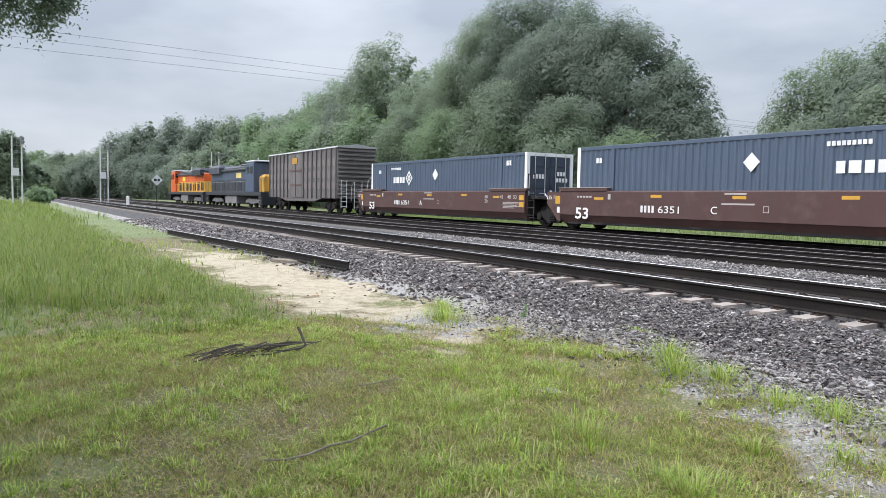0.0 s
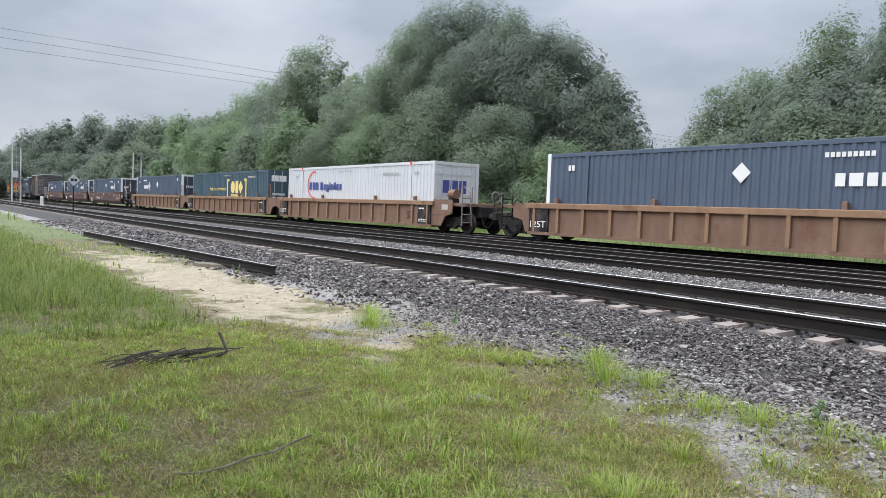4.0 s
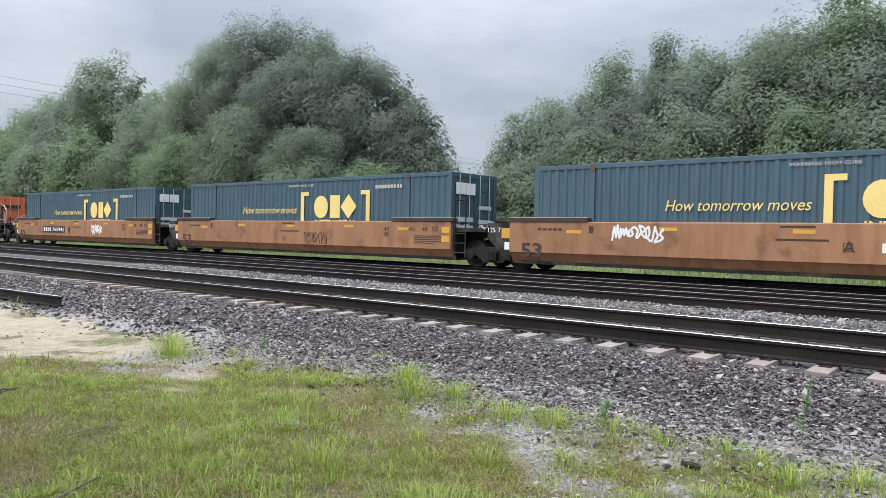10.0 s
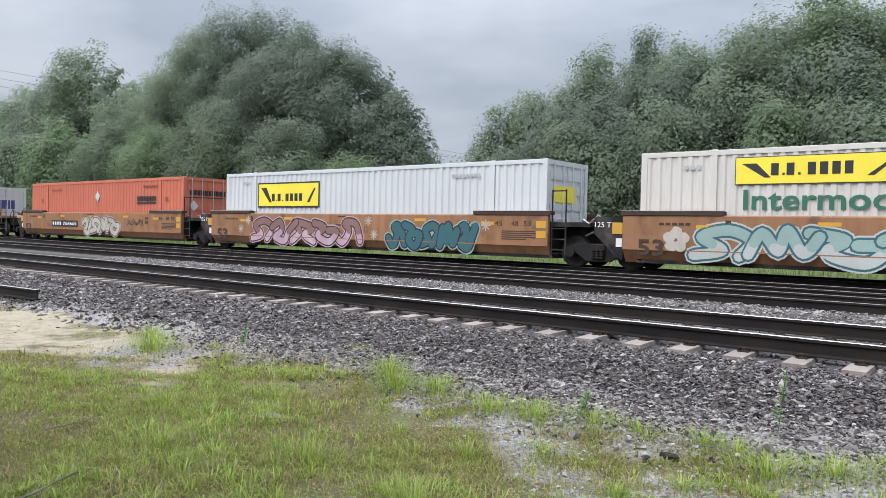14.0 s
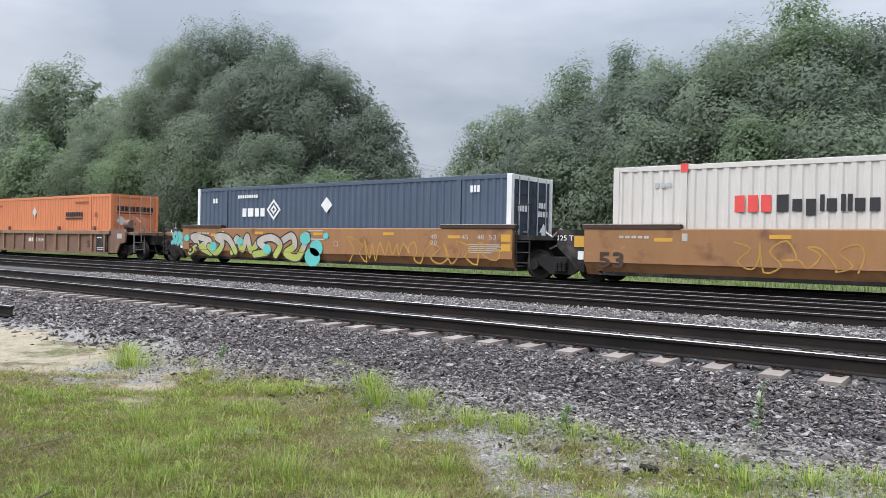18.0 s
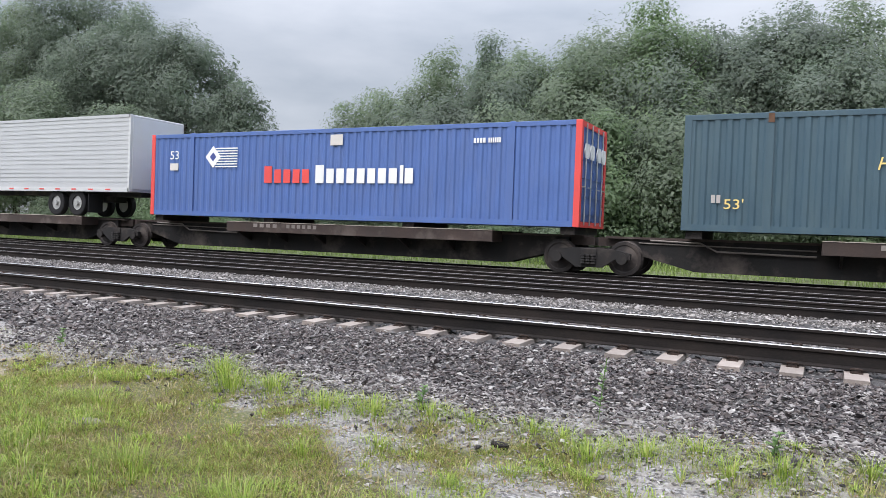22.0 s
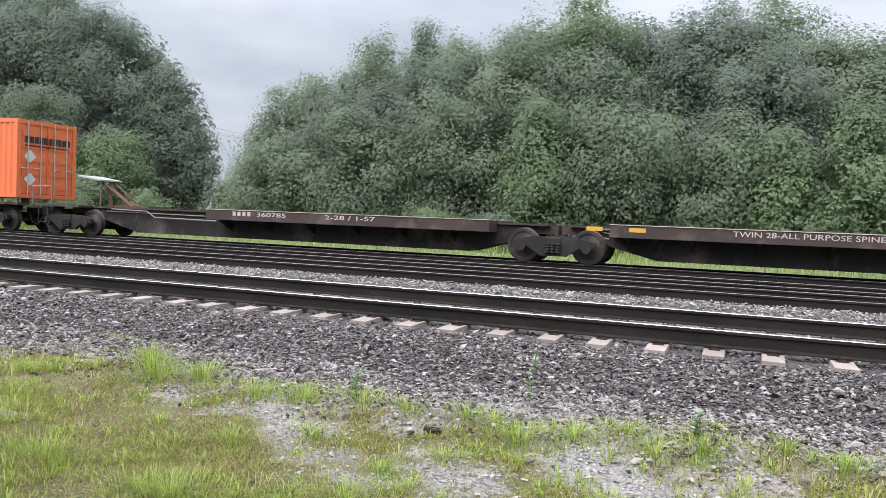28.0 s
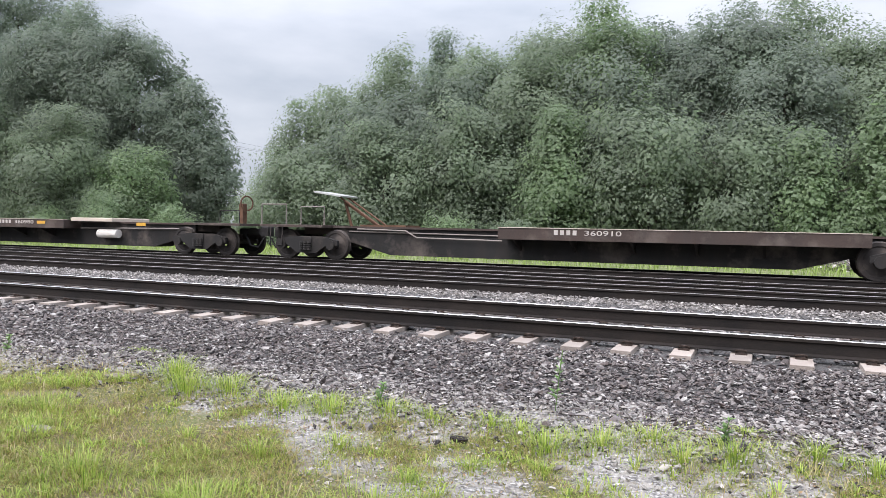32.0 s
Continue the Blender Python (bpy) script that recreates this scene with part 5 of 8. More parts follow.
def stroke(m, pts, w, y, t=0.001, low=None, split=0.0):
    """A thick bent line of flat pieces with round joints, each a hair prouder than the last; those under split go into low."""
    n = 0
    kept = [pts[0]]
    for p in pts[1:]:
        if math.hypot(p[0] - kept[-1][0], p[1] - kept[-1][1]) > 0.22 * w:
            kept.append(p)
    for p, c in zip(kept, kept[1:]):
        dx, dz = c[0] - p[0], c[1] - p[1]
        ln = math.hypot(dx, dz)
        nx, nz = -dz / ln * w / 2, dx / ln * w / 2
        (low if low and (p[1] + c[1]) / 2 < split else m).prism([(p[0] + nx, p[1] + nz), (p[0] - nx, p[1] - nz), (c[0] - nx, c[1] - nz), (c[0] + nx, c[1] + nz)], y - t - 0.00003 * n, y)
        n += 1
    for p in kept:
        (low if low and p[1] < split else m).prism([(p[0] + w * 0.5 * math.cos(a * 0.7854), p[1] + w * 0.5 * math.sin(a * 0.7854)) for a in range(8)], y - t - 0.00003 * n, y)
        n += 1


def curve_through(pts, steps=4):
    """A smooth line through the points."""
    out = []
    for i in range(len(pts) - 1):
        p0, p1, p2, p3 = pts[max(i - 1, 0)], pts[i], pts[i + 1], pts[min(i + 2, len(pts) - 1)]
        for k in range(steps):
            t = k / steps
            out.append(tuple(0.5 * (2 * b + (c - a) * t + (2 * a - 5 * b + 4 * c - d) * t * t + (3 * b - a - 3 * c + d) * t ** 3) for a, b, c, d in zip(p0, p1, p2, p3)))
    return out + [pts[-1]]


# fat abstract sprayed forms, in a unit box
FORMS = [[(0.0, 0.15), (0.2, 0.9), (0.42, 0.3), (0.6, 1.0), (0.78, 0.25), (1.05, 0.8)], [(0.0, 0.95), (0.45, 0.75), (0.2, 0.35), (0.7, 0.05), (1.0, 0.55), (0.62, 0.6)],
         [(0.0, 0.4), (0.3, 0.05), (0.55, 0.6), (0.3, 0.95), (0.75, 0.9), (1.05, 0.15)], [(0.05, 0.0), (0.4, 0.5), (0.1, 1.0), (0.9, 0.7), (0.55, 0.35), (1.0, 0.0)],
         [(0.0, 0.7), (0.35, 1.0), (0.5, 0.55), (0.25, 0.2), (0.65, 0.0), (0.8, 0.5), (1.1, 1.0)], [(0.0, 0.1), (0.5, 0.3), (0.15, 0.75), (0.6, 1.0), (0.95, 0.65), (0.75, 0.1)]]


def graffiti(parent, x0, x1, z0, z1, y, fill, line, seed, letters=5, backing=None, low=None, halo=None):
    """Sprayed piece: fat overlapping abstract forms in a fill, an edge and, where there is one, a pale rim and a second tone below."""
    q = random.Random(seed)
    h = z1 - z0
    w = 0.21 * h
    step = (x1 - x0) / letters
    if backing:
        b = Mesh()
        blob(b, (x0 + x1) / 2, (z0 + z1) / 2, (x1 - x0) / 2 * 1.02, h / 2, y + 0.0064, 34, 0.0012, seed, 0.13)
        part("graffiti_backing", b, backing, parent)
    order = list(range(len(FORMS)))
    q.shuffle(order)
    for i in range(letters):
        form = FORMS[order[i % len(order)]]
        lean = q.uniform(-0.08, 0.12) * h
        size = q.uniform(0.9, 1.0)
        a, b = x0 + step * i - 0.16 * step + w * 0.6, x0 + step * (i + 1) + 0.16 * step - w * 0.6
        lo, hi = z0 + w * 0.75 + (1 - size) * h * q.random(), z1 - w * 0.75
        pts = curve_through([(min(max(a + (b - a) * u + lean * (v - 0.5) + q.uniform(-0.03, 0.03) * h, x0), x1), lo + (hi - lo) * v * size) for u, v in form])
        lift = 0.004 * (i % 2)
        base = y + 0.006
        edge = Mesh()
        stroke(edge, pts, w * 1.42, base - 0.0025 - lift)
        form_part = part("graffiti_form", edge, line, parent)
        if halo:
            rim = Mesh()
            stroke(rim, pts, w * 1.75, base - 0.001 - lift * 0.1)
            part("graffiti_rim", rim, halo, form_part)
        f, g = Mesh(), Mesh()
        stroke(f, pts, w, base - 0.0055 - lift, low=g if low else None, split=z0 + 0.48 * h)
        part("graffiti_fill", f, fill, form_part)
        if g.v:
            part("graffiti_fill", g, low, form_part)


def scrawl(parent, x0, x1, z0, z1, y, line, seed, strokes=7, w=0.035):
    """A quick tangled tag in one thin sprayed line."""
    q = random.Random(seed)
    step, h = (x1 - x0) / strokes, z1 - z0
    pts = []
    for i in range(strokes):
        size, up = q.uniform(0.55, 1.0), q.random()
        flip = q.random() < 0.5
        for u, v in q.choice(FORMS):
            v = 1 - v if flip else v
            pts.append((x0 + step * (i + 0.1 + 0.95 * u + q.uniform(-0.12, 0.12)), z0 + h * ((1 - size) * up + size * v)))
    m = Mesh()
    stroke(m, [(min(max(a, x0), x1), min(max(b, z0), z1)) for a, b in curve_through(pts, 3)], w, y + 0.005)
    part("graffiti_scrawl", m, line, parent)


def snowflake(parent, x, z, r, y, mat):
    m = Mesh()
    for k in range(4):
        a = k * math.pi / 4
        stroke(m, [(x - r * math.cos(a), z - r * math.sin(a)), (x + r * math.cos(a), z + r * math.sin(a))], 0.045, y - 0.002 * k)
    part("graffiti_star", m, mat, parent, "sprayed pale star")


def wheelset_build(r):
    def build(m):
        for s in (-1, 1):
            y = s * 0.755
            prof = [(0.0, r * 0.3), (s * 0.06, r * 0.3), (s * 0.03, r * 0.75), (s * 0.05, r * 0.82), (s * 0.05, r), (-s * 0.06, r * 1.005), (-s * 0.09, r * 1.06), (-s * 0.09, r * 0.82), (-s * 0.03, r * 0.75)]
            n = 18
            k = len(prof)
            v = [(rr * math.cos(6.2832 * i / n), y + a, rr * math.sin(6.2832 * i / n)) for i in range(n) for a, rr in prof]
            f = [(i * k + j, ((i + 1) % n) * k + j, ((i + 1) % n) * k + (j + 1) % k, i * k + (j + 1) % k) for i in range(n) for j in range(k)]
            m.add(v, f)
        m.rod((0, -1.0, 0), (0, 1.0, 0), 0.085, 10)
    return build


def frame_build(m):
    y = 0.0
    m.prism([(-1.12, 0.44), (-1.12, 0.6), (-0.8, 0.68), (-0.5, 0.72), (0.5, 0.72), (0.8, 0.68), (1.12, 0.6), (1.12, 0.44), (0.72, 0.44), (0.5, 0.3), (0.36, 0.2), (-0.36, 0.2), (-0.5, 0.3), (-0.72, 0.44)], y - 0.07, y + 0.07)
    for s in (-1, 1):
        m.rod((s * 0.9, -0.13, 0.46), (s * 0.9, 0.05, 0.46), 0.15, 12)
    for k in (-0.14, 0.0, 0.14):
        for z in (0.3, 0.37, 0.44, 0.51):
            m.rod((k, -0.12, z), (k, -0.12, z + 0.045), 0.075, 8, 0.06)


def truck(car, x, r=0.46, name="truck", mat="under"):
    t = new(name)
    t.parent = car
    t.location = (x, 0, 0)
    fr = cached("side_frame", frame_build)
    for s in (-1, 1):
        part("side_frame", fr, mat, t, at=(0, s * 1.02, 0), turn=(0, 0, 0 if s < 0 else math.pi))
    part("bolster", cached("bolster", lambda m: m.box(-0.22, 0.22, -1.12, 1.12, 0.42, 0.72, 0.03)), "under", t)
    w = cached(("wheelset", r), wheelset_build(r))
    for s in (-1, 1):
        part("wheelset", w, "wheel", t, at=(s * 0.9, 0, r))
    return t


def coupler(car, x, d):
    m = Mesh()
    m.box(min(x, x + d * 1.1), max(x, x + d * 1.1), -0.09, 0.09, 0.72, 0.92, 0.02)
    m.box(min(x + d * 0.95, x + d * 1.25), max(x + d * 0.95, x + d * 1.25), -0.18, 0.16, 0.66, 1.0, 0.03)
    part("coupler", m, "under", car)
    h = Mesh()
    h.path([(x + d * 0.5, -0.4, 0.75), (x + d * 0.75, -0.42, 0.35), (x + d * 1.05, -0.4, 0.3), (x + d * 1.25, -0.36, 0.62)], 0.03, 5)
    part("air_hose", h, "rubber", car)


def end_rails(car, x, d, top=1.55, mat="under"):
    """Ladder, grab irons, brake wheel and step at a car's outer end."""
    top = round(top, 3)
    lad = part("ladder", cached(("stile", top), lambda m: m.path([(0, 0, 0.35), (0, 0, top + 0.95)], 0.03, 5)), mat, car, at=(x, -1.38, 0))
    part("stile", cached(("stile", top), None), mat, lad, at=(0, 0.53, 0))
    for z in (0.5, 0.85, 1.2, 1.55):
        part("rung", cached("rung", lambda m: m.rod((0, 0, 0), (0, 0.53, 0), 0.022, 5)), mat, lad, at=(0, 0, z))
    part("grab_iron", Mesh().path([(x, -1.38, top + 0.9), (x + d * 0.12, -1.38, top + 0.95), (x + d * 0.5, -1.36, top + 0.7), (x + d * 0.6, -1.36, 0.9)], 0.022, 5), mat, car)
    part("far_stanchion", Mesh().rod((x, 0.85, 0.5), (x, 0.85, top + 0.8), 0.03, 5), mat, car)
    b = Mesh()
    ring(b, 0.0, 0.0, 0.27, 0.27, 0.0, 0.04, 16, 0.04)
    b.rod((0, 0, -0.25), (0, 0, 0.25), 0.015, 4)
    b.rod((-0.25, 0, 0), (0.25, 0, 0), 0.015, 4)
    part("brake_wheel", b, mat, car, at=(x + d * 0.18, 0.35, top + 0.55), turn=(0, 0, 1.57))


WELL_TOP = 1.545


def well_end(car, L, first, last, mat, style):
    """Platforms above the trucks: a dark centre sill and a painted deck plate at each end."""
    for a, b in ((0.1 if not first else -0.9, 1.75), (L - 1.75, L - 0.1 if not last else L + 0.9)):
        part("end_sill", cached(("sill", round(b - a, 2)), lambda m, w=b - a: m.box(0, w, -0.55, 0.55, 0.75, 1.2, 0.03)), "under", car, at=(a, 0, 0))
        part("end_deck", cached(("deck", round(b - a, 2)), lambda m, w=b - a: m.box(0.1, w - 0.1, -1.25, 1.25, 1.2, 1.34, 0.02)), mat if (first and a < 0) or (last and a > 0 and b > L) else "under", car, at=(a, 0, 0))
    if last:
        part("end_block", cached(("endblock", L), lambda m: m.prism([(L - 1.44, 0.8), (L - 1.44, 1.48), (L - 0.1, 1.48), (L, 1.36), (L, 0.9), (L - 0.6, 0.82)], -1.46, -1.39)), mat, car)
        part("end_label", cached(("endlabel", L), lambda m: m.box(L - 0.75, L - 0.3, -1.466, -1.458, 1.02, 1.26)), "mark_dull", car)
        part("reservoir", cached(("reserv", L), lambda m: m.rod((L - 0.85, -0.9, 1.74), (L - 0.4, -0.9, 1.74), 0.21, 14)), mat, car, "stout air cylinder")
        part("reservoir_saddle", cached(("saddle", L), lambda m: m.box(L - 0.78, L - 0.48, -1.1, -0.7, 1.34, 1.55)), "under", car)
    if last and mat == "maroon":
        part("brake_post", cached(("brakepost_b", L), lambda m: m.box(L - 0.6, L - 0.36, -0.75, -0.6, 1.34, 2.62, 0.02)), mat, car, "upright hand-brake post")
        part("hand_pipe", cached(("handpipe_b", L), lambda m: m.path([(L - 0.45, -0.7, 2.55), (L + 0.1, -0.72, 2.55), (L + 0.8, -0.8, 2.2), (L + 0.82, -0.85, 1.3)], 0.03, 6)), "galv", car, "bent pale hand pipe")
    if first and mat == "maroon":
        part("brake_post", cached("brakepost", lambda m: m.box(1.1, 1.36, -0.75, -0.6, 1.34, 2.62, 0.02)), mat, car, "upright hand-brake post")
        part("hand_pipe", cached("handpipe", lambda m: m.path([(1.15, -0.7, 2.55), (0.75, -0.72, 2.55), (0.12, -0.8, 2.25), (0.06, -0.85, 1.68), (-0.25, -0.9, 1.3)], 0.03, 6)), "galv", car, "bent pale hand pipe")


def well_car(S, style, mat, first, last, lead=True, L=19.5, trail=True):
    """One platform of a well car. x from the leading truck's centre; the well between the trucks."""
    car = new("well_car")
    ribbed = style == "ribbed"
    x0, x1 = 0.95, L - (0.95 if last and style != "ribbed" else 1.45)
    for s in (-1, 1):
        if not ribbed:
            def smooth_side(m, s=s):
                o = 1.53
                pr = [(s * (o - 0.24), 0.25), (s * o, 0.62), (s * o, WELL_TOP - 0.03), (s * (o - 0.02), WELL_TOP), (s * (o - 0.14), WELL_TOP), (s * (o - 0.14), 0.65), (s * (o - 0.34), 0.25)]
                m.prism(pr, x0, x1, "x")
            part("side_sill", cached(("side_smooth", s, x1), smooth_side), mat, car)
            part("crease_strip", cached(("crease", s, x1), lambda m, s=s: m.box(x0 + 0.01, x1 - 0.01, min(s * 1.525, s * 1.542), max(s * 1.525, s * 1.542), 0.6, 0.63)), mat, car)
        else:
            def rib_side(m, s=s):
                o = 1.46
                m.prism([(s * o, 0.24), (s * o, 1.3), (s * (o - 0.06), 1.3), (s * (o - 0.06), 0.24)], x0, x1, "x")
            part("side_sheet", cached(("side_rib", s, L), rib_side), mat, car)
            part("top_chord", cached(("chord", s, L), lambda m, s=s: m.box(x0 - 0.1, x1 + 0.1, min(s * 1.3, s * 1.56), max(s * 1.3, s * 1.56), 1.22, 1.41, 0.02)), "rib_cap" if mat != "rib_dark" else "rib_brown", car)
            part("bottom_chord", cached(("chordb", s, L), lambda m, s=s: m.box(x0, x1, min(s * 1.3, s * 1.53), max(s * 1.3, s * 1.53), 0.22, 0.33)), mat, car)
            if s < 0:
                rib = cached("rib", lambda m: m.box(-0.06, 0.06, -1.55, -1.455, 0.33, 1.22))
                for k in range(14):
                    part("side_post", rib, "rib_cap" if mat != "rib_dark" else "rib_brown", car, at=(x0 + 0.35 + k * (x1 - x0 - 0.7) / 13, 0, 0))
    part("floor", cached(("floor", L), lambda m: m.box(1.3, L - 1.5, -1.35, 1.35, 0.24, 0.345)), "under", car)
    for key, shape in (("front", [(x0, 0.5), (x0 + 0.5, 0.27), (x0 + 0.5, 1.35), (x0, 1.35)]), ("back", [(x1, 0.5), (x1, 1.35), (x1 - 0.5, 1.35), (x1 - 0.5, 0.27)])):
        part("bulkhead", cached(("bulk", key, x1), lambda m, shape=shape: m.prism(shape, -1.35, 1.35)), "under" if not ribbed else mat, car)
    well_end(car, L, first, last, mat, style)
    # raised cover plates at both ends, with the dark platform sides
    if not ribbed:
        for a, b in ((x0 - 0.05, x0 + 2.75), (x1 - 2.75, x1 + 0.1)):
            for yy in (-1.56, 1.3):
                part("cover_plate", cached(("cover", round(b - a, 2)), lambda m, w=b - a: m.box(0, w, 0, 0.26, WELL_TOP, WELL_TOP + 0.11, 0.01)), "mark_brown" if mat != "maroon" else "maroon", car, at=(a, yy, 0))
            part("plate_edge", cached(("edge", round(b - a, 2)), lambda m, w=b - a: m.box(0, w, -1.57, -1.4, WELL_TOP + 0.112, WELL_TOP + 0.128)), "deck_edge", car, at=(a, 0, 0))
        part("end_panel", cached("endpanel", lambda m: m.prism([(0.05, 1.02), (0.05, 1.5), (0.94, 1.5), (0.94, 0.3), (0.72, 0.36), (0.5, 0.62)], -1.48, -1.40)), "black" if mat != "maroon" else mat, car, "end panel cut away over the wheels")
        fit_text("125 T", 0.08, 0.58, 1.2, 0.15, car, "mark_white", -1.486)
        part("reflector", cached("refl_end", lambda m: m.box(0.62, 0.93, -1.5, -1.48, 1.02, 1.34)), "mark_amber", car)
        part("end_mark", cached("refl_w", lambda m: m.box(0.74, 0.92, -1.5, -1.48, 0.66, 0.9)), "mark_white", car)
        fit_text("53", 1.95 if mat == "maroon" else 1.4, 2.7 if mat == "maroon" else 2.15, 0.47, 0.42, car, "mark_white" if mat == "maroon" else "mark_brown", -1.545, bold=0.012)
        y = -1.532
        for x, z in ((3.0, 1.2), (5.9, 1.3), (9.3, 1.28), (12.8, 1.3), (L - 3.9, 1.22)):
            part("reflector", cached("refl_strip", lambda m: m.box(0, 0.5, y - 0.006, y, 0, 0.1)), "mark_amber", car, at=(x, 0, z))
        for z in (1.14, 0.84):
            part("end_reflector", cached("refl_plate", lambda m: m.box(0, 0.34, y - 0.006, y, 0, 0.22)), "mark_amber", car, at=(x1 - 0.4, 0, z))
        dull = "mark_dull" if mat != "tan" else "mark_brown"
        for text, xa in (("40", L - 4.6), ("20", L - 4.6), ("45", L - 3.35), ("48", L - 2.75), ("53", x1 - 0.85)):
            fit_text(text, xa, xa + 0.26, 1.2 if text != "20" else 1.0, 0.15, car, dull, -1.535)
        note = cached(("note", L), lambda m: [m.box(L - 3.1, L - 3.1 + w, y - 0.003, y, 1.02 - 0.062 * k, 1.05 - 0.062 * k) for k, w in enumerate((1.2, 1.3, 1.1, 1.3, 0.9))])
        part("small_marking", note, dull, car)
        part("small_marking", cached("note_b", lambda m: [m.box(9.0, 9.8, y - 0.003, y, 1.42, 1.47), m.box(8.9, 10.1, y - 0.003, y, 1.1, 1.15)]), dull, car)
        part("inspection_mark", cached("note_c", lambda m: ring(m, 10.5, 0.98, 0.14, 0.14, y, 0.025, 4, 0.003, 0.785, 7.07)), dull, car)
        part("small_marking", cached("note_d", lambda m: [bars(m, 2.0, 1.28, 0.9, 0.07, 5, y), bars(m, 3.75, 1.22, 0.2, 0.2, 1, y)]), dull, car)
    else:
        for xa in (x0 + 0.08, x1 - 1.14):
            part("end_panel", cached("ribend", lambda m: m.box(0, 1.03, -1.53, -1.465, 0.335, 1.2)), "black", car, "black painted end panel", at=(xa, 0, 0))
        fit_text("125T", x0 + 0.16, x0 + 1.0, 0.5, 0.24, car, "mark_white", -1.536)
        fit_text("53", x1 - 2.15, x1 - 1.55, 0.55, 0.34, car, "mark_brown", -1.468, bold=0.01)
        part("small_marking", cached(("ribsm", L), lambda m: [bars(m, x1 - 1.05, 0.52, 0.7, 0.04, 4, -1.532), bars(m, x1 - 1.05, 0.44, 0.8, 0.04, 4, -1.532), bars(m, x1 - 1.05, 1.02, 0.5, 0.06, 2, -1.532)]), "mark_white", car)
        part("end_arch", cached("arch_a", lambda m: m.prism([(0.02, 0.85), (0.02, 1.38), (x0, 1.38), (x0, 0.3), (0.75, 0.3), (0.55, 0.75)], -1.45, -1.38)), mat, car)
        part("end_arch", cached(("arch_b", L), lambda m: m.prism([(L - 0.02, 0.85), (L - 0.5, 0.75), (L - 0.8, 0.3), (x1, 0.3), (x1, 1.38), (L - 0.02, 1.38)], -1.45, -1.38)), mat, car)
        part("container_guide", cached(("guide", L), lambda m: [m.box(x, x + 0.14, -1.5, -1.36, 1.41, 1.62, 0.02) for x in (x0 + 1.4, L / 2 - 3, L / 2 + 3, x1 - 1.6)]), mat, car)
    # ladder and hand holds at the trailing end
    tall = 1.5 if last else 2.3
    lx = L + 0.06 if last and not ribbed else L - 1.36
    ld = cached(("sideladder", lx, tall), lambda m: [m.rod((lx + a, -1.43, 0.35), (lx + a, -1.43, tall), 0.024, 5) for a in (0, 0.46)] + [m.rod((lx - 0.01, -1.43, z), (lx + 0.47, -1.43, z), 0.02, 5) for z in (0.5, 0.82, 1.14, tall - 0.04)])
    part("side_ladder", ld, "under" if not ribbed else "rib_cap", car)
    hs = Mesh()
    q = random.Random(int(S * 7) & 255)
    hs.path([(0.3, -1.2, 1.35), (0.1, -1.36, 1.55), (-0.2, -1.3, 1.3), (-0.45, -1.2, 1.42)], 0.025, 5)
    hs.path([(-0.5, -0.9, 0.95), (0.0, -1.1, 1.05 + 0.1 * q.random()), (0.5, -1.0, 0.95)], 0.03, 5)
    part("brake_hose", hs, "galv" if not ribbed else "under", car)
    if lead:
        truck(car, 0.0, 0.47)
    if trail and last:
        truck(car, L - 0.25 if mat == "maroon" else L - 0.6, 0.47)
    if first:
        coupler(car, -0.9, -1)
        end_rails(car, -0.75, -1, 1.2 if mat == "maroon" else 0.75, "galv" if mat == "maroon" else "under")
    if last:
        coupler(car, L + 0.3, 1)
        end_rails(car, L + 0.65, 1, 1.1, "galv" if mat == "maroon" else "mark_faded")
    CARS.append((car, S))
    return car


CARS = []


# ---- containers ----
CL, CW, CH = 16.15, 2.59, 2.896


def wave_side(length, height, period, depth, y_out, s):
    """A folded steel wall: flat crests and troughs, with sloped flanks."""
    def build(m):
        n = int(length / period)
        p = length / n
        pts = []
        for i in range(n):
            a = i * p
            pts += [(a, 0), (a + 0.34 * p, 0), (a + 0.5 * p, 1), (a + 0.84 * p, 1)]
        pts.append((length, 0))
        k = len(pts)
        v = [(x, y_out - s * depth * d, z) for z in (0.14, height - 0.12) for x, d in pts] + [(x, y_out - s * 0.05, z) for z in (0.14, height - 0.12) for x, d in pts]
        f = [(i, i + 1, k + i + 1, k + i) for i in range(k - 1)] + [(2 * k + i + 1, 2 * k + i, 3 * k + i, 3 * k + i + 1) for i in range(k - 1)]
        f += [(k + i, k + i + 1, 3 * k + i + 1, 3 * k + i) for i in range(k - 1)] + [(i + 1, i, 2 * k + i, 2 * k + i + 1) for i in range(k - 1)]
        m.add(v, f)
    return build


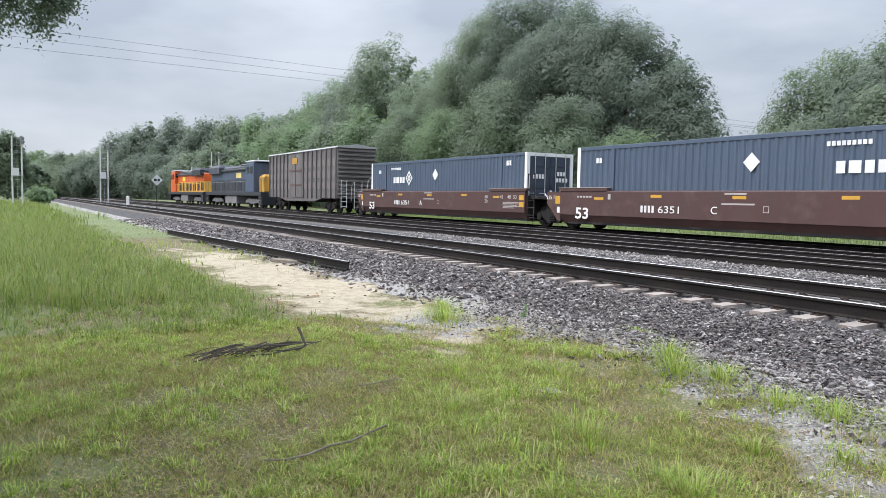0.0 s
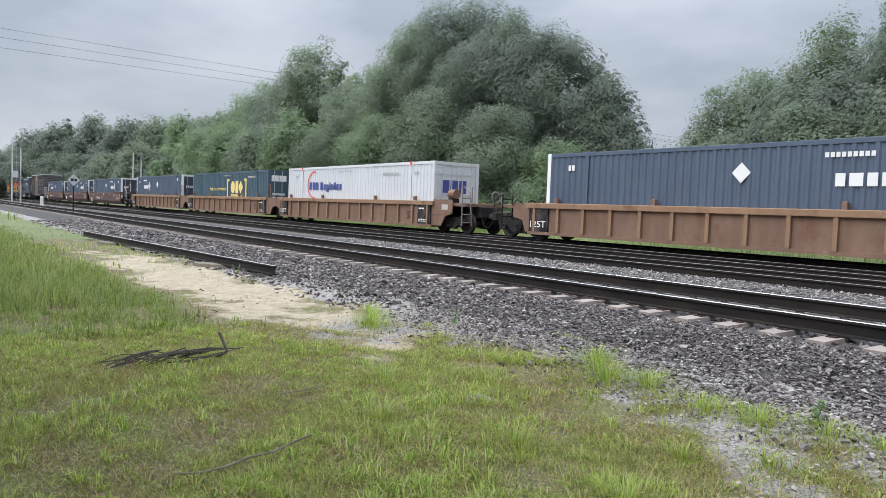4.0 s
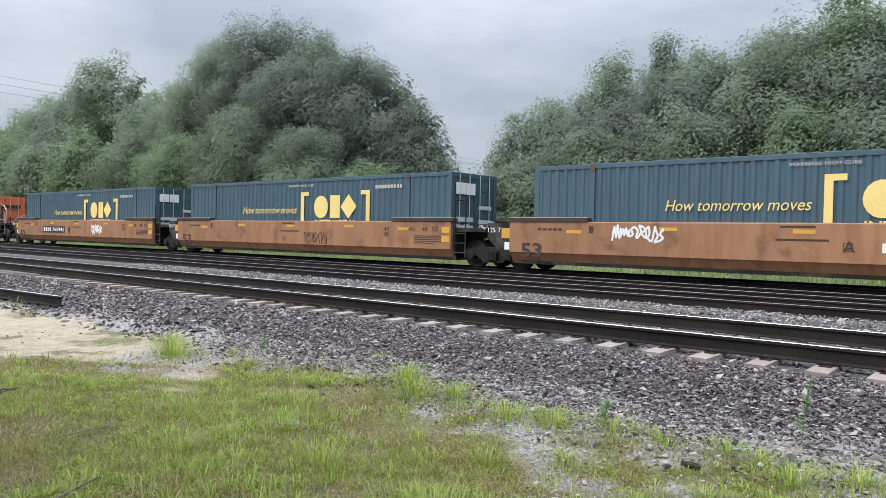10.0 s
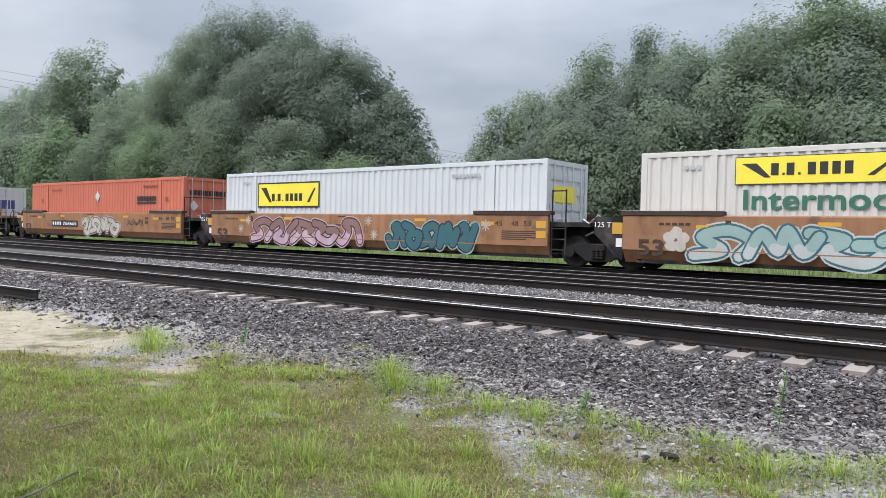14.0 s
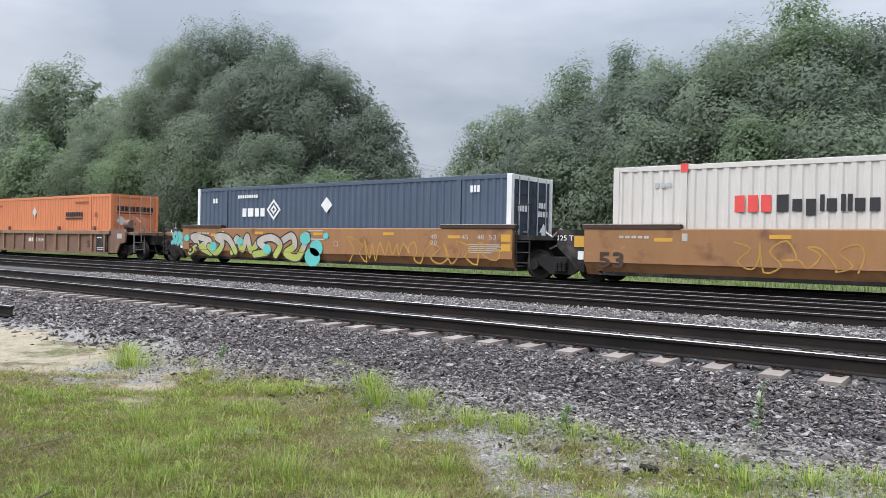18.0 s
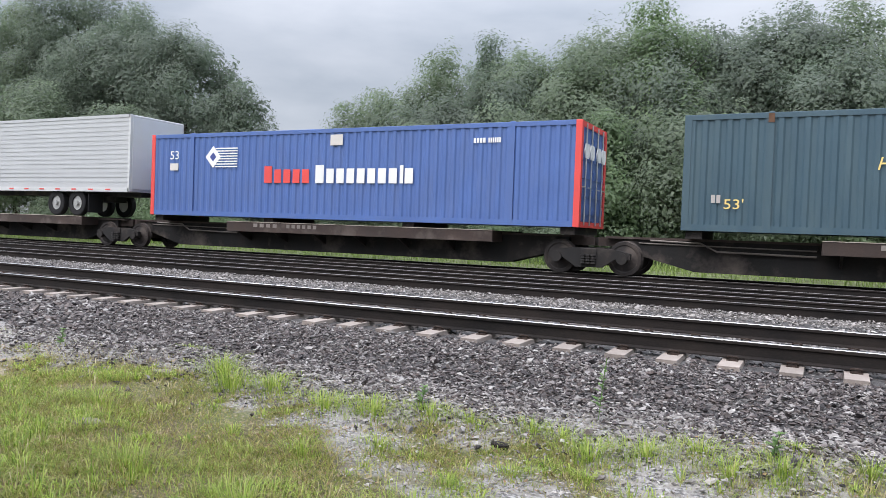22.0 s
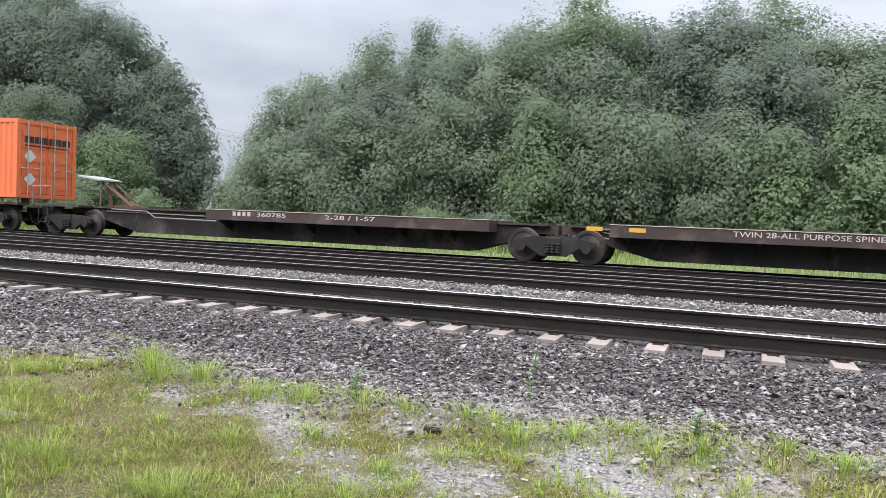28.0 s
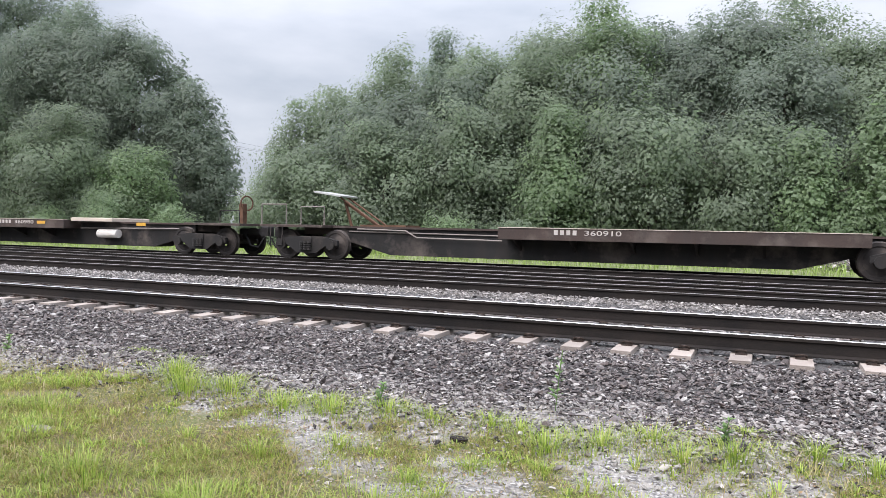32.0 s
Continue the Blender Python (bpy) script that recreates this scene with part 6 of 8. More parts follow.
def container(S, z, mat, label, post=None, L=CL, period=0.285, doors=True, name="container", bars_mat="galv", dark_doors=None, group="containers on the train", end_left=True):
    """A corrugated box; its doors face back along the train."""
    c = tagged(new(name), label, "container", group)
    post = post or mat
    for s in (-1, 1):
        y = s * CW / 2
        me = cached(("cside", s, L, period), wave_side(L - 0.3, CH, period, 0.032, y - s * 0.012, s))
        part("side_wall", me, mat, c, at=(0.15, 0, 0))
        part("top_rail", cached(("ctr", s, L), lambda m, s=s: m.box(0.1, L - 0.1, min(y, y - s * 0.09), max(y, y - s * 0.09), CH - 0.13, CH, 0.01)), mat, c)
        part("bottom_rail", cached(("cbr", s, L), lambda m, s=s: m.box(0.1, L - 0.1, min(y, y - s * 0.09), max(y, y - s * 0.09), 0.0, 0.16)), mat, c)
        for x in (0.0, L - 0.17):
            part("corner_post", cached(("cp", s), lambda m, s=s: m.box(0, 0.17, min(y + s * 0.004, y - s * 0.16), max(y + s * 0.004, y - s * 0.16), 0.0, CH + 0.004, 0.01)), post, c, at=(x, 0, 0))
        if L > 15:
            for x in (1.93, L - 2.07):
                part("stacking_post", cached(("sp", s), lambda m, s=s: m.box(0, 0.14, min(y + s * 0.003, y - s * 0.07), max(y + s * 0.003, y - s * 0.07), 0.02, CH + 0.02, 0.01)), mat, c, at=(x, 0, 0))
    def roof(m):
        n = 60
        v, f = [], []
        for i in range(n + 1):
            zz = CH - 0.03 - (0.015 if i % 2 else 0)
            v += [(0.1 + (L - 0.2) * i / n, -CW / 2 + 0.05, zz), (0.1 + (L - 0.2) * i / n, CW / 2 - 0.05, zz)]
        f = [(2 * i, 2 * i + 1, 2 * i + 3, 2 * i + 2) for i in range(n)]
        m.add(v, f)
    part("roof", cached(("croof", L), roof), mat, c)
    part("front_wall", cached("cfront", lambda m: m.box(0.03, 0.08, -CW / 2 + 0.1, CW / 2 - 0.1, 0.05, CH - 0.06)), mat, c)
    part("base", cached(("cbase", L), lambda m: m.box(0.1, L - 0.1, -CW / 2 + 0.09, CW / 2 - 0.09, 0.02, 0.16)), "under", c)
    for zz in (0.0, CH - 0.15):
        part("end_sill" if zz == 0 else "end_header", cached("csill", lambda m: m.box(-0.14, -0.01, -CW / 2 + 0.16, CW / 2 - 0.16, 0.0, 0.15)), post, c, at=(L, 0, zz))
    for s in (-1, 1):
        d = part("door", cached(("cdoor", s), lambda m, s=s: [m.box(-0.09, -0.04, min(s * 0.01, s * (CW / 2 - 0.17)), max(s * 0.01, s * (CW / 2 - 0.17)), 0.17, CH - 0.15)] + [m.box(-0.045, -0.015, min(s * 0.06, s * (CW / 2 - 0.22)), max(s * 0.06, s * (CW / 2 - 0.22)), zz, zz + 0.22) for zz in (0.35, 0.85, 1.35, 1.85, 2.3)]), dark_doors or mat, c, at=(L, 0, 0))
        for yy in (0.3, 0.85):
            part("lock_bar", cached(("lb", s, yy), lambda m, s=s, yy=yy: [m.rod((0.012, s * yy, 0.06), (0.012, s * yy, CH - 0.05), 0.022, 6), m.rod((0.02, s * yy, 1.1), (0.02, s * (yy + 0.3), 1.1), 0.018, 5)]), bars_mat, d)
    LOADS.append((c, S, z))
    return c


LOADS = []
WELL_Z, FLAT_Z = 0.356, 1.267
F = -CW / 2 - 0.006


def mark(c, name, build, mat, label=""):
    m = Mesh()
    build(m)
    return part(name, m, mat, c, label)


GLYPH = {"C": (1.0, 0, 1), "W": (1.25, 0, 1), "I": (0.45, 0, 1), "x": (0.85, 0, 0.72), "g": (0.85, -0.24, 0.72), "i": (0.4, 0, 0.95), "c": (0.9, 0, 0.8), ".": (0.35, 0, 0.2), " ": (0.45, 0, 0)}


def blocks(m, x, z, w, h, rhythm, y=F, slant=0.0, gap=0.3):
    """A maker's wordmark reduced to plain blocks, one a letter: wide, narrow, high, low."""
    unit_w = w / sum(GLYPH[ch][0] for ch in rhythm)
    for ch in rhythm:
        gw, lo, hi = GLYPH[ch]
        if hi:
            a, b = x, x + unit_w * (gw - gap * min(gw, 0.8))
            m.prism([(a + slant * h * lo, z + h * lo), (b + slant * h * lo, z + h * lo), (b + slant * h * hi, z + h * hi), (a + slant * h * hi, z + h * hi)], y - 0.004, y)
        x += unit_w * gw


def load_navy(S, z, mat="navy", logo=3.1, placard=8.05):
    c = container(S, z, mat, "navy blue corrugated container with white corner posts and white marks", post="mark_white", dark_doors="navy_dark")
    mark(c, "wordmark", lambda m: blocks(m, logo, 1.66, 1.5, 0.34, "CWCC", gap=0.34), "mark_white")
    e = logo + 1.95
    def dia(m):
        for r1 in (0.42, 0.2):
            for a in range(4):
                an, bn = a * 1.5708, (a + 1) * 1.5708
                k = r1 - 0.12
                m.prism([(e + r1 * math.cos(an), 1.93 + r1 * math.sin(an)), (e + r1 * math.cos(bn), 1.93 + r1 * math.sin(bn)), (e + k * math.cos(bn), 1.93 + k * math.sin(bn)), (e + k * math.cos(an), 1.93 + k * math.sin(an))], F - 0.004, F)
    mark(c, "emblem", dia, "mark_white")
    mark(c, "placard", lambda m: m.prism([(placard, 1.76), (placard + 0.3, 2.06), (placard, 2.36), (placard - 0.3, 2.06)], F - 0.008, F), "mark_white")
    mark(c, "small_marking", lambda m: [bars(m, logo - 0.3, 2.42, 1.3, 0.13, 9, F), bars(m, 1.1, 2.25, 0.35, 0.2, 2, F), bars(m, 14.6, 2.35, 0.4, 0.22, 3, F)], "mark_white")
    if z > 1:
        fit_text("TOP LIFT ONLY", 2.5, 3.8, 0.33, 0.12, c, "mark_white", F - 0.002)
        fit_text("TOP LIFT ONLY", 12.0, 13.4, 0.33, 0.12, c, "mark_white", F - 0.002)
    mark(c, "door_wordmark", lambda m: [m.box(CL - 0.012, CL - 0.004, -0.95 + 0.16 * k, -0.84 + 0.16 * k, 1.75, 1.95) for k in range(4)], "mark_white")
    mark(c, "door_number", lambda m: [m.box(CL - 0.012, CL - 0.004, 0.35 + 0.17 * k, 0.47 + 0.17 * k, 1.62, 1.8) for k in range(4)], "mark_white")
    mark(c, "door_initials", lambda m: [m.box(CL - 0.012, CL - 0.004, 0.4 + 0.17 * k, 0.52 + 0.17 * k, 1.9, 2.08) for k in range(3)], "mark_white")
    mark(c, "door_placard", lambda m: m.prism([(0.75, 0.9), (1.0, 1.15), (0.75, 1.4), (0.5, 1.15)], CL - 0.012, CL - 0.002, "x"), "mark_white")
    return c


def load_white(S, z):
    c = container(S, z, "white", "white corrugated container with a red arc and blue marks", bars_mat="sign_grey")
    mark(c, "arc", lambda m: ring(m, 3.75, 1.85, 0.98, 0.82, F, 0.09, 18, 0.004, 1.5, 4.75), "mark_red")
    mark(c, "wordmark", lambda m: [blocks(m, 3.05, 1.56, 1.3, 0.44, "CCC")], "mark_blue")
    mark(c, "wordmark", lambda m: [blocks(m, 4.5, 1.56, 2.75, 0.44, "Cxgixiixx")], "mark_blue")
    mark(c, "door_wordmark", lambda m: [m.box(CL - 0.012, CL - 0.004, yy, yy + 0.42, 1.45, 2.05) for yy in (-0.85, -0.35, 0.15)], "mark_blue")
    mark(c, "small_marking", lambda m: [bars(m, 11.6, 2.3, 1.5, 0.13, 9, F), bars(m, 14.5, 2.3, 0.4, 0.13, 3, F), bars(m, 1.1, 2.3, 0.4, 0.13, 3, F)], "mark_grey")
    fit_text("WARNING HIGH CUBE", 6.6, 8.2, 2.55, 0.09, c, "mark_grey", F - 0.002)
    for x in (1.93, CL - 2.07):
        mark(c, "corner_mark", lambda m: m.box(x, x + 0.16, F - 0.008, F, CH - 0.16, CH + 0.03), "mark_red")
    return c


def load_orange(S, z, mat="orange", logo=2.2, L=CL):
    c = container(S, z, mat, "orange corrugated container with black block marks", dark_doors=mat)
    mark(c, "wordmark", lambda m: blocks(m, logo, 1.78, 1.78, 0.24, "CCCCCICCC", slant=0.0), "mark_black")
    mark(c, "underline", lambda m: m.box(logo - 0.05, logo + 1.72, F - 0.004, F, 1.64, 1.72), "mark_black")
    mark(c, "door_wordmark", lambda m: [m.box(CL - 0.012, CL - 0.002, -0.95 + k * 0.2, -0.95 + k * 0.2 + 0.15, 2.05, 2.3) for k in range(10)] + [m.box(CL - 0.012, CL - 0.002, -0.98, 0.95, 1.93, 1.98)], "mark_black")
    mark(c, "placard", lambda m: m.prism([(8.0, 1.78), (8.26, 2.06), (8.0, 2.34), (7.74, 2.06)], F - 0.008, F), "sign_grey")
    for zz in (1.3, 0.45):
        mark(c, "door_placard", lambda m: m.prism([(-0.75, zz), (-0.5, zz + 0.25), (-0.75, zz + 0.5), (-1.0, zz + 0.25)], CL - 0.01, CL + 0.004, "x"), "sign_grey")
    mark(c, "small_marking", lambda m: [bars(m, 2.6, 2.4, 1.3, 0.11, 9, F), bars(m, 12.6, 2.45, 1.4, 0.11, 9, F), bars(m, 1.3, 1.75, 0.3, 0.22, 2, F), bars(m, 14.6, 1.75, 0.3, 0.22, 2, F)], "mark_dim")
    return c


def load_teal(S, z, full=False):
    c = container(S, z, "teal", "blue-green corrugated container with gold bracket emblem and slogan", dark_doors="teal")
    for x, d in ((8.3, 1), (12.12, -1)):
        def br(m):
            m.prism([(x - d * 0.09, 0.85), (x + d * 0.4, 0.85), (x + d * 0.4, 1.0), (x + d * 0.11, 1.0), (x + d * 0.11, 2.2), (x + d * 0.4, 2.2), (x + d * 0.4, 2.36), (x - d * 0.09, 2.36)], F - 0.004, F)
        mark(c, "bracket", br, "mark_gold")
    def em(m):
        blob(m, 9.45, 1.75, 0.42, 0.45, F, 18, 0.005, 1, 0.0)
        m.box(10.0, 10.56, F - 0.005, F, 1.3, 2.2)
        m.prism([(11.05, 1.28), (11.5, 1.75), (11.05, 2.22), (10.6, 1.75)], F - 0.005, F)
    mark(c, "emblem", em, "mark_gold")
    fit_text("INTERMODAL", 9.08, 11.5, 1.02, 0.22, c, "mark_gold", F - 0.002, bold=0.006)
    fit_text("How tomorrow moves", 4.25, 7.95, 1.5, 0.3, c, "mark_gold", F - 0.002, shear=0.25)
    fit_text("53'", 14.7, 15.2, 0.56, 0.24, c, "mark_gold", F - 0.002)
    if z > 1:
        fit_text("53'", 1.0, 1.45, 0.56, 0.24, c, "mark_gold", F - 0.002)
    for x in (8.85, 9.22, 11.2, 11.58):
        mark(c, "dot", lambda m: blob(m, x, 0.73, 0.14, 0.14, F, 12, 0.004, 1, 0.0), "mark_gold")
    fit_text("WARNING HIGH CUBE", 7.4, 9.0, 2.58, 0.09, c, "mark_dull", F - 0.002)
    mark(c, "small_marking", lambda m: [bars(m, 12.5, 2.4, 1.4, 0.13, 9, F), bars(m, 0.7, 0.7, 0.25, 0.2, 2, F), bars(m, 13.0, 0.6, 0.3, 0.2, 2, F)], "mark_dull")
    for x in (1.93, CL - 2.07):
        mark(c, "corner_mark", lambda m: m.box(x, x + 0.14, F - 0.008, F, CH - 0.24, CH - 0.02), "rust")
    for a, b in ((-1.05, -0.55), (-0.5, 0.0)):
        mark(c, "door_label", lambda m: m.box(CL - 0.01, CL + 0.03, a, b, 2.15, 2.55), "mark_yellow" if full else "mark_white")
    for a, b, zz, hh in ((-1.0, -0.1, 1.2, 0.16), (-1.0, -0.1, 0.92, 0.16), (0.25, 0.95, 1.65, 0.14), (0.25, 0.95, 1.15, 0.14), (0.25, 0.95, 0.9, 0.14)):
        mark(c, "door_note", lambda m: m.box(CL - 0.01, CL + 0.03, a, b, zz, zz + hh), "sign_grey")
    return c


def load_blue53(S, z):
    c = container(S, z, "pacblue", "blue corrugated container with red end posts and white lettering blocks", post="mark_red", dark_doors="pacblue")
    mark(c, "wordmark", lambda m: [blocks(m, 5.3, 1.16, 1.95, 0.56, "Ccccc")], "mark_red")
    mark(c, "wordmark", lambda m: [blocks(m, 7.4, 1.16, 3.7, 0.58, "Ccccccccic")], "mark_white")
    mark(c, "emblem", lambda m: m.prism([(2.65, 2.06), (3.0, 1.68), (3.35, 2.06), (3.0, 2.44)], F - 0.006, F), "mark_white")
    mark(c, "emblem_lines", lambda m: [m.box(3.1, 4.1, F - 0.004, F, 1.7 + 0.09 * k, 1.74 + 0.09 * k) for k in range(8)], "mark_white")
    mark(c, "emblem_core", lambda m: m.prism([(2.85, 2.06), (3.0, 1.9), (3.15, 2.06), (3.0, 2.22)], F - 0.01, F - 0.006), "mark_blue")
    mark(c, "panel", lambda m: m.box(7.95, 8.42, F - 0.006, F, 2.36, 2.7), "white_warm")
    mark(c, "panel", lambda m: m.box(0.95, 1.35, F - 0.006, F, 1.6, 1.85), "white_warm")
    fit_text("53", 0.95, 1.36, 2.0, 0.3, c, "mark_white", F - 0.002)
    mark(c, "small_marking", lambda m: [bars(m, 12.96, 2.33, 0.4, 0.14, 4, F), bars(m, 13.42, 2.33, 0.4, 0.14, 6, F)], "mark_white")
    for yy in (-1.0, -0.5, 0.2, 0.7):
        mark(c, "door_label", lambda m: m.prism([(yy, 2.1), (yy + 0.1, 1.9), (yy + 0.38, 1.9), (yy + 0.45, 2.1), (yy + 0.38, 2.3), (yy + 0.1, 2.3)], CL - 0.01, CL + 0.03, "x"), "mark_white")
    return c


def load_banner(S, z, mat, big):
    c = container(S, z, mat, "white corrugated container with a yellow banner", bars_mat="sign_grey")
    x0, x1, z0, z1 = (2.55, 6.15, 2.0, 2.66) if big else (2.28, 5.95, 1.5, 2.4)
    edge = 0.02 if big else 0.06
    mark(c, "banner", lambda m: m.box(x0, x1, F - 0.006, F, z0, z1), "mark_lemon")
    mark(c, "banner_frame", lambda m: [m.box(x0 - edge, x1 + edge, F - 0.005, F, z0 - edge, z1 + edge)], "mark_black")
    mark(c, "wordmark", lambda m: blocks(m, x0 + 0.85, z0 + 0.2, (x1 - x0) - 1.7, 0.3, "C.C. CCCC", F - 0.008, gap=0.42), "mark_black")
    mark(c, "emblem", lambda m: [m.prism([(x0 + 0.15, z1 - 0.15), (x0 + 0.5, z1 - 0.15), (x0 + 0.85, z0 + 0.15), (x0 + 0.7, z0 + 0.15)], F - 0.012, F - 0.008), m.prism([(x1 - 0.5, z0 + 0.15), (x1 - 0.15, z1 - 0.2), (x1 - 0.25, z1 - 0.2), (x1 - 0.65, z0 + 0.15)], F - 0.012, F - 0.008)], "mark_black")
    mark(c, "door_banner", lambda m: m.box(CL - 0.01, CL + 0.004, -0.9, 0.5, 1.6, 2.1), "mark_lemon")
    if big:
        fit_text("Intermodal", 2.75, 6.6, 1.36, 0.5, c, "mark_green", F - 0.002, bold=0.012)
    mark(c, "small_marking", lambda m: [bars(m, 1.2, 2.4, 0.5, 0.12, 3, F), bars(m, 12.5, 2.4, 1.2, 0.12, 8, F)], "mark_grey")
    return c


def load_red_black(S, z):
    c = container(S, z, "white_warm", "off-white corrugated container with red and black block marks", bars_mat="mark_red")
    mark(c, "wordmark", lambda m: blocks(m, 3.3, 1.62, 0.95, 0.42, "CCC"), "mark_red")
    mark(c, "wordmark", lambda m: blocks(m, 4.3, 1.62, 2.3, 0.42, "Cxgixiixx"), "mark_black")
    mark(c, "small_marking", lambda m: [bars(m, 1.2, 2.3, 0.5, 0.13, 3, F), bars(m, 12.0, 2.3, 1.4, 0.13, 8, F)], "mark_grey")
    fit_text("WARNING HIGH CUBE", 6.6, 8.2, 2.55, 0.09, c, "mark_grey", F - 0.002)
    for x in (1.9, CL - 2.1):
        mark(c, "corner_mark", lambda m: m.box(x, x + 0.2, F - 0.008, F, CH - 0.2, CH + 0.03), "mark_red")
    return c


def load_blue45(S, z):
    L = 13.72
    c = container(S, z, "cyanblue", "bright blue corrugated container with white numerals and panel", L=L)
    fit_text("45", 0.22, 0.78, 1.64, 0.48, c, "mark_white", F - 0.002, bold=0.015)
    mark(c, "panel", lambda m: m.box(1.52, 1.98, F - 0.006, F, 0.9, 2.6), "mark_white")
    mark(c, "panel_marking", lambda m: [m.box(1.58, 1.7, F - 0.01, F - 0.006, 1.0 + 0.3 * k, 1.18 + 0.3 * k) for k in range(5)] + [m.box(1.78, 1.92, F - 0.01, F - 0.006, 1.1 + 0.36 * k, 1.26 + 0.36 * k) for k in range(4)], "mark_grey")
    for x in (0.2, 0.7, 1.2):
        mark(c, "corner_mark", lambda m: m.box(x, x + 0.25, F - 0.008, F, CH - 0.13, CH - 0.03), "mark_white")
    mark(c, "small_marking", lambda m: [bars(m, 11.2, 2.35, 0.8, 0.12, 5, F), bars(m, 11.2, 2.1, 0.8, 0.12, 5, F), bars(m, 11.2, 1.85, 0.5, 0.12, 3, F)], "mark_dull")
    for yy in (-0.7, 0.25):
        mark(c, "door_label", lambda m: m.box(L - 0.01, L + 0.03, yy, yy + 0.65, 1.5, 1.72), "mark_dull")
    return c


def trailer(S, z, mat, ribbed, label, L=16.15, axle=11.88):
    """A road trailer on the spine car's hitch, wheels on the deck."""
    t = tagged(new("semi_trailer"), label, "trailer", "trailers on the train")
    b0, b1 = z + 0.98, z + 3.86
    m = Mesh()
    m.box(0, L, -1.29, 1.29, b0, b1, 0.03)
    part("body", m, mat, t)
    if ribbed:
        for k in range(14):
            part("side_rib", cached(("trib", round(b0, 2)), lambda m: m.box(0.12, L - 0.12, -1.302, -1.289, 0, 0.05)), "alu", t, at=(0, 0, b0 + 0.35 + k * 0.175))
    part("bottom_rail", Mesh().box(0.02, L - 0.02, -1.31, -1.2, b0 - 0.02, b0 + 0.14), "sign_grey", t)
    part("top_rail", Mesh().box(0.02, L - 0.02, -1.31, -1.2, b1 - 0.1, b1 + 0.01), "alu", t)
    part("reflector", bars(Mesh(), 0.3, b0 + 0.04, L - 0.6, 0.05, 16, -1.315, gap=0.72), "mark_red", t, "red and white reflector tape")
    part("corner_post", Mesh().box(L - 0.1, L + 0.01, -1.31, -1.15, b0, b1), "sign_grey", t)
    part("rear_door", Mesh().box(L, L + 0.03, -1.2, 1.2, b0 + 0.1, b1 - 0.1), "white", t)
    part("chassis", Mesh().box(0.6, L - 0.3, -0.5, 0.5, b0 - 0.16, b0), "black", t)
    for yy in (-0.75, 0.75):
        lg = Mesh()
        lg.box(2.5, 2.64, yy - 0.07, yy + 0.07, z + 0.28, b0)
        lg.rod((2.57, yy, z + 0.62), (4.0, yy, b0), 0.03, 5)
        part("landing_leg", lg, "galv" if ribbed else "under", t)
    if ribbed:
        part("landing_wheel", Mesh().rod((4.35, -0.95, z + 0.62), (4.35, -0.75, z + 0.62), 0.28, 16), "sign_grey", t)
    for x in (axle, axle + 1.25):
        w = new("wheel")
        w.parent = t
        w.location = (x, 0, z + 0.51)
        def tyre(m, s):
            if s:
                prof = [(s * 0.98, 0.28), (s * 0.97, 0.46), (s * 0.99, 0.5), (s * 1.2, 0.5), (s * 1.22, 0.46), (s * 1.21, 0.28)]
                n = 20
                kk = len(prof)
                v = [(rr * math.cos(6.2832 * i / n), a, rr * math.sin(6.2832 * i / n)) for i in range(n) for a, rr in prof]
                m.add(v, [(i * kk + j, ((i + 1) % n) * kk + j, ((i + 1) % n) * kk + (j + 1) % kk, i * kk + (j + 1) % kk) for i in range(n) for j in range(kk)])
        for s in (-1, 1):
            part("tyre", cached(("tyre", s), lambda m, s=s: tyre(m, s)), "rubber", w)
            part("rim", cached(("rim", s), lambda m, s=s: m.rod((0, s * 1.0, 0), (0, s * 1.17, 0), 0.285, 18).rod((0, s * 1.165, 0), (0, s * 1.25, 0), 0.1, 10)), "galv", w)
    part("axle_frame", Mesh().box(axle - 0.6, axle + 1.9, -0.6, 0.6, z + 0.6, b0 - 0.1), "black", t)
    part("kingpin_plate", Mesh().prism([(0.5, b0 - 0.16), (1.9, b0 - 0.16), (1.6, b0 - 0.3), (0.8, b0 - 0.3)], -0.45, 0.45), "black", t)
    part("mud_flap", Mesh().box(axle + 1.95, axle + 1.98, -1.25, -0.6, z + 0.15, b0 - 0.1), "rubber", t)
    LOADS.append((t, S, 0.0))
    return t


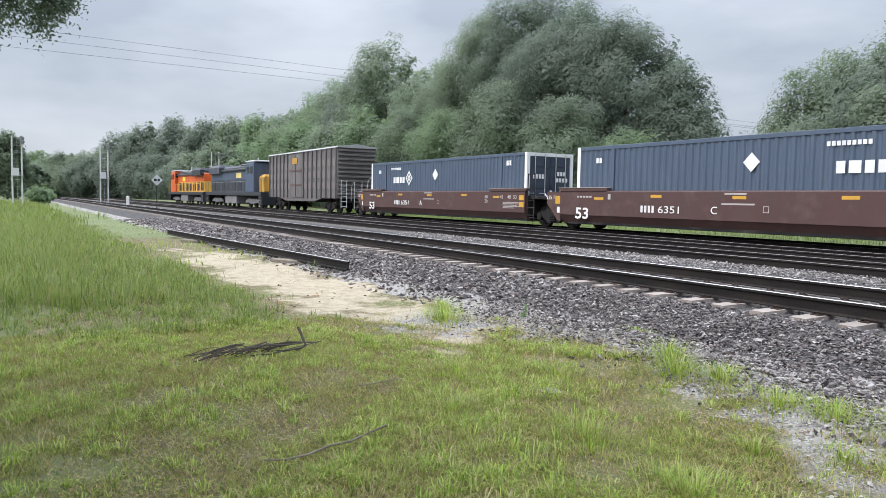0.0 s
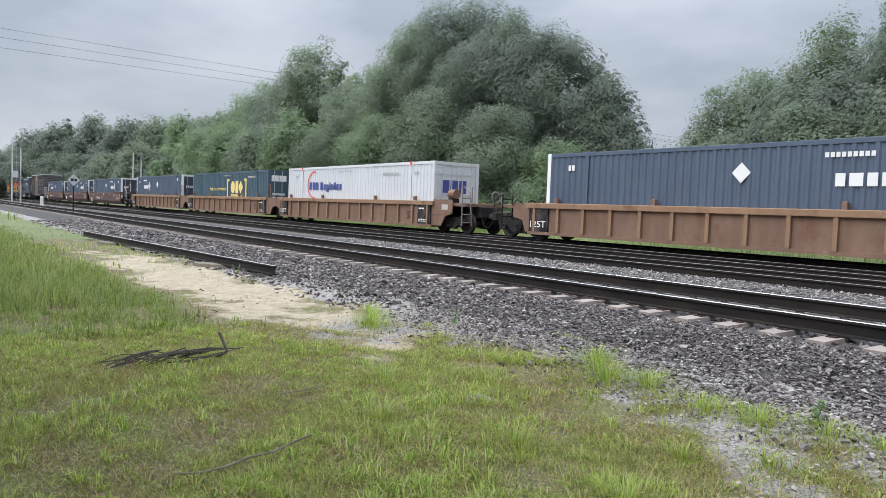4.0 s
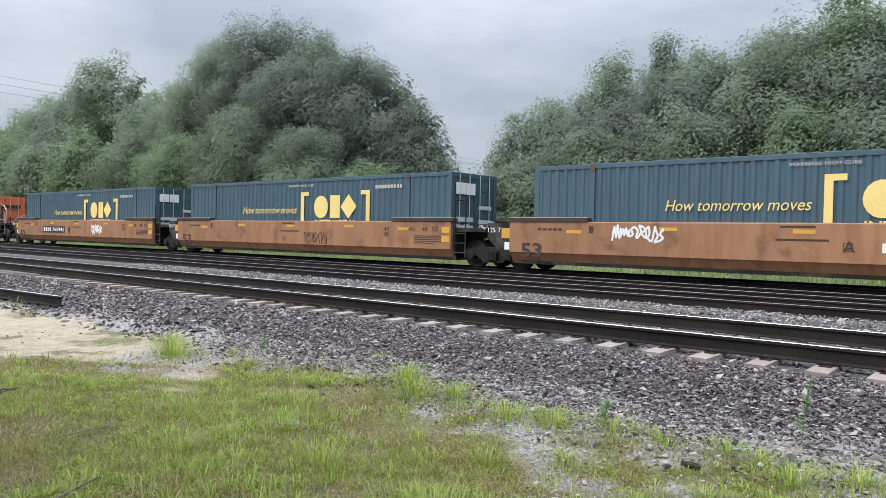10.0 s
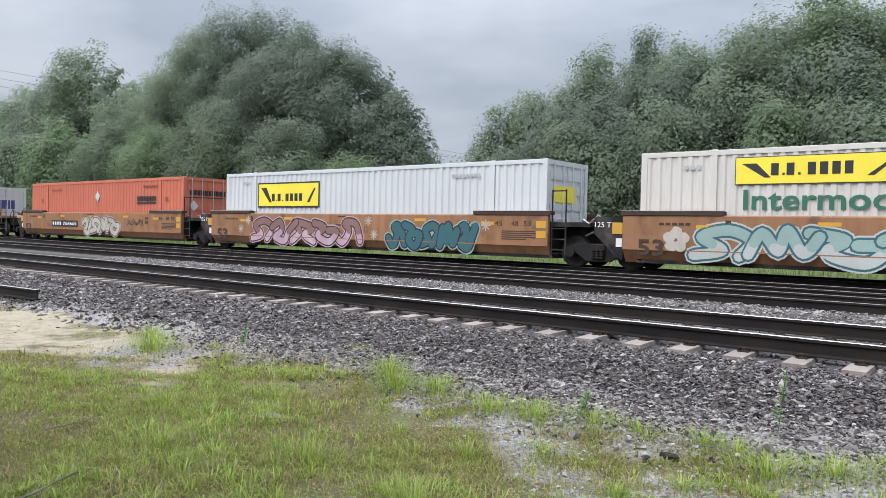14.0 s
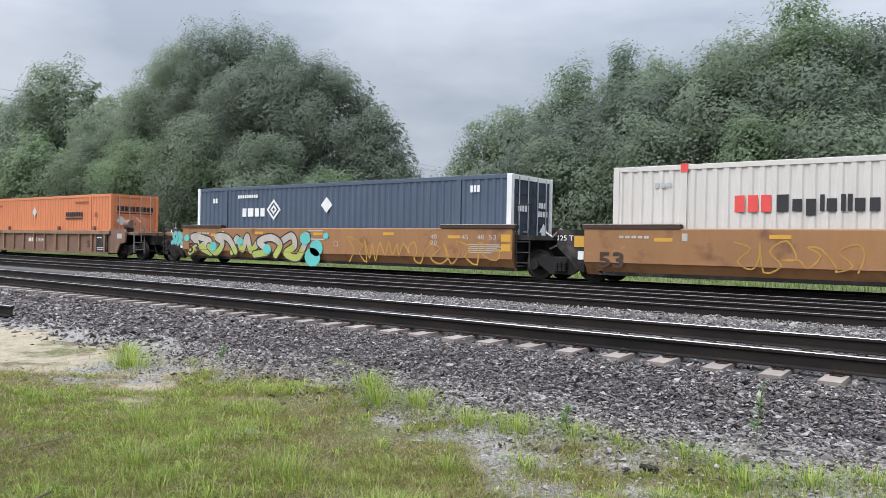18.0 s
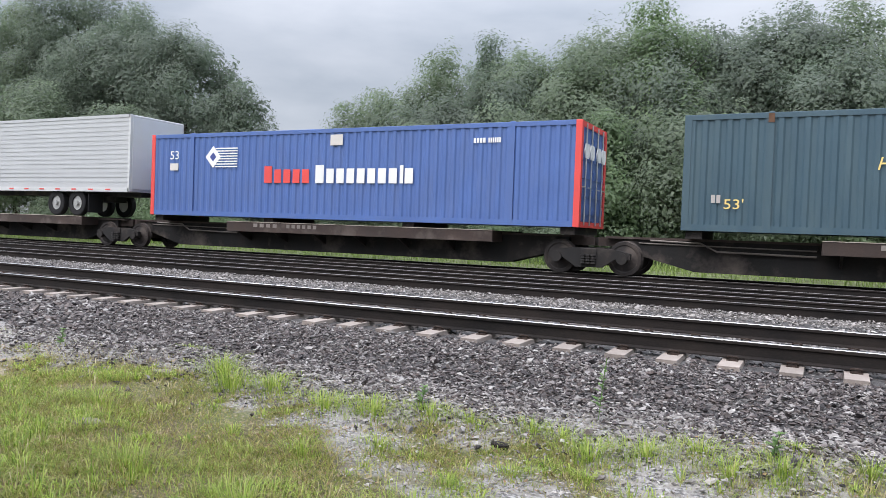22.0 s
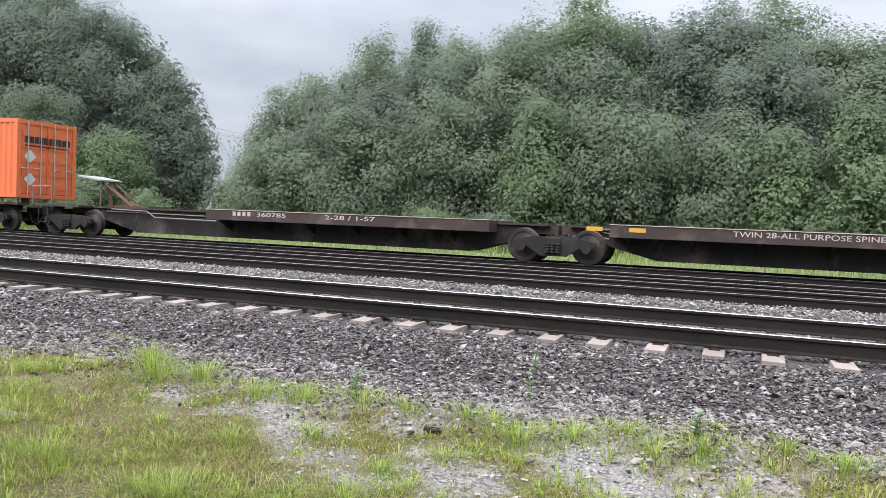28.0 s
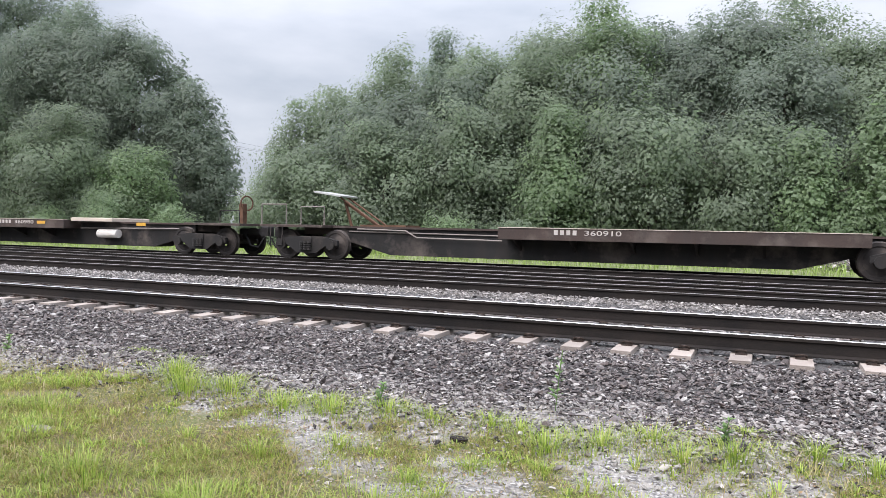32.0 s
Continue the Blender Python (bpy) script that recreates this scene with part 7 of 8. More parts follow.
# ---- spine cars ----
def spine_unit(S, L, d0, d1, first, last, hitch=False, band="spine_band", yellow=(), lamp=None, tank=None, load=None, words=(), stand=False, pad=False, lead=0.0, nose=None):
    """One unit of an articulated spine car: deep dark centre sill, raised side platforms, truck at the lead."""
    car = tagged(new("spine_car"), "rusty dark articulated spine car unit with side platforms", "rail car", "spine cars in the train")
    CARS.append((car, S))
    m = Mesh()
    a, b = 0.75, L - 0.75
    m.prism([(a, 0.78), (a + 0.25, 0.62), (a + 1.9, 0.19), (b - 1.9, 0.19), (b - 0.25, 0.62), (b, 0.78), (b, 1.0), (a, 1.0)], -0.42, 0.42)
    part("centre_sill", m, "under", car)
    s = Mesh()
    s.box(-0.6 if first else 0.05, a + 0.3, -0.3, 0.3, 0.78, 1.02)
    s.box(b - 0.3, L + 0.2 if last else L - 0.05, -0.3, 0.3, 0.78, 1.02)
    s.box(0.3, L - 0.3, -0.5, 0.5, 1.0, 1.06)
    part("end_frame", s, band, car)
    for sd in (-1, 1):
        part("side_platform", Mesh().box(d0, d1, min(sd * 0.42, sd * 1.18), max(sd * 0.42, sd * 1.18), 0.78 if sd < 0 else 0.95, 1.1, 0.01), band if sd < 0 else "under", car)
    part("platform_edge", Mesh().box(d0, d1, -1.2, -1.0, 1.1, 1.118), "deck_edge", car, "worn pale deck edge")
    for k in range(int((d1 - d0) / 1.6)):
        part("gusset", cached("gusset", lambda m: m.prism([(-0.42, 0.45), (-1.14, 0.78), (-0.42, 0.78)], 0, 0.06, "x")), "under", car, at=(d0 + 0.4 + 1.6 * k, 0, 0))
    if yellow:
        part("reflector", yellow_bars(yellow), "mark_amber", car, "amber reflector plates")
    for text, x0, x1 in words:
        if text.isdigit():
            part("initials", bars(Mesh(), x0, 0.93, (x1 - x0) * 0.38, 0.13, 4, -1.184, gap=0.4), "mark_dull", car)
            x0 += (x1 - x0) * 0.46
        fit_text(text, x0, x1, 0.93, 0.13, car, "mark_dull", -1.184)
    if not words:
        part("stencil", bars(Mesh(), d0 + 1.2, 0.94, 1.1, 0.12, 4, -1.184, gap=0.4), "mark_faded", car)
        part("stencil", bars(Mesh(), d0 + 2.6, 0.94, 1.3, 0.12, 6, -1.184, gap=0.4), "mark_faded", car)
    if pad:
        part("deck_pad", Mesh().box(d1 + 0.05, d1 + 2.1, -0.9, 0.9, 1.062, 1.19, 0.02), "deck_edge", car, "worn pale wooden deck pad")
    if nose:
        part("hitch_tower", Mesh().prism([(nose, 1.06), (nose + 0.25, 1.78), (nose + 0.95, 1.78), (nose + 1.6, 1.06), (nose + 1.2, 1.06), (nose + 0.7, 1.6), (nose + 0.45, 1.06)], -0.4, 0.4), "under", car, "dark steel trailer hitch tower")
    if stand:
        part("hitch_stand", Mesh().prism([(L - 0.5, 1.06), (L - 0.62, 2.05), (L - 0.2, 2.1), (L - 0.12, 1.75), (L, 1.06)], -0.16, 0.16), "loco_grey", car, "upright grey hitch stand")
        part("hitch_head", Mesh().box(L - 0.68, L - 0.12, -0.3, 0.3, 2.06, 2.16, 0.02), "black", car)
        part("hitch_arm", Mesh().path([(L - 1.9, -0.2, 1.08), (L - 1.1, -0.2, 1.5), (L - 0.55, -0.2, 1.6)], 0.06, 6), "rust", car)
    pp = Mesh()
    pp.path([(1.5, -0.5, 0.98), (d0 * 0.5, -0.52, 0.95), (d0 * 0.5 + 0.4, -0.55, 0.75), (d0 - 0.1, -0.55, 0.72)], 0.025, 5)
    pp.path([(1.2, -0.46, 0.9), (d0 - 0.1, -0.46, 0.86)], 0.02, 5)
    if d1 < L - 3:
        pp.path([(d1 + 0.1, -0.5, 0.8), (L - 1.4, -0.5, 0.86)], 0.025, 5)
    part("brake_pipe", pp, "mark_faded", car)
    if load is not None:
        for xx in (load + 0.1, load + 5.2, load + 10.6, load + 15.6):
            if xx < L - 0.3:
                part("pedestal", cached("pedestal", lambda m: m.box(0, 0.4, -1.15, 1.15, 1.06, 1.267, 0.02)), "under", car, at=(xx, 0, 0))
    if tank:
        part("air_tank", Mesh().rod((tank, -0.62, 0.62), (tank + 0.95, -0.62, 0.62), 0.16, 12), "white_warm", car, "pale air reservoir tank")
    if lamp:
        part("marker_plate", Mesh().box(lamp, lamp + 0.5, -0.56, -0.5, 0.62, 0.84, 0.02), "mark_yellow", car)
    if hitch:
        h = Mesh()
        h.rod((2.0, 0, 1.08), (0.75, 0, 1.85), 0.06, 6)
        h.rod((1.0, 0, 1.06), (0.75, 0, 1.85), 0.05, 6)
        h.rod((2.2, -0.25, 1.06), (0.6, -0.25, 2.05), 0.03, 5)
        h.rod((2.2, 0.25, 1.06), (0.6, 0.25, 2.05), 0.03, 5)
        h.box(1.6, 3.2, -0.5, 0.5, 1.06, 1.12)
        part("hitch", h, "rust", car, "raised rust-red trailer hitch")
        part("hitch_plate", Mesh().prism([(-0.1, 2.12), (0.9, 1.98), (0.9, 2.03), (-0.1, 2.18)], -0.55, 0.55), "galv", car)
    truck(car, lead, 0.46)
    if first:
        coupler(car, lead - 0.6, -1)
        part("end_platform", cached("spine_end_a", lambda m: m.box(-1.75, 0.6, -1.15, 1.15, 1.0, 1.08, 0.01)), band, car, at=(lead, 0, 0))
        part("safety_rail", cached("spine_loop", lambda m: m.path([(-1.7, -1.1, 1.08), (-1.7, -1.1, 1.72), (-0.75, -1.1, 1.72), (-0.75, -1.1, 1.08)], 0.022, 6)), "mark_faded", car, "bent pale safety rail", at=(lead, 0, 0))
        part("safety_rail", cached("spine_loop", None), "mark_faded", car, at=(lead, 2.2, 0))
        part("step", cached("spine_step", lambda m: m.path([(-1.3, -1.16, 1.0), (-1.3, -1.18, 0.42), (-0.85, -1.18, 0.42), (-0.85, -1.16, 1.0)], 0.022, 5)), "under", car, at=(lead, 0, 0))
    if last:
        truck(car, L, 0.46)
        coupler(car, L + 0.9, 1)
        part("end_platform", cached("spine_end_b", lambda m: m.box(-0.6, 1.75, -1.15, 1.15, 1.0, 1.08, 0.01)), band, car, at=(L, 0, 0))
        part("brake_stand", cached("spine_brake", lambda m: m.box(1.4, 1.56, -0.75, -0.55, 1.08, 1.75, 0.02)), "rust", car, at=(L, 0, 0))
        part("brake_wheel", cached("spine_wheel", lambda m: ring(m, 0, 0, 0.26, 0.26, 0, 0.04, 16, 0.04)), "rust", car, "rusty hand-brake wheel", at=(L + 1.62, -0.65, 1.75), turn=(0, 0, 1.3))
        part("safety_rail", cached("spine_loop_b", lambda m: m.path([(0.9, -1.1, 1.08), (0.9, -1.1, 1.5), (1.7, -1.1, 1.5), (1.7, -1.1, 1.08)], 0.02, 6)), "under", car, at=(L, 0, 0))
    return car


def yellow_bars(spots_at):
    m = Mesh()
    for x in spots_at:
        m.box(x, x + 0.42, -1.19, -1.18, 0.93, 1.04)
    return m


# ---- locomotives and boxcar ----
def six_wheel_truck(car, x):
    t = new("truck")
    t.parent = car
    t.location = (x, 0, 0)
    fr = Mesh().prism([(-2.3, 0.45), (-2.3, 0.62), (-1.5, 0.85), (1.5, 0.85), (2.3, 0.62), (2.3, 0.45), (1.3, 0.5), (0.6, 0.4), (-0.6, 0.4), (-1.3, 0.5)], -0.08, 0.08)
    me = CACHE.setdefault("loco_frame", fr.mesh("side_frame"))
    for s in (-1, 1):
        part("side_frame", me, "loco_grey", t, at=(0, s * 1.05, 0))
    w = cached(("wheelset", 0.53), wheelset_build(0.53))
    for k in (-1.85, 0, 1.85):
        part("wheelset", w, "wheel", t, at=(k, 0, 0.53))


def locomotive(S, scheme, label, flip):
    c = tagged(new("locomotive"), label, "locomotive", "locomotives of the train")
    CARS.append((c, S))
    L = 21.6
    body, low, roofm, cabm = {"orange": ("loco_orange", "loco_yellow", "loco_black", "loco_orange"), "blue": ("loco_blue", "loco_dusk", "loco_dusk", "loco_blue")}[scheme]
    part("frame", Mesh().box(0, L, -1.5, 1.5, 1.15, 1.5, 0.03), "loco_black", c)
    if flip:
        X = lambda a: L - a
    else:
        X = lambda a: a
    def bx(m, a, b, *r):
        return m.box(min(X(a), X(b)), max(X(a), X(b)), *r)
    part("hood_lower", bx(Mesh(), 5.0, 20.6, -1.05, 1.05, 1.5, 2.75), low, c)
    part("hood_upper", bx(Mesh(), 5.0, 20.6, -1.07, 1.07, 2.75, 3.75, 0.12), body, c)
    part("roof", bx(Mesh(), 5.2, 20.4, -0.95, 0.95, 3.75, 4.15, 0.2), roofm, c)
    part("radiator", bx(Mesh(), 15.5, 20.3, -1.45, 1.45, 3.45, 4.35, 0.25), roofm, c)
    part("cab", bx(Mesh(), 2.3, 5.0, -1.5, 1.5, 1.5, 4.3, 0.18), cabm, c)
    part("cab_roof", bx(Mesh(), 2.1, 5.2, -1.45, 1.45, 4.3, 4.42, 0.05), "sign_grey", c)
    part("nose", bx(Mesh(), 0.7, 2.3, -1.0, 1.0, 1.5, 3.1, 0.25), low if scheme == "orange" else "patch_yellow", c)
    part("cab_window", bx(Mesh(), 2.6, 3.4, -1.52, -1.49, 3.2, 3.85), "glass", c)
    part("cab_window", bx(Mesh(), 3.7, 4.6, -1.52, -1.49, 3.2, 3.85), "glass", c)
    part("end_window", bx(Mesh(), 4.99, 5.02, -1.4, -1.1, 3.4, 3.9), "glass", c)
    part("fuel_tank", bx(Mesh(), 8.6, 13.0, -1.4, 1.4, 0.35, 1.15, 0.12), "loco_grey", c)
    for a in (5.8, 8.0, 10.2, 12.4, 14.6, 16.8, 18.8):
        part("hood_door", bx(Mesh(), a, a + 1.5, -1.075, -1.055, 1.65, 2.65), "loco_black" if scheme == "blue" else "mark_brown", c)
    part("roof_panel", bx(Mesh(), 6.0, 9.5, -0.9, 0.9, 4.15, 4.2), "sign_grey", c, "pale dusty roof panel")
    part("roof_wing", bx(Mesh(), 5.1, 20.5, -1.25, 1.25, 3.62, 3.8, 0.06), "loco_black", c)
    part("exhaust_stack", bx(Mesh(), 11.0, 12.2, -0.4, 0.4, 4.15, 4.4, 0.05), "black", c)
    part("horn", Mesh().rod((X(7.0), 0.3, 4.2), (X(7.0), 0.3, 4.9), 0.05, 6), "sign_grey", c)
    rl = Mesh()
    for a in np.arange(5.2, 20.8, 1.5):
        rl.rod((X(a), -1.47, 1.5), (X(a), -1.47, 2.5), 0.022, 5)
    rl.rod((X(5.2), -1.47, 2.5), (X(20.7), -1.47, 2.5), 0.024, 5)
    for e in (0.15, L - 0.15):
        for yy in (-1.4, -0.6, 0.6, 1.4):
            rl.rod((X(e), yy, 1.5), (X(e), yy, 2.6), 0.022, 5)
        rl.rod((X(e), -1.4, 2.6), (X(e), -0.6, 2.6), 0.022, 5)
        rl.rod((X(e), 0.6, 2.6), (X(e), 1.4, 2.6), 0.022, 5)
    part("handrail", rl, "mark_yellow" if scheme == "orange" else "loco_grey", c)
    for e in (0.35, L - 0.35):
        st = part("step", Mesh().box(X(e) - 0.32, X(e) + 0.32, -1.27, -1.23, 0.35, 1.2), "loco_grey", c)
        for z in (0.4, 0.7, 1.0):
            part("tread", cached("loco_tread", lambda m: m.box(-0.3, 0.3, -1.5, -1.27, 0, 0.04)), "loco_grey", st, at=(X(e), 0, z))
        for dx in (-0.34, 0.3):
            part("step_side", cached("loco_step_side", lambda m: m.box(0, 0.04, -1.5, -1.27, 0.35, 1.2)), "loco_grey", st, at=(X(e) + dx, 0, 0))
    for e in (0.0, L):
        part("pilot", Mesh().box(e - 0.06, e + 0.06, -1.45, 1.45, 0.3, 1.2), "loco_black", c)
    part("emblem", Mesh().box(X(9.0) - 0.9, X(9.0) + 0.9, -1.09, -1.075, 2.9, 3.4), "mark_gold" if scheme == "blue" else "mark_lemon", c)
    if scheme == "blue":
        part("nose_panel", bx(Mesh(), 0.66, 0.7, -0.95, 0.95, 1.6, 2.9), "loco_yellow", c)
    for xx in (4.0, L - 4.0):
        six_wheel_truck(c, xx)
    coupler(c, 0.0, -1)
    coupler(c, L, 1)


def boxcar(S):
    c = tagged(new("boxcar"), "weathered dark grey-brown ribbed boxcar", "rail car")
    CARS.append((c, S))
    L = 15.6
    z0, z1 = 1.05, 4.55
    part("body", Mesh().box(0.1, L - 0.1, -1.42, 1.42, z0, z1), "boxcar", c)
    part("roof", Mesh().prism([(-1.5, z1), (1.5, z1), (1.45, z1 + 0.1), (0, z1 + 0.28), (-1.45, z1 + 0.1)], 0.0, L, "x"), "galv", c, "pale dirty metal roof")
    rb = cached("boxrib", lambda m: m.box(-0.06, 0.06, -1.52, -1.42, z0, z1))
    for k in range(17):
        x = 0.3 + k * (L - 0.6) / 16
        if not 5.6 < x < 8.6:
            part("side_post", rb, "boxcar", c, at=(x, 0, 0))
            if k < 16:
                for zz in (1.7, 2.5, 3.3):
                    part("side_patch", cached("boxpatch", lambda m: m.box(0.12, 0.82, -1.45, -1.42, 0, 0.5)), "boxcar_pale", c, at=(x, 0, zz))
    d = part("door", Mesh().box(5.7, 8.5, -1.5, -1.43, z0 + 0.05, z1 - 0.15), "boxcar", c)
    part("door_bar", Mesh().box(5.75, 8.45, -1.53, -1.5, 2.0, 2.12).box(5.75, 8.45, -1.53, -1.5, 3.1, 3.22).box(7.05, 7.15, -1.53, -1.5, z0 + 0.1, z1 - 0.2), "rib_dark", d)
    part("emblem", Mesh().box(6.3, 7.5, -1.54, -1.53, 3.65, 4.15), "patch_yellow", c)
    er = Mesh()
    for k in range(11):
        zz = z0 + 0.2 + k * 0.3
        er.prism([(L - 0.1, zz), (L + 0.02, zz + 0.06), (L + 0.02, zz + 0.14), (L - 0.1, zz + 0.2)], -1.35, 1.35)
    part("end_corrugation", er, "boxcar", c)
    part("side_sill", Mesh().prism([(0.3, z0), (3.0, z0), (4.5, z0 - 0.25), (L - 4.5, z0 - 0.25), (L - 3.0, z0), (L - 0.3, z0)], -1.45, -1.38), "boxcar", c)
    part("underframe", Mesh().box(0.2, L - 0.2, -0.5, 0.5, 0.75, z0), "under", c)
    ld = Mesh()
    for a in (0.0, 0.4):
        ld.rod((L + 0.3, -1.3 + a, 0.4), (L + 0.3, -1.3 + a, 2.3), 0.025, 5)
    for z in (0.5, 0.85, 1.2, 1.55, 1.9, 2.25):
        ld.rod((L + 0.3, -1.3, z), (L + 0.3, -0.9, z), 0.02, 5)
    part("ladder", ld, "sign_grey", c)
    truck(c, 2.2)
    truck(c, L - 2.2)
    coupler(c, 0.2, -1)
    coupler(c, L - 0.2, 1)


# ---- the train, front to back; S is metres along it ----
locomotive(-110.3, "orange", "orange, yellow and black diesel locomotive at the front", False)
locomotive(-87.0, "blue", "dark blue and gold diesel locomotive, running second", True)
boxcar(-63.2)


def three_pack(c0, style, mat, label, marks=None):
    """Three articulated wells whose loads begin at c0 and every 19.5 m."""
    made = []
    for k in range(3):
        car = well_car(c0 - 1.7 + 19.5 * k, style, mat, k == 0, k == 2)
        made.append(tagged(car, label, "rail car", "well cars in the train"))
    return made


def single(c0, style, mat, label):
    return tagged(well_car(c0 - 1.7, style, mat, True, True), label, "rail car", "well cars in the train")


def number(car, x0, x1, z, h, digits, blocks_n, mat="mark_white", y=-1.545, panel=False):
    """Owner's initials as plain blocks, then the car's number, between x0 and x1."""
    if panel:
        part("number_panel", Mesh().box(x0, x1, y - 0.003, y + 0.012, z - 0.08, z + h + 0.08), "mark_black", car)
        x0, x1, y = x0 + 0.15, x1 - 0.15, y - 0.005
    k = x0 + (x1 - x0) * 0.4
    part("initials", bars(Mesh(), x0, z, k - x0, h, blocks_n, y, gap=0.42), mat, car)
    fit_text(digits, k + 0.12, x1, z, h, car, mat, y - 0.002)


MAROON = "maroon smooth-sided well car with white stencils"
TAN = "weathered tan smooth-sided well car with graffiti and amber reflectors"
BROWN = "weathered brown well car with ribbed sides"
Y1W = -1.54
cars = three_pack(-42.4, "smooth", "maroon", MAROON)
for car, letter in zip(cars, "ACB"):
    number(car, 5.45, 7.2, 0.78, 0.24, "6351", 4)
    fit_text(letter, 8.5, 8.75, 0.8, 0.24, car, "mark_white", -1.545)
for S0, lg in ((-42.4, 3.1), (-22.9, 10.75), (-3.4, 10.75)):
    load_navy(S0, WELL_Z, logo=lg)
three_pack(20.0, "ribbed", "rib_brown", BROWN)
load_navy(20.0, WELL_Z)
load_teal(39.5, WELL_Z)
load_white(59.0, WELL_Z)
three_pack(82.6, "ribbed", "rib_brown", BROWN)
load_navy(82.6, WELL_Z, logo=10.75)
load_white(102.1, WELL_Z)
load_navy(121.6, WELL_Z)
cars = three_pack(145.0, "smooth", "maroon", MAROON)
for car, letter in zip(cars, "ACB"):
    number(car, 5.5, 7.85, 0.8, 0.26, "255982", 4)
    fit_text(letter, 8.55, 8.8, 0.82, 0.26, car, "mark_white", -1.545)
graffiti(cars[0], 11.0, 15.3, 0.3, 1.48, Y1W, "spray_rose", "spray_smoke", 65, 5, backing="spray_teal")
graffiti(cars[1], 10.4, 17.4, 0.2, 1.45, Y1W, "spray_sage", "spray_smoke", 67, 5, backing="spray_silver", low="spray_silver")
graffiti(cars[2], 10.75, 15.0, 0.65, 1.38, Y1W, "mark_pink", "spray_cream", 66, 5)
scrawl(cars[0], 3.7, 5.0, 0.6, 1.4, Y1W, "mark_white", 3, 5)
graffiti(cars[1], 3.7, 5.5, 0.2, 1.2, Y1W, "mark_black", "mark_white", 12, 4)
load_blue45(146.5, WELL_Z)
load_orange(164.5, WELL_Z, "orange_pale")
load_orange(184.0, WELL_Z, "orange")
cars = three_pack(207.35, "smooth", "tan", TAN)
number(cars[0], 4.9, 7.95, 0.86, 0.22, "765941", 4, panel=True)
fit_text("B", 8.4, 8.65, 0.86, 0.26, cars[0], "mark_brown", -1.545)
scrawl(cars[0], 11.3, 12.6, 0.75, 1.3, Y1W, "mark_white", 21, 6, 0.06)
scrawl(cars[1], 10.4, 11.8, 0.5, 1.1, Y1W, "mark_brown", 22, 5)
scrawl(cars[2], 4.5, 6.0, 0.95, 1.45, Y1W, "mark_white", 23, 6, 0.06)
fit_text("A", 10.4, 10.65, 0.86, 0.26, cars[2], "mark_brown", -1.545)
number(cars[2], 11.2, 14.3, 0.86, 0.22, "765911", 4)
for S0 in (207.35, 226.85, 246.35):
    load_teal(S0, WELL_Z, full=S0 > 240)
car = single(269.5, "ribbed", "rib_dark", "dark brown ribbed well car with faded scrawls")
for x0, s in ((3.2, 31), (6.3, 32), (7.7, 33)):
    scrawl(car, x0, x0 + 0.9, 0.5, 1.1, -1.47, "mark_dull", s, 4, 0.03)
scrawl(car, 13.4, 15.6, 0.28, 0.6, -1.556, "mark_white", 34, 9, 0.04)
load_white(269.5, WELL_Z)
car = single(292.9, "smooth", "tan", "weathered brown smooth well car with a faded yellow panel")
number(car, 4.65, 7.9, 0.78, 0.2, "647122", 4, panel=True)
part("yellow_patch", Mesh().box(11.4, 14.4, Y1W - 0.004, Y1W + 0.006, 0.5, 1.18), "patch_yellow", car)
part("wordmark", bars(Mesh(), 12.0, 0.62, 1.9, 0.42, 3, Y1W - 0.004, 0.003, gap=0.45), "rib_dark", car)
scrawl(car, 14.5, 17.2, 0.3, 1.3, Y1W, "mark_faded", 36, 8, 0.05)
load_white(292.9, WELL_Z)
cars = three_pack(316.35, "smooth", "tan", TAN)
number(cars[0], 4.85, 8.0, 0.84, 0.18, "766665", 4, panel=True)
graffiti(cars[0], 8.55, 12.4, 0.25, 1.4, Y1W, "spray_cream", "mark_black", 41, 4, halo="spray_cream")
scrawl(cars[0], 13.2, 14.7, 0.9, 1.25, Y1W, "mark_black", 42, 6, 0.03)
graffiti(cars[1], 3.9, 10.2, 0.25, 1.45, Y1W, "spray_wine", "mark_brown", 43, 5, halo="spray_rose", low="spray_rose")
graffiti(cars[1], 11.6, 15.4, 0.2, 1.42, Y1W, "spray_teal", "mark_black", 44, 5, halo="spray_mint")
for x, z in ((3.1, 0.9), (3.6, 1.25), (10.6, 1.3), (10.9, 0.8), (15.8, 1.2)):
    snowflake(cars[1], x, z, 0.16, Y1W, "spray_cream")
graffiti(cars[2], 2.95, 10.2, 0.18, 1.45, Y1W, "spray_mint", "spray_teal", 45, 5, halo="spray_silver", low="spray_silver")
for k in range(5):
    blm = Mesh()
    blob(blm, 2.48 + 0.2 * math.cos(1.2566 * k + 0.3), 0.9 + 0.2 * math.sin(1.2566 * k + 0.3), 0.17, 0.15, Y1W - 0.0006 * k, 10, 0.004, k)
    part("graffiti_petal", blm, "spray_cream", cars[2], "pale sprayed flower petal")
scrawl(cars[2], 10.35, 11.2, 0.35, 1.4, Y1W, "mark_black", 47, 4, 0.05)
for x, z in ((10.4, 1.3), (11.25, 1.15), (11.2, 0.6)):
    snowflake(cars[2], x, z, 0.14, Y1W - 0.004, "spray_cream")
number(cars[2], 11.4, 14.6, 0.84, 0.18, "766665", 4, panel=True)
load_orange(316.35, WELL_Z, "orange_dull", logo=12.05)
load_banner(335.85, WELL_Z, "white", False)
load_banner(355.0, WELL_Z, "white_warm", True)
cars = three_pack(378.0, "ribbed", "rib_brown", BROWN)
number(cars[2], 9.4, 11.3, 0.78, 0.2, "721530", 4, y=-1.47)
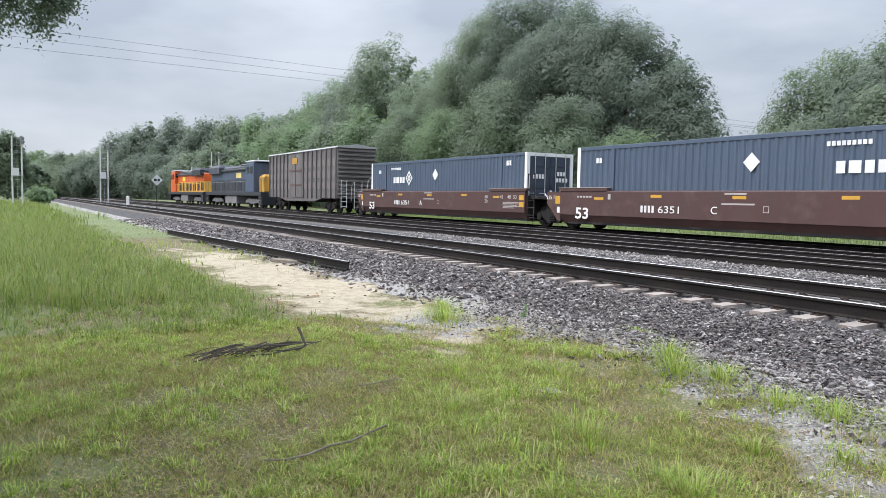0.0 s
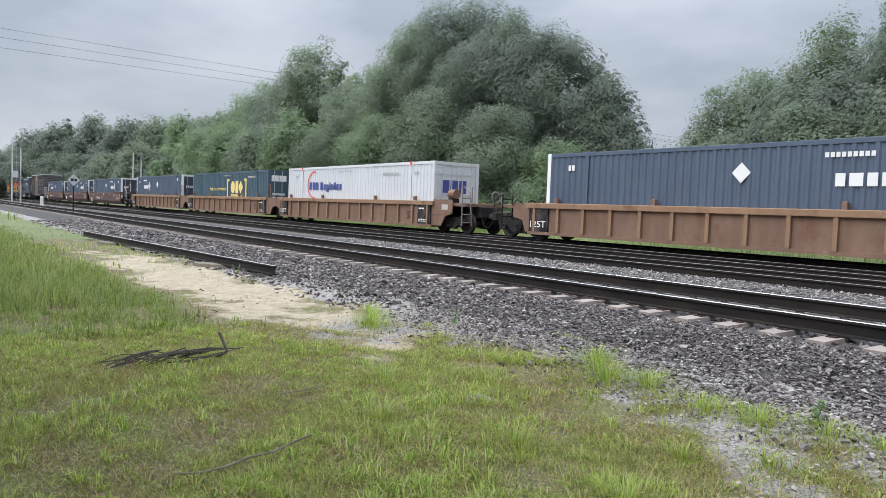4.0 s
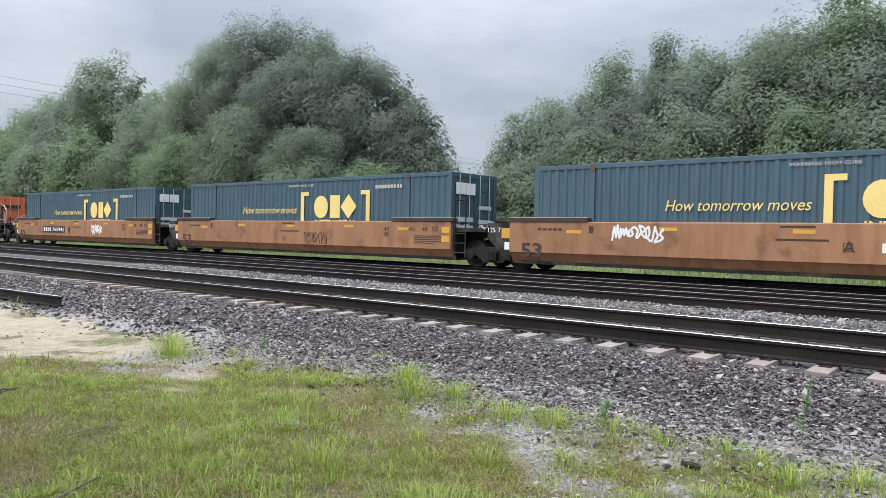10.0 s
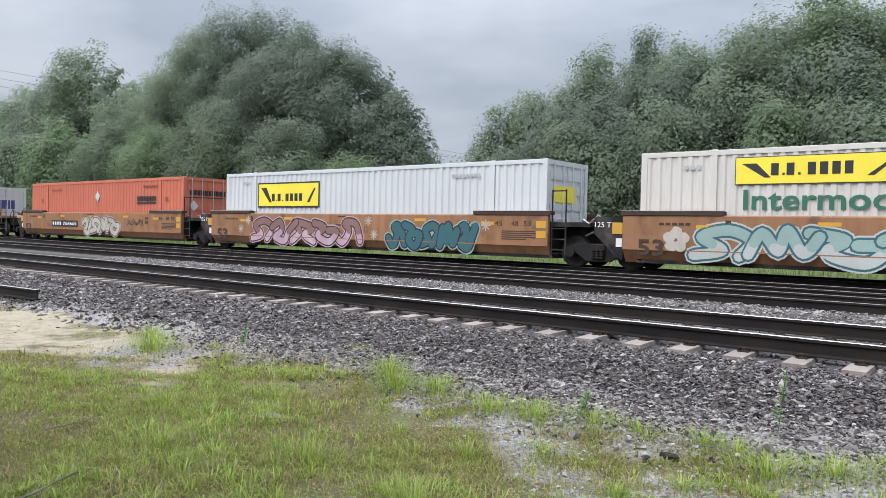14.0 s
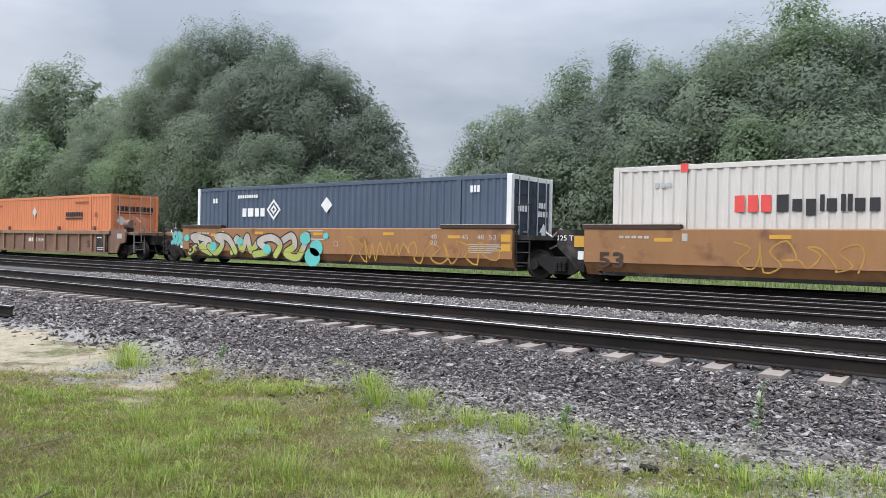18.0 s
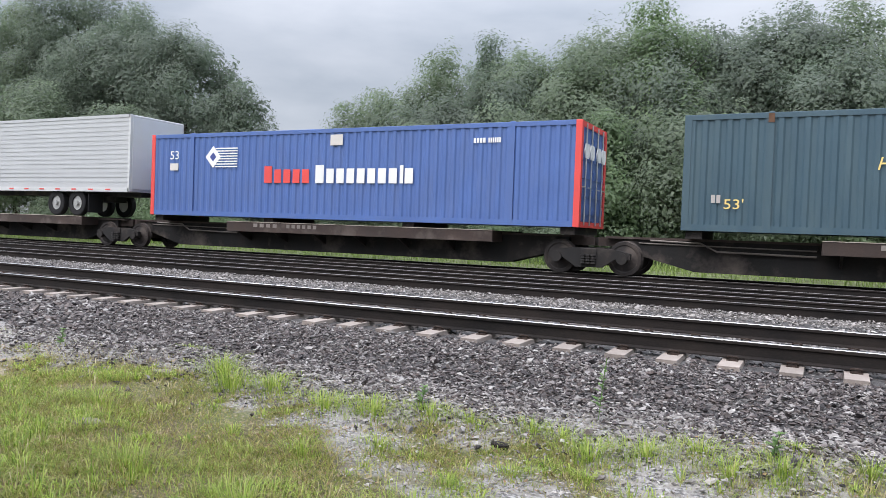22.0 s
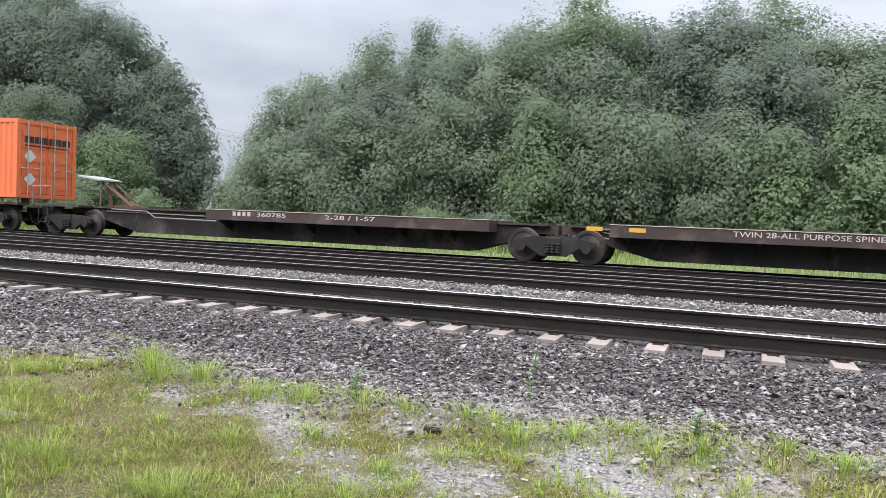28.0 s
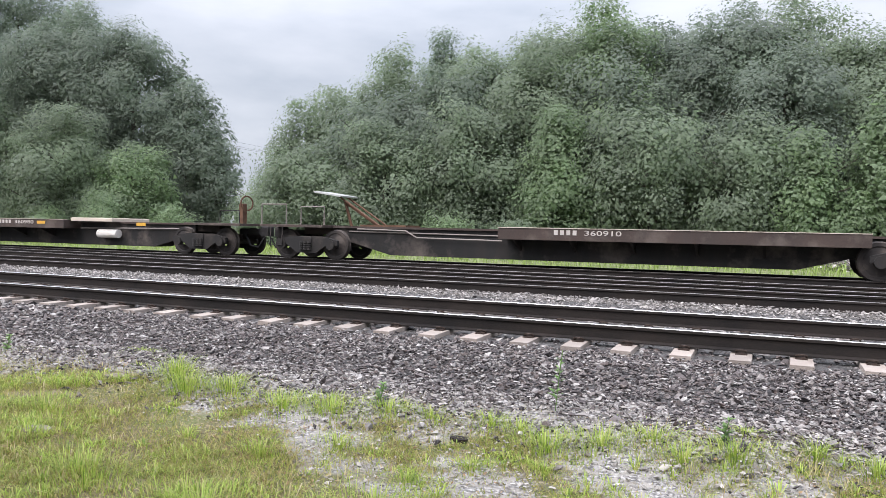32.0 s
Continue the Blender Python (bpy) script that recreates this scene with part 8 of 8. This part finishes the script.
load_navy(378.0, WELL_Z, "navy_dark")
load_orange(397.5, WELL_Z, "orange_red", logo=12.0)
load_orange(417.0, WELL_Z, "orange_pale", logo=11.6)
cars = three_pack(440.4, "smooth", "ochre", "bright ochre smooth-sided well car with graffiti and stencils")
graffiti(cars[0], 1.5, 9.0, 0.2, 1.45, Y1W, "spray_cream", "mark_black", 51, 5, low="spray_lime")
for k, (x, z, r1) in enumerate(((3.2, 0.75, 0.2), (5.0, 1.0, 0.16), (6.7, 0.7, 0.2), (8.9, 1.15, 0.24), (9.5, 0.8, 0.3), (10.0, 1.25, 0.12), (9.3, 0.45, 0.35), (1.3, 1.1, 0.16))):
    blm = Mesh()
    blob(blm, x, z, r1 * 1.2, r1, Y1W - 0.017, 14, 0.004, k, 0.06)
    part("graffiti_dot", blm, "spray_turq", cars[0], "turquoise sprayed dot")
graffiti(cars[0], 0.08, 0.93, 0.7, 1.45, -1.5, "spray_turq", "spray_wine", 55, 2)
scrawl(cars[0], 11.0, 17.6, 0.35, 1.25, Y1W, "patch_yellow", 52, 7, 0.05)
scrawl(cars[1], 5.0, 8.0, 0.4, 1.3, Y1W, "patch_yellow", 53, 4, 0.04)
part("wordmark_panel", Mesh().box(8.4, 11.0, -1.548, -1.53, 0.78, 1.36), "mark_black", cars[1])
part("wordmark", bars(Mesh(), 8.6, 0.9, 2.2, 0.34, 3, -1.552), "mark_white", cars[1])
blb = Mesh()
blob(blb, 13.3, 1.1, 0.42, 0.42, Y1W, 16, 0.004, 3)
blb.prism([(13.0, 1.0), (13.6, 1.0), (13.45, 0.62), (13.3, 0.55)], Y1W - 0.0035, Y1W)
part("sprayed_patch", blb, "spray_teal", cars[1])
graffiti(cars[2], 4.0, 5.9, 0.3, 1.42, Y1W, "spray_teal", "spray_mint", 54, 3, backing="spray_teal")
fit_text("A", 10.85, 11.15, 0.82, 0.24, cars[2], "mark_green", -1.545)
number(cars[2], 11.5, 14.7, 0.82, 0.22, "726357", 4, panel=True)
load_navy(440.4, WELL_Z)
load_red_black(459.9, WELL_Z)
load_blue53(479.4, WELL_Z)
# five loaded spine units
for i, (S0, Lu) in enumerate(((498.2, 17.3), (515.5, 17.4), (532.9, 17.5), (550.4, 18.4), (568.8, 18.0))):
    spine_unit(S0, Lu, 5.6 if i != 2 else 6.2, 15.6, i == 0, i == 4, load=(2.2, 2.1, None, 2.0, 2.4)[i], nose=2.9 if i == 2 else None)
load_blue53(500.4, FLAT_Z)
load_navy(517.6, FLAT_Z, "navy_dark")
trailer(535.1, 1.118, "alu", True, "silver ribbed refrigerated trailer riding on a spine car")
load_blue53(552.4, FLAT_Z)
load_teal(571.2, FLAT_Z, full=True)
cars = three_pack(592.9, "smooth", "tan", "empty weathered tan smooth well car with faded graffiti")
number(cars[0], 4.47, 7.75, 0.84, 0.2, "766688", 4, panel=True)
fit_text("A", 8.25, 8.5, 0.84, 0.24, cars[0], "mark_brown", -1.545)
scrawl(cars[0], 9.9, 14.6, 0.15, 1.3, Y1W, "mark_brown", 61, 10, 0.06)
scrawl(cars[1], 5.4, 7.7, 0.25, 1.35, Y1W, "mark_brown", 62, 5, 0.09)
part("wordmark", bars(Mesh(), 9.9, 0.66, 1.7, 0.46, 3, Y1W), "spray_wine", cars[1])
scrawl(cars[1], 11.85, 14.7, 0.3, 1.35, Y1W, "mark_black", 63, 9, 0.035)
scrawl(cars[2], 4.0, 8.9, 0.3, 1.35, Y1W, "mark_brown", 64, 10, 0.04)
fit_text("B", 10.2, 10.5, 0.84, 0.24, cars[2], "mark_brown", -1.545)
number(cars[2], 10.96, 14.12, 0.84, 0.2, "766668", 4, panel=True)
# spine cars at the back
def slanted(x, z, w, h, rhythm):
    m = Mesh()
    blocks(m, x, z, w, h, rhythm, -1.293, slant=0.25)
    return m


for i, (S0, Lu, a, b) in enumerate(((653.5, 17.7, 6.3, 16.4), (671.2, 18.6, 1.5, 11.5), (689.8, 17.4, 1.2, 11.2))):
    spine_unit(S0, Lu, a, b, i == 0, i == 2, load=3.1 if i == 2 else None, nose=0.4 if i == 0 else None)
t = trailer(652.9, 1.118, "white", False, "plain white box trailer riding on a spine car", 16.9, 11.55)
part("wordmark", slanted(12.5, 1.118 + 3.22, 2.1, 0.34, "WCCCC"), "mark_black", t)
fit_text("TRAILER", 12.45, 14.65, 1.118 + 2.74, 0.34, t, "mark_black", -1.297, shear=0.25, bold=0.01)
part("small_marking", bars(Mesh(), 0.9, 1.118 + 1.3, 0.6, 0.1, 5, -1.297), "mark_grey", t)
load_orange(692.9, FLAT_Z, "orange", logo=10.6)
TWIN = "TWIN 28-ALL PURPOSE SPINE CAR"
LOADING = "2-28 / 1-57"
for i, (S0, Lu, a, b, hit, yl, lamp, tank, words) in enumerate((
        (711.35, 17.75, 6.25, 15.95, True, (), None, None, (("360785", 7.3, 9.3), (LOADING, 10.7, 12.4))),
        (729.1, 18.6, 1.5, 10.4, False, (0.9, 2.0, 11.6, 13.3), None, None, ((TWIN, 4.5, 8.35),)),
        (747.7, 17.65, 1.05, 11.1, False, (10.0,), None, 12.2, ((LOADING, 4.65, 6.2), ("360785", 7.85, 9.5))))):
    spine_unit(S0, Lu, a, b, i == 0, i == 2, hit, yellow=yl, lamp=lamp, tank=tank, words=words, stand=i > 0, pad=i > 0)
for i, (S0, Lu, a, b, hit, yl, lamp, tank, words) in enumerate((
        (769.1, 17.85, 6.2, 16.2, False, (6.4, 9.1, 13.4, 15.0), None, None, (("360980", 7.2, 9.0), (LOADING, 11.05, 12.75))),
        (786.95, 18.55, 1.65, 10.4, False, (1.8, 7.8, 11.8, 13.9), 16.2, None, ((TWIN, 4.55, 8.4),)),
        (805.5, 17.7, 1.6, 11.4, False, (2.0, 3.5, 7.0, 10.0, 15.0), None, 12.6, ((LOADING, 4.9, 6.5), ("360980", 7.9, 9.8))))):
    spine_unit(S0, Lu, a, b, i == 0, i == 2, hit, yellow=yl, lamp=lamp, tank=tank, words=words, pad=i > 0, lead=0.65 if i == 0 else 0.0)
for i, (S0, Lu, a, b) in enumerate(((827.5, 16.6, 6.4, 15.5), (844.1, 18.6, 1.6, 10.4), (862.7, 17.4, 1.2, 11.0))):
    spine_unit(S0, Lu, a, b, i == 0, i == 2, i == 0, words=(("360910", 8.0, 9.8),) if i == 0 else ())


def motions():
    """The whole train rolls away along the far track, gaining a little speed."""
    times = [0.0] + [float(k) for k in range(1, 33)]
    run = [(t, -(25.7356 * t + 0.01675 * t * t)) for t in times]
    for car, S in CARS:
        walk(car, [(t, pose(S + s, T4Y, RAIL4)) for t, s in run])
    for load, S, z in LOADS:
        walk(load, [(t, pose(S + s, T4Y, RAIL4 + z)) for t, s in run])


motions()
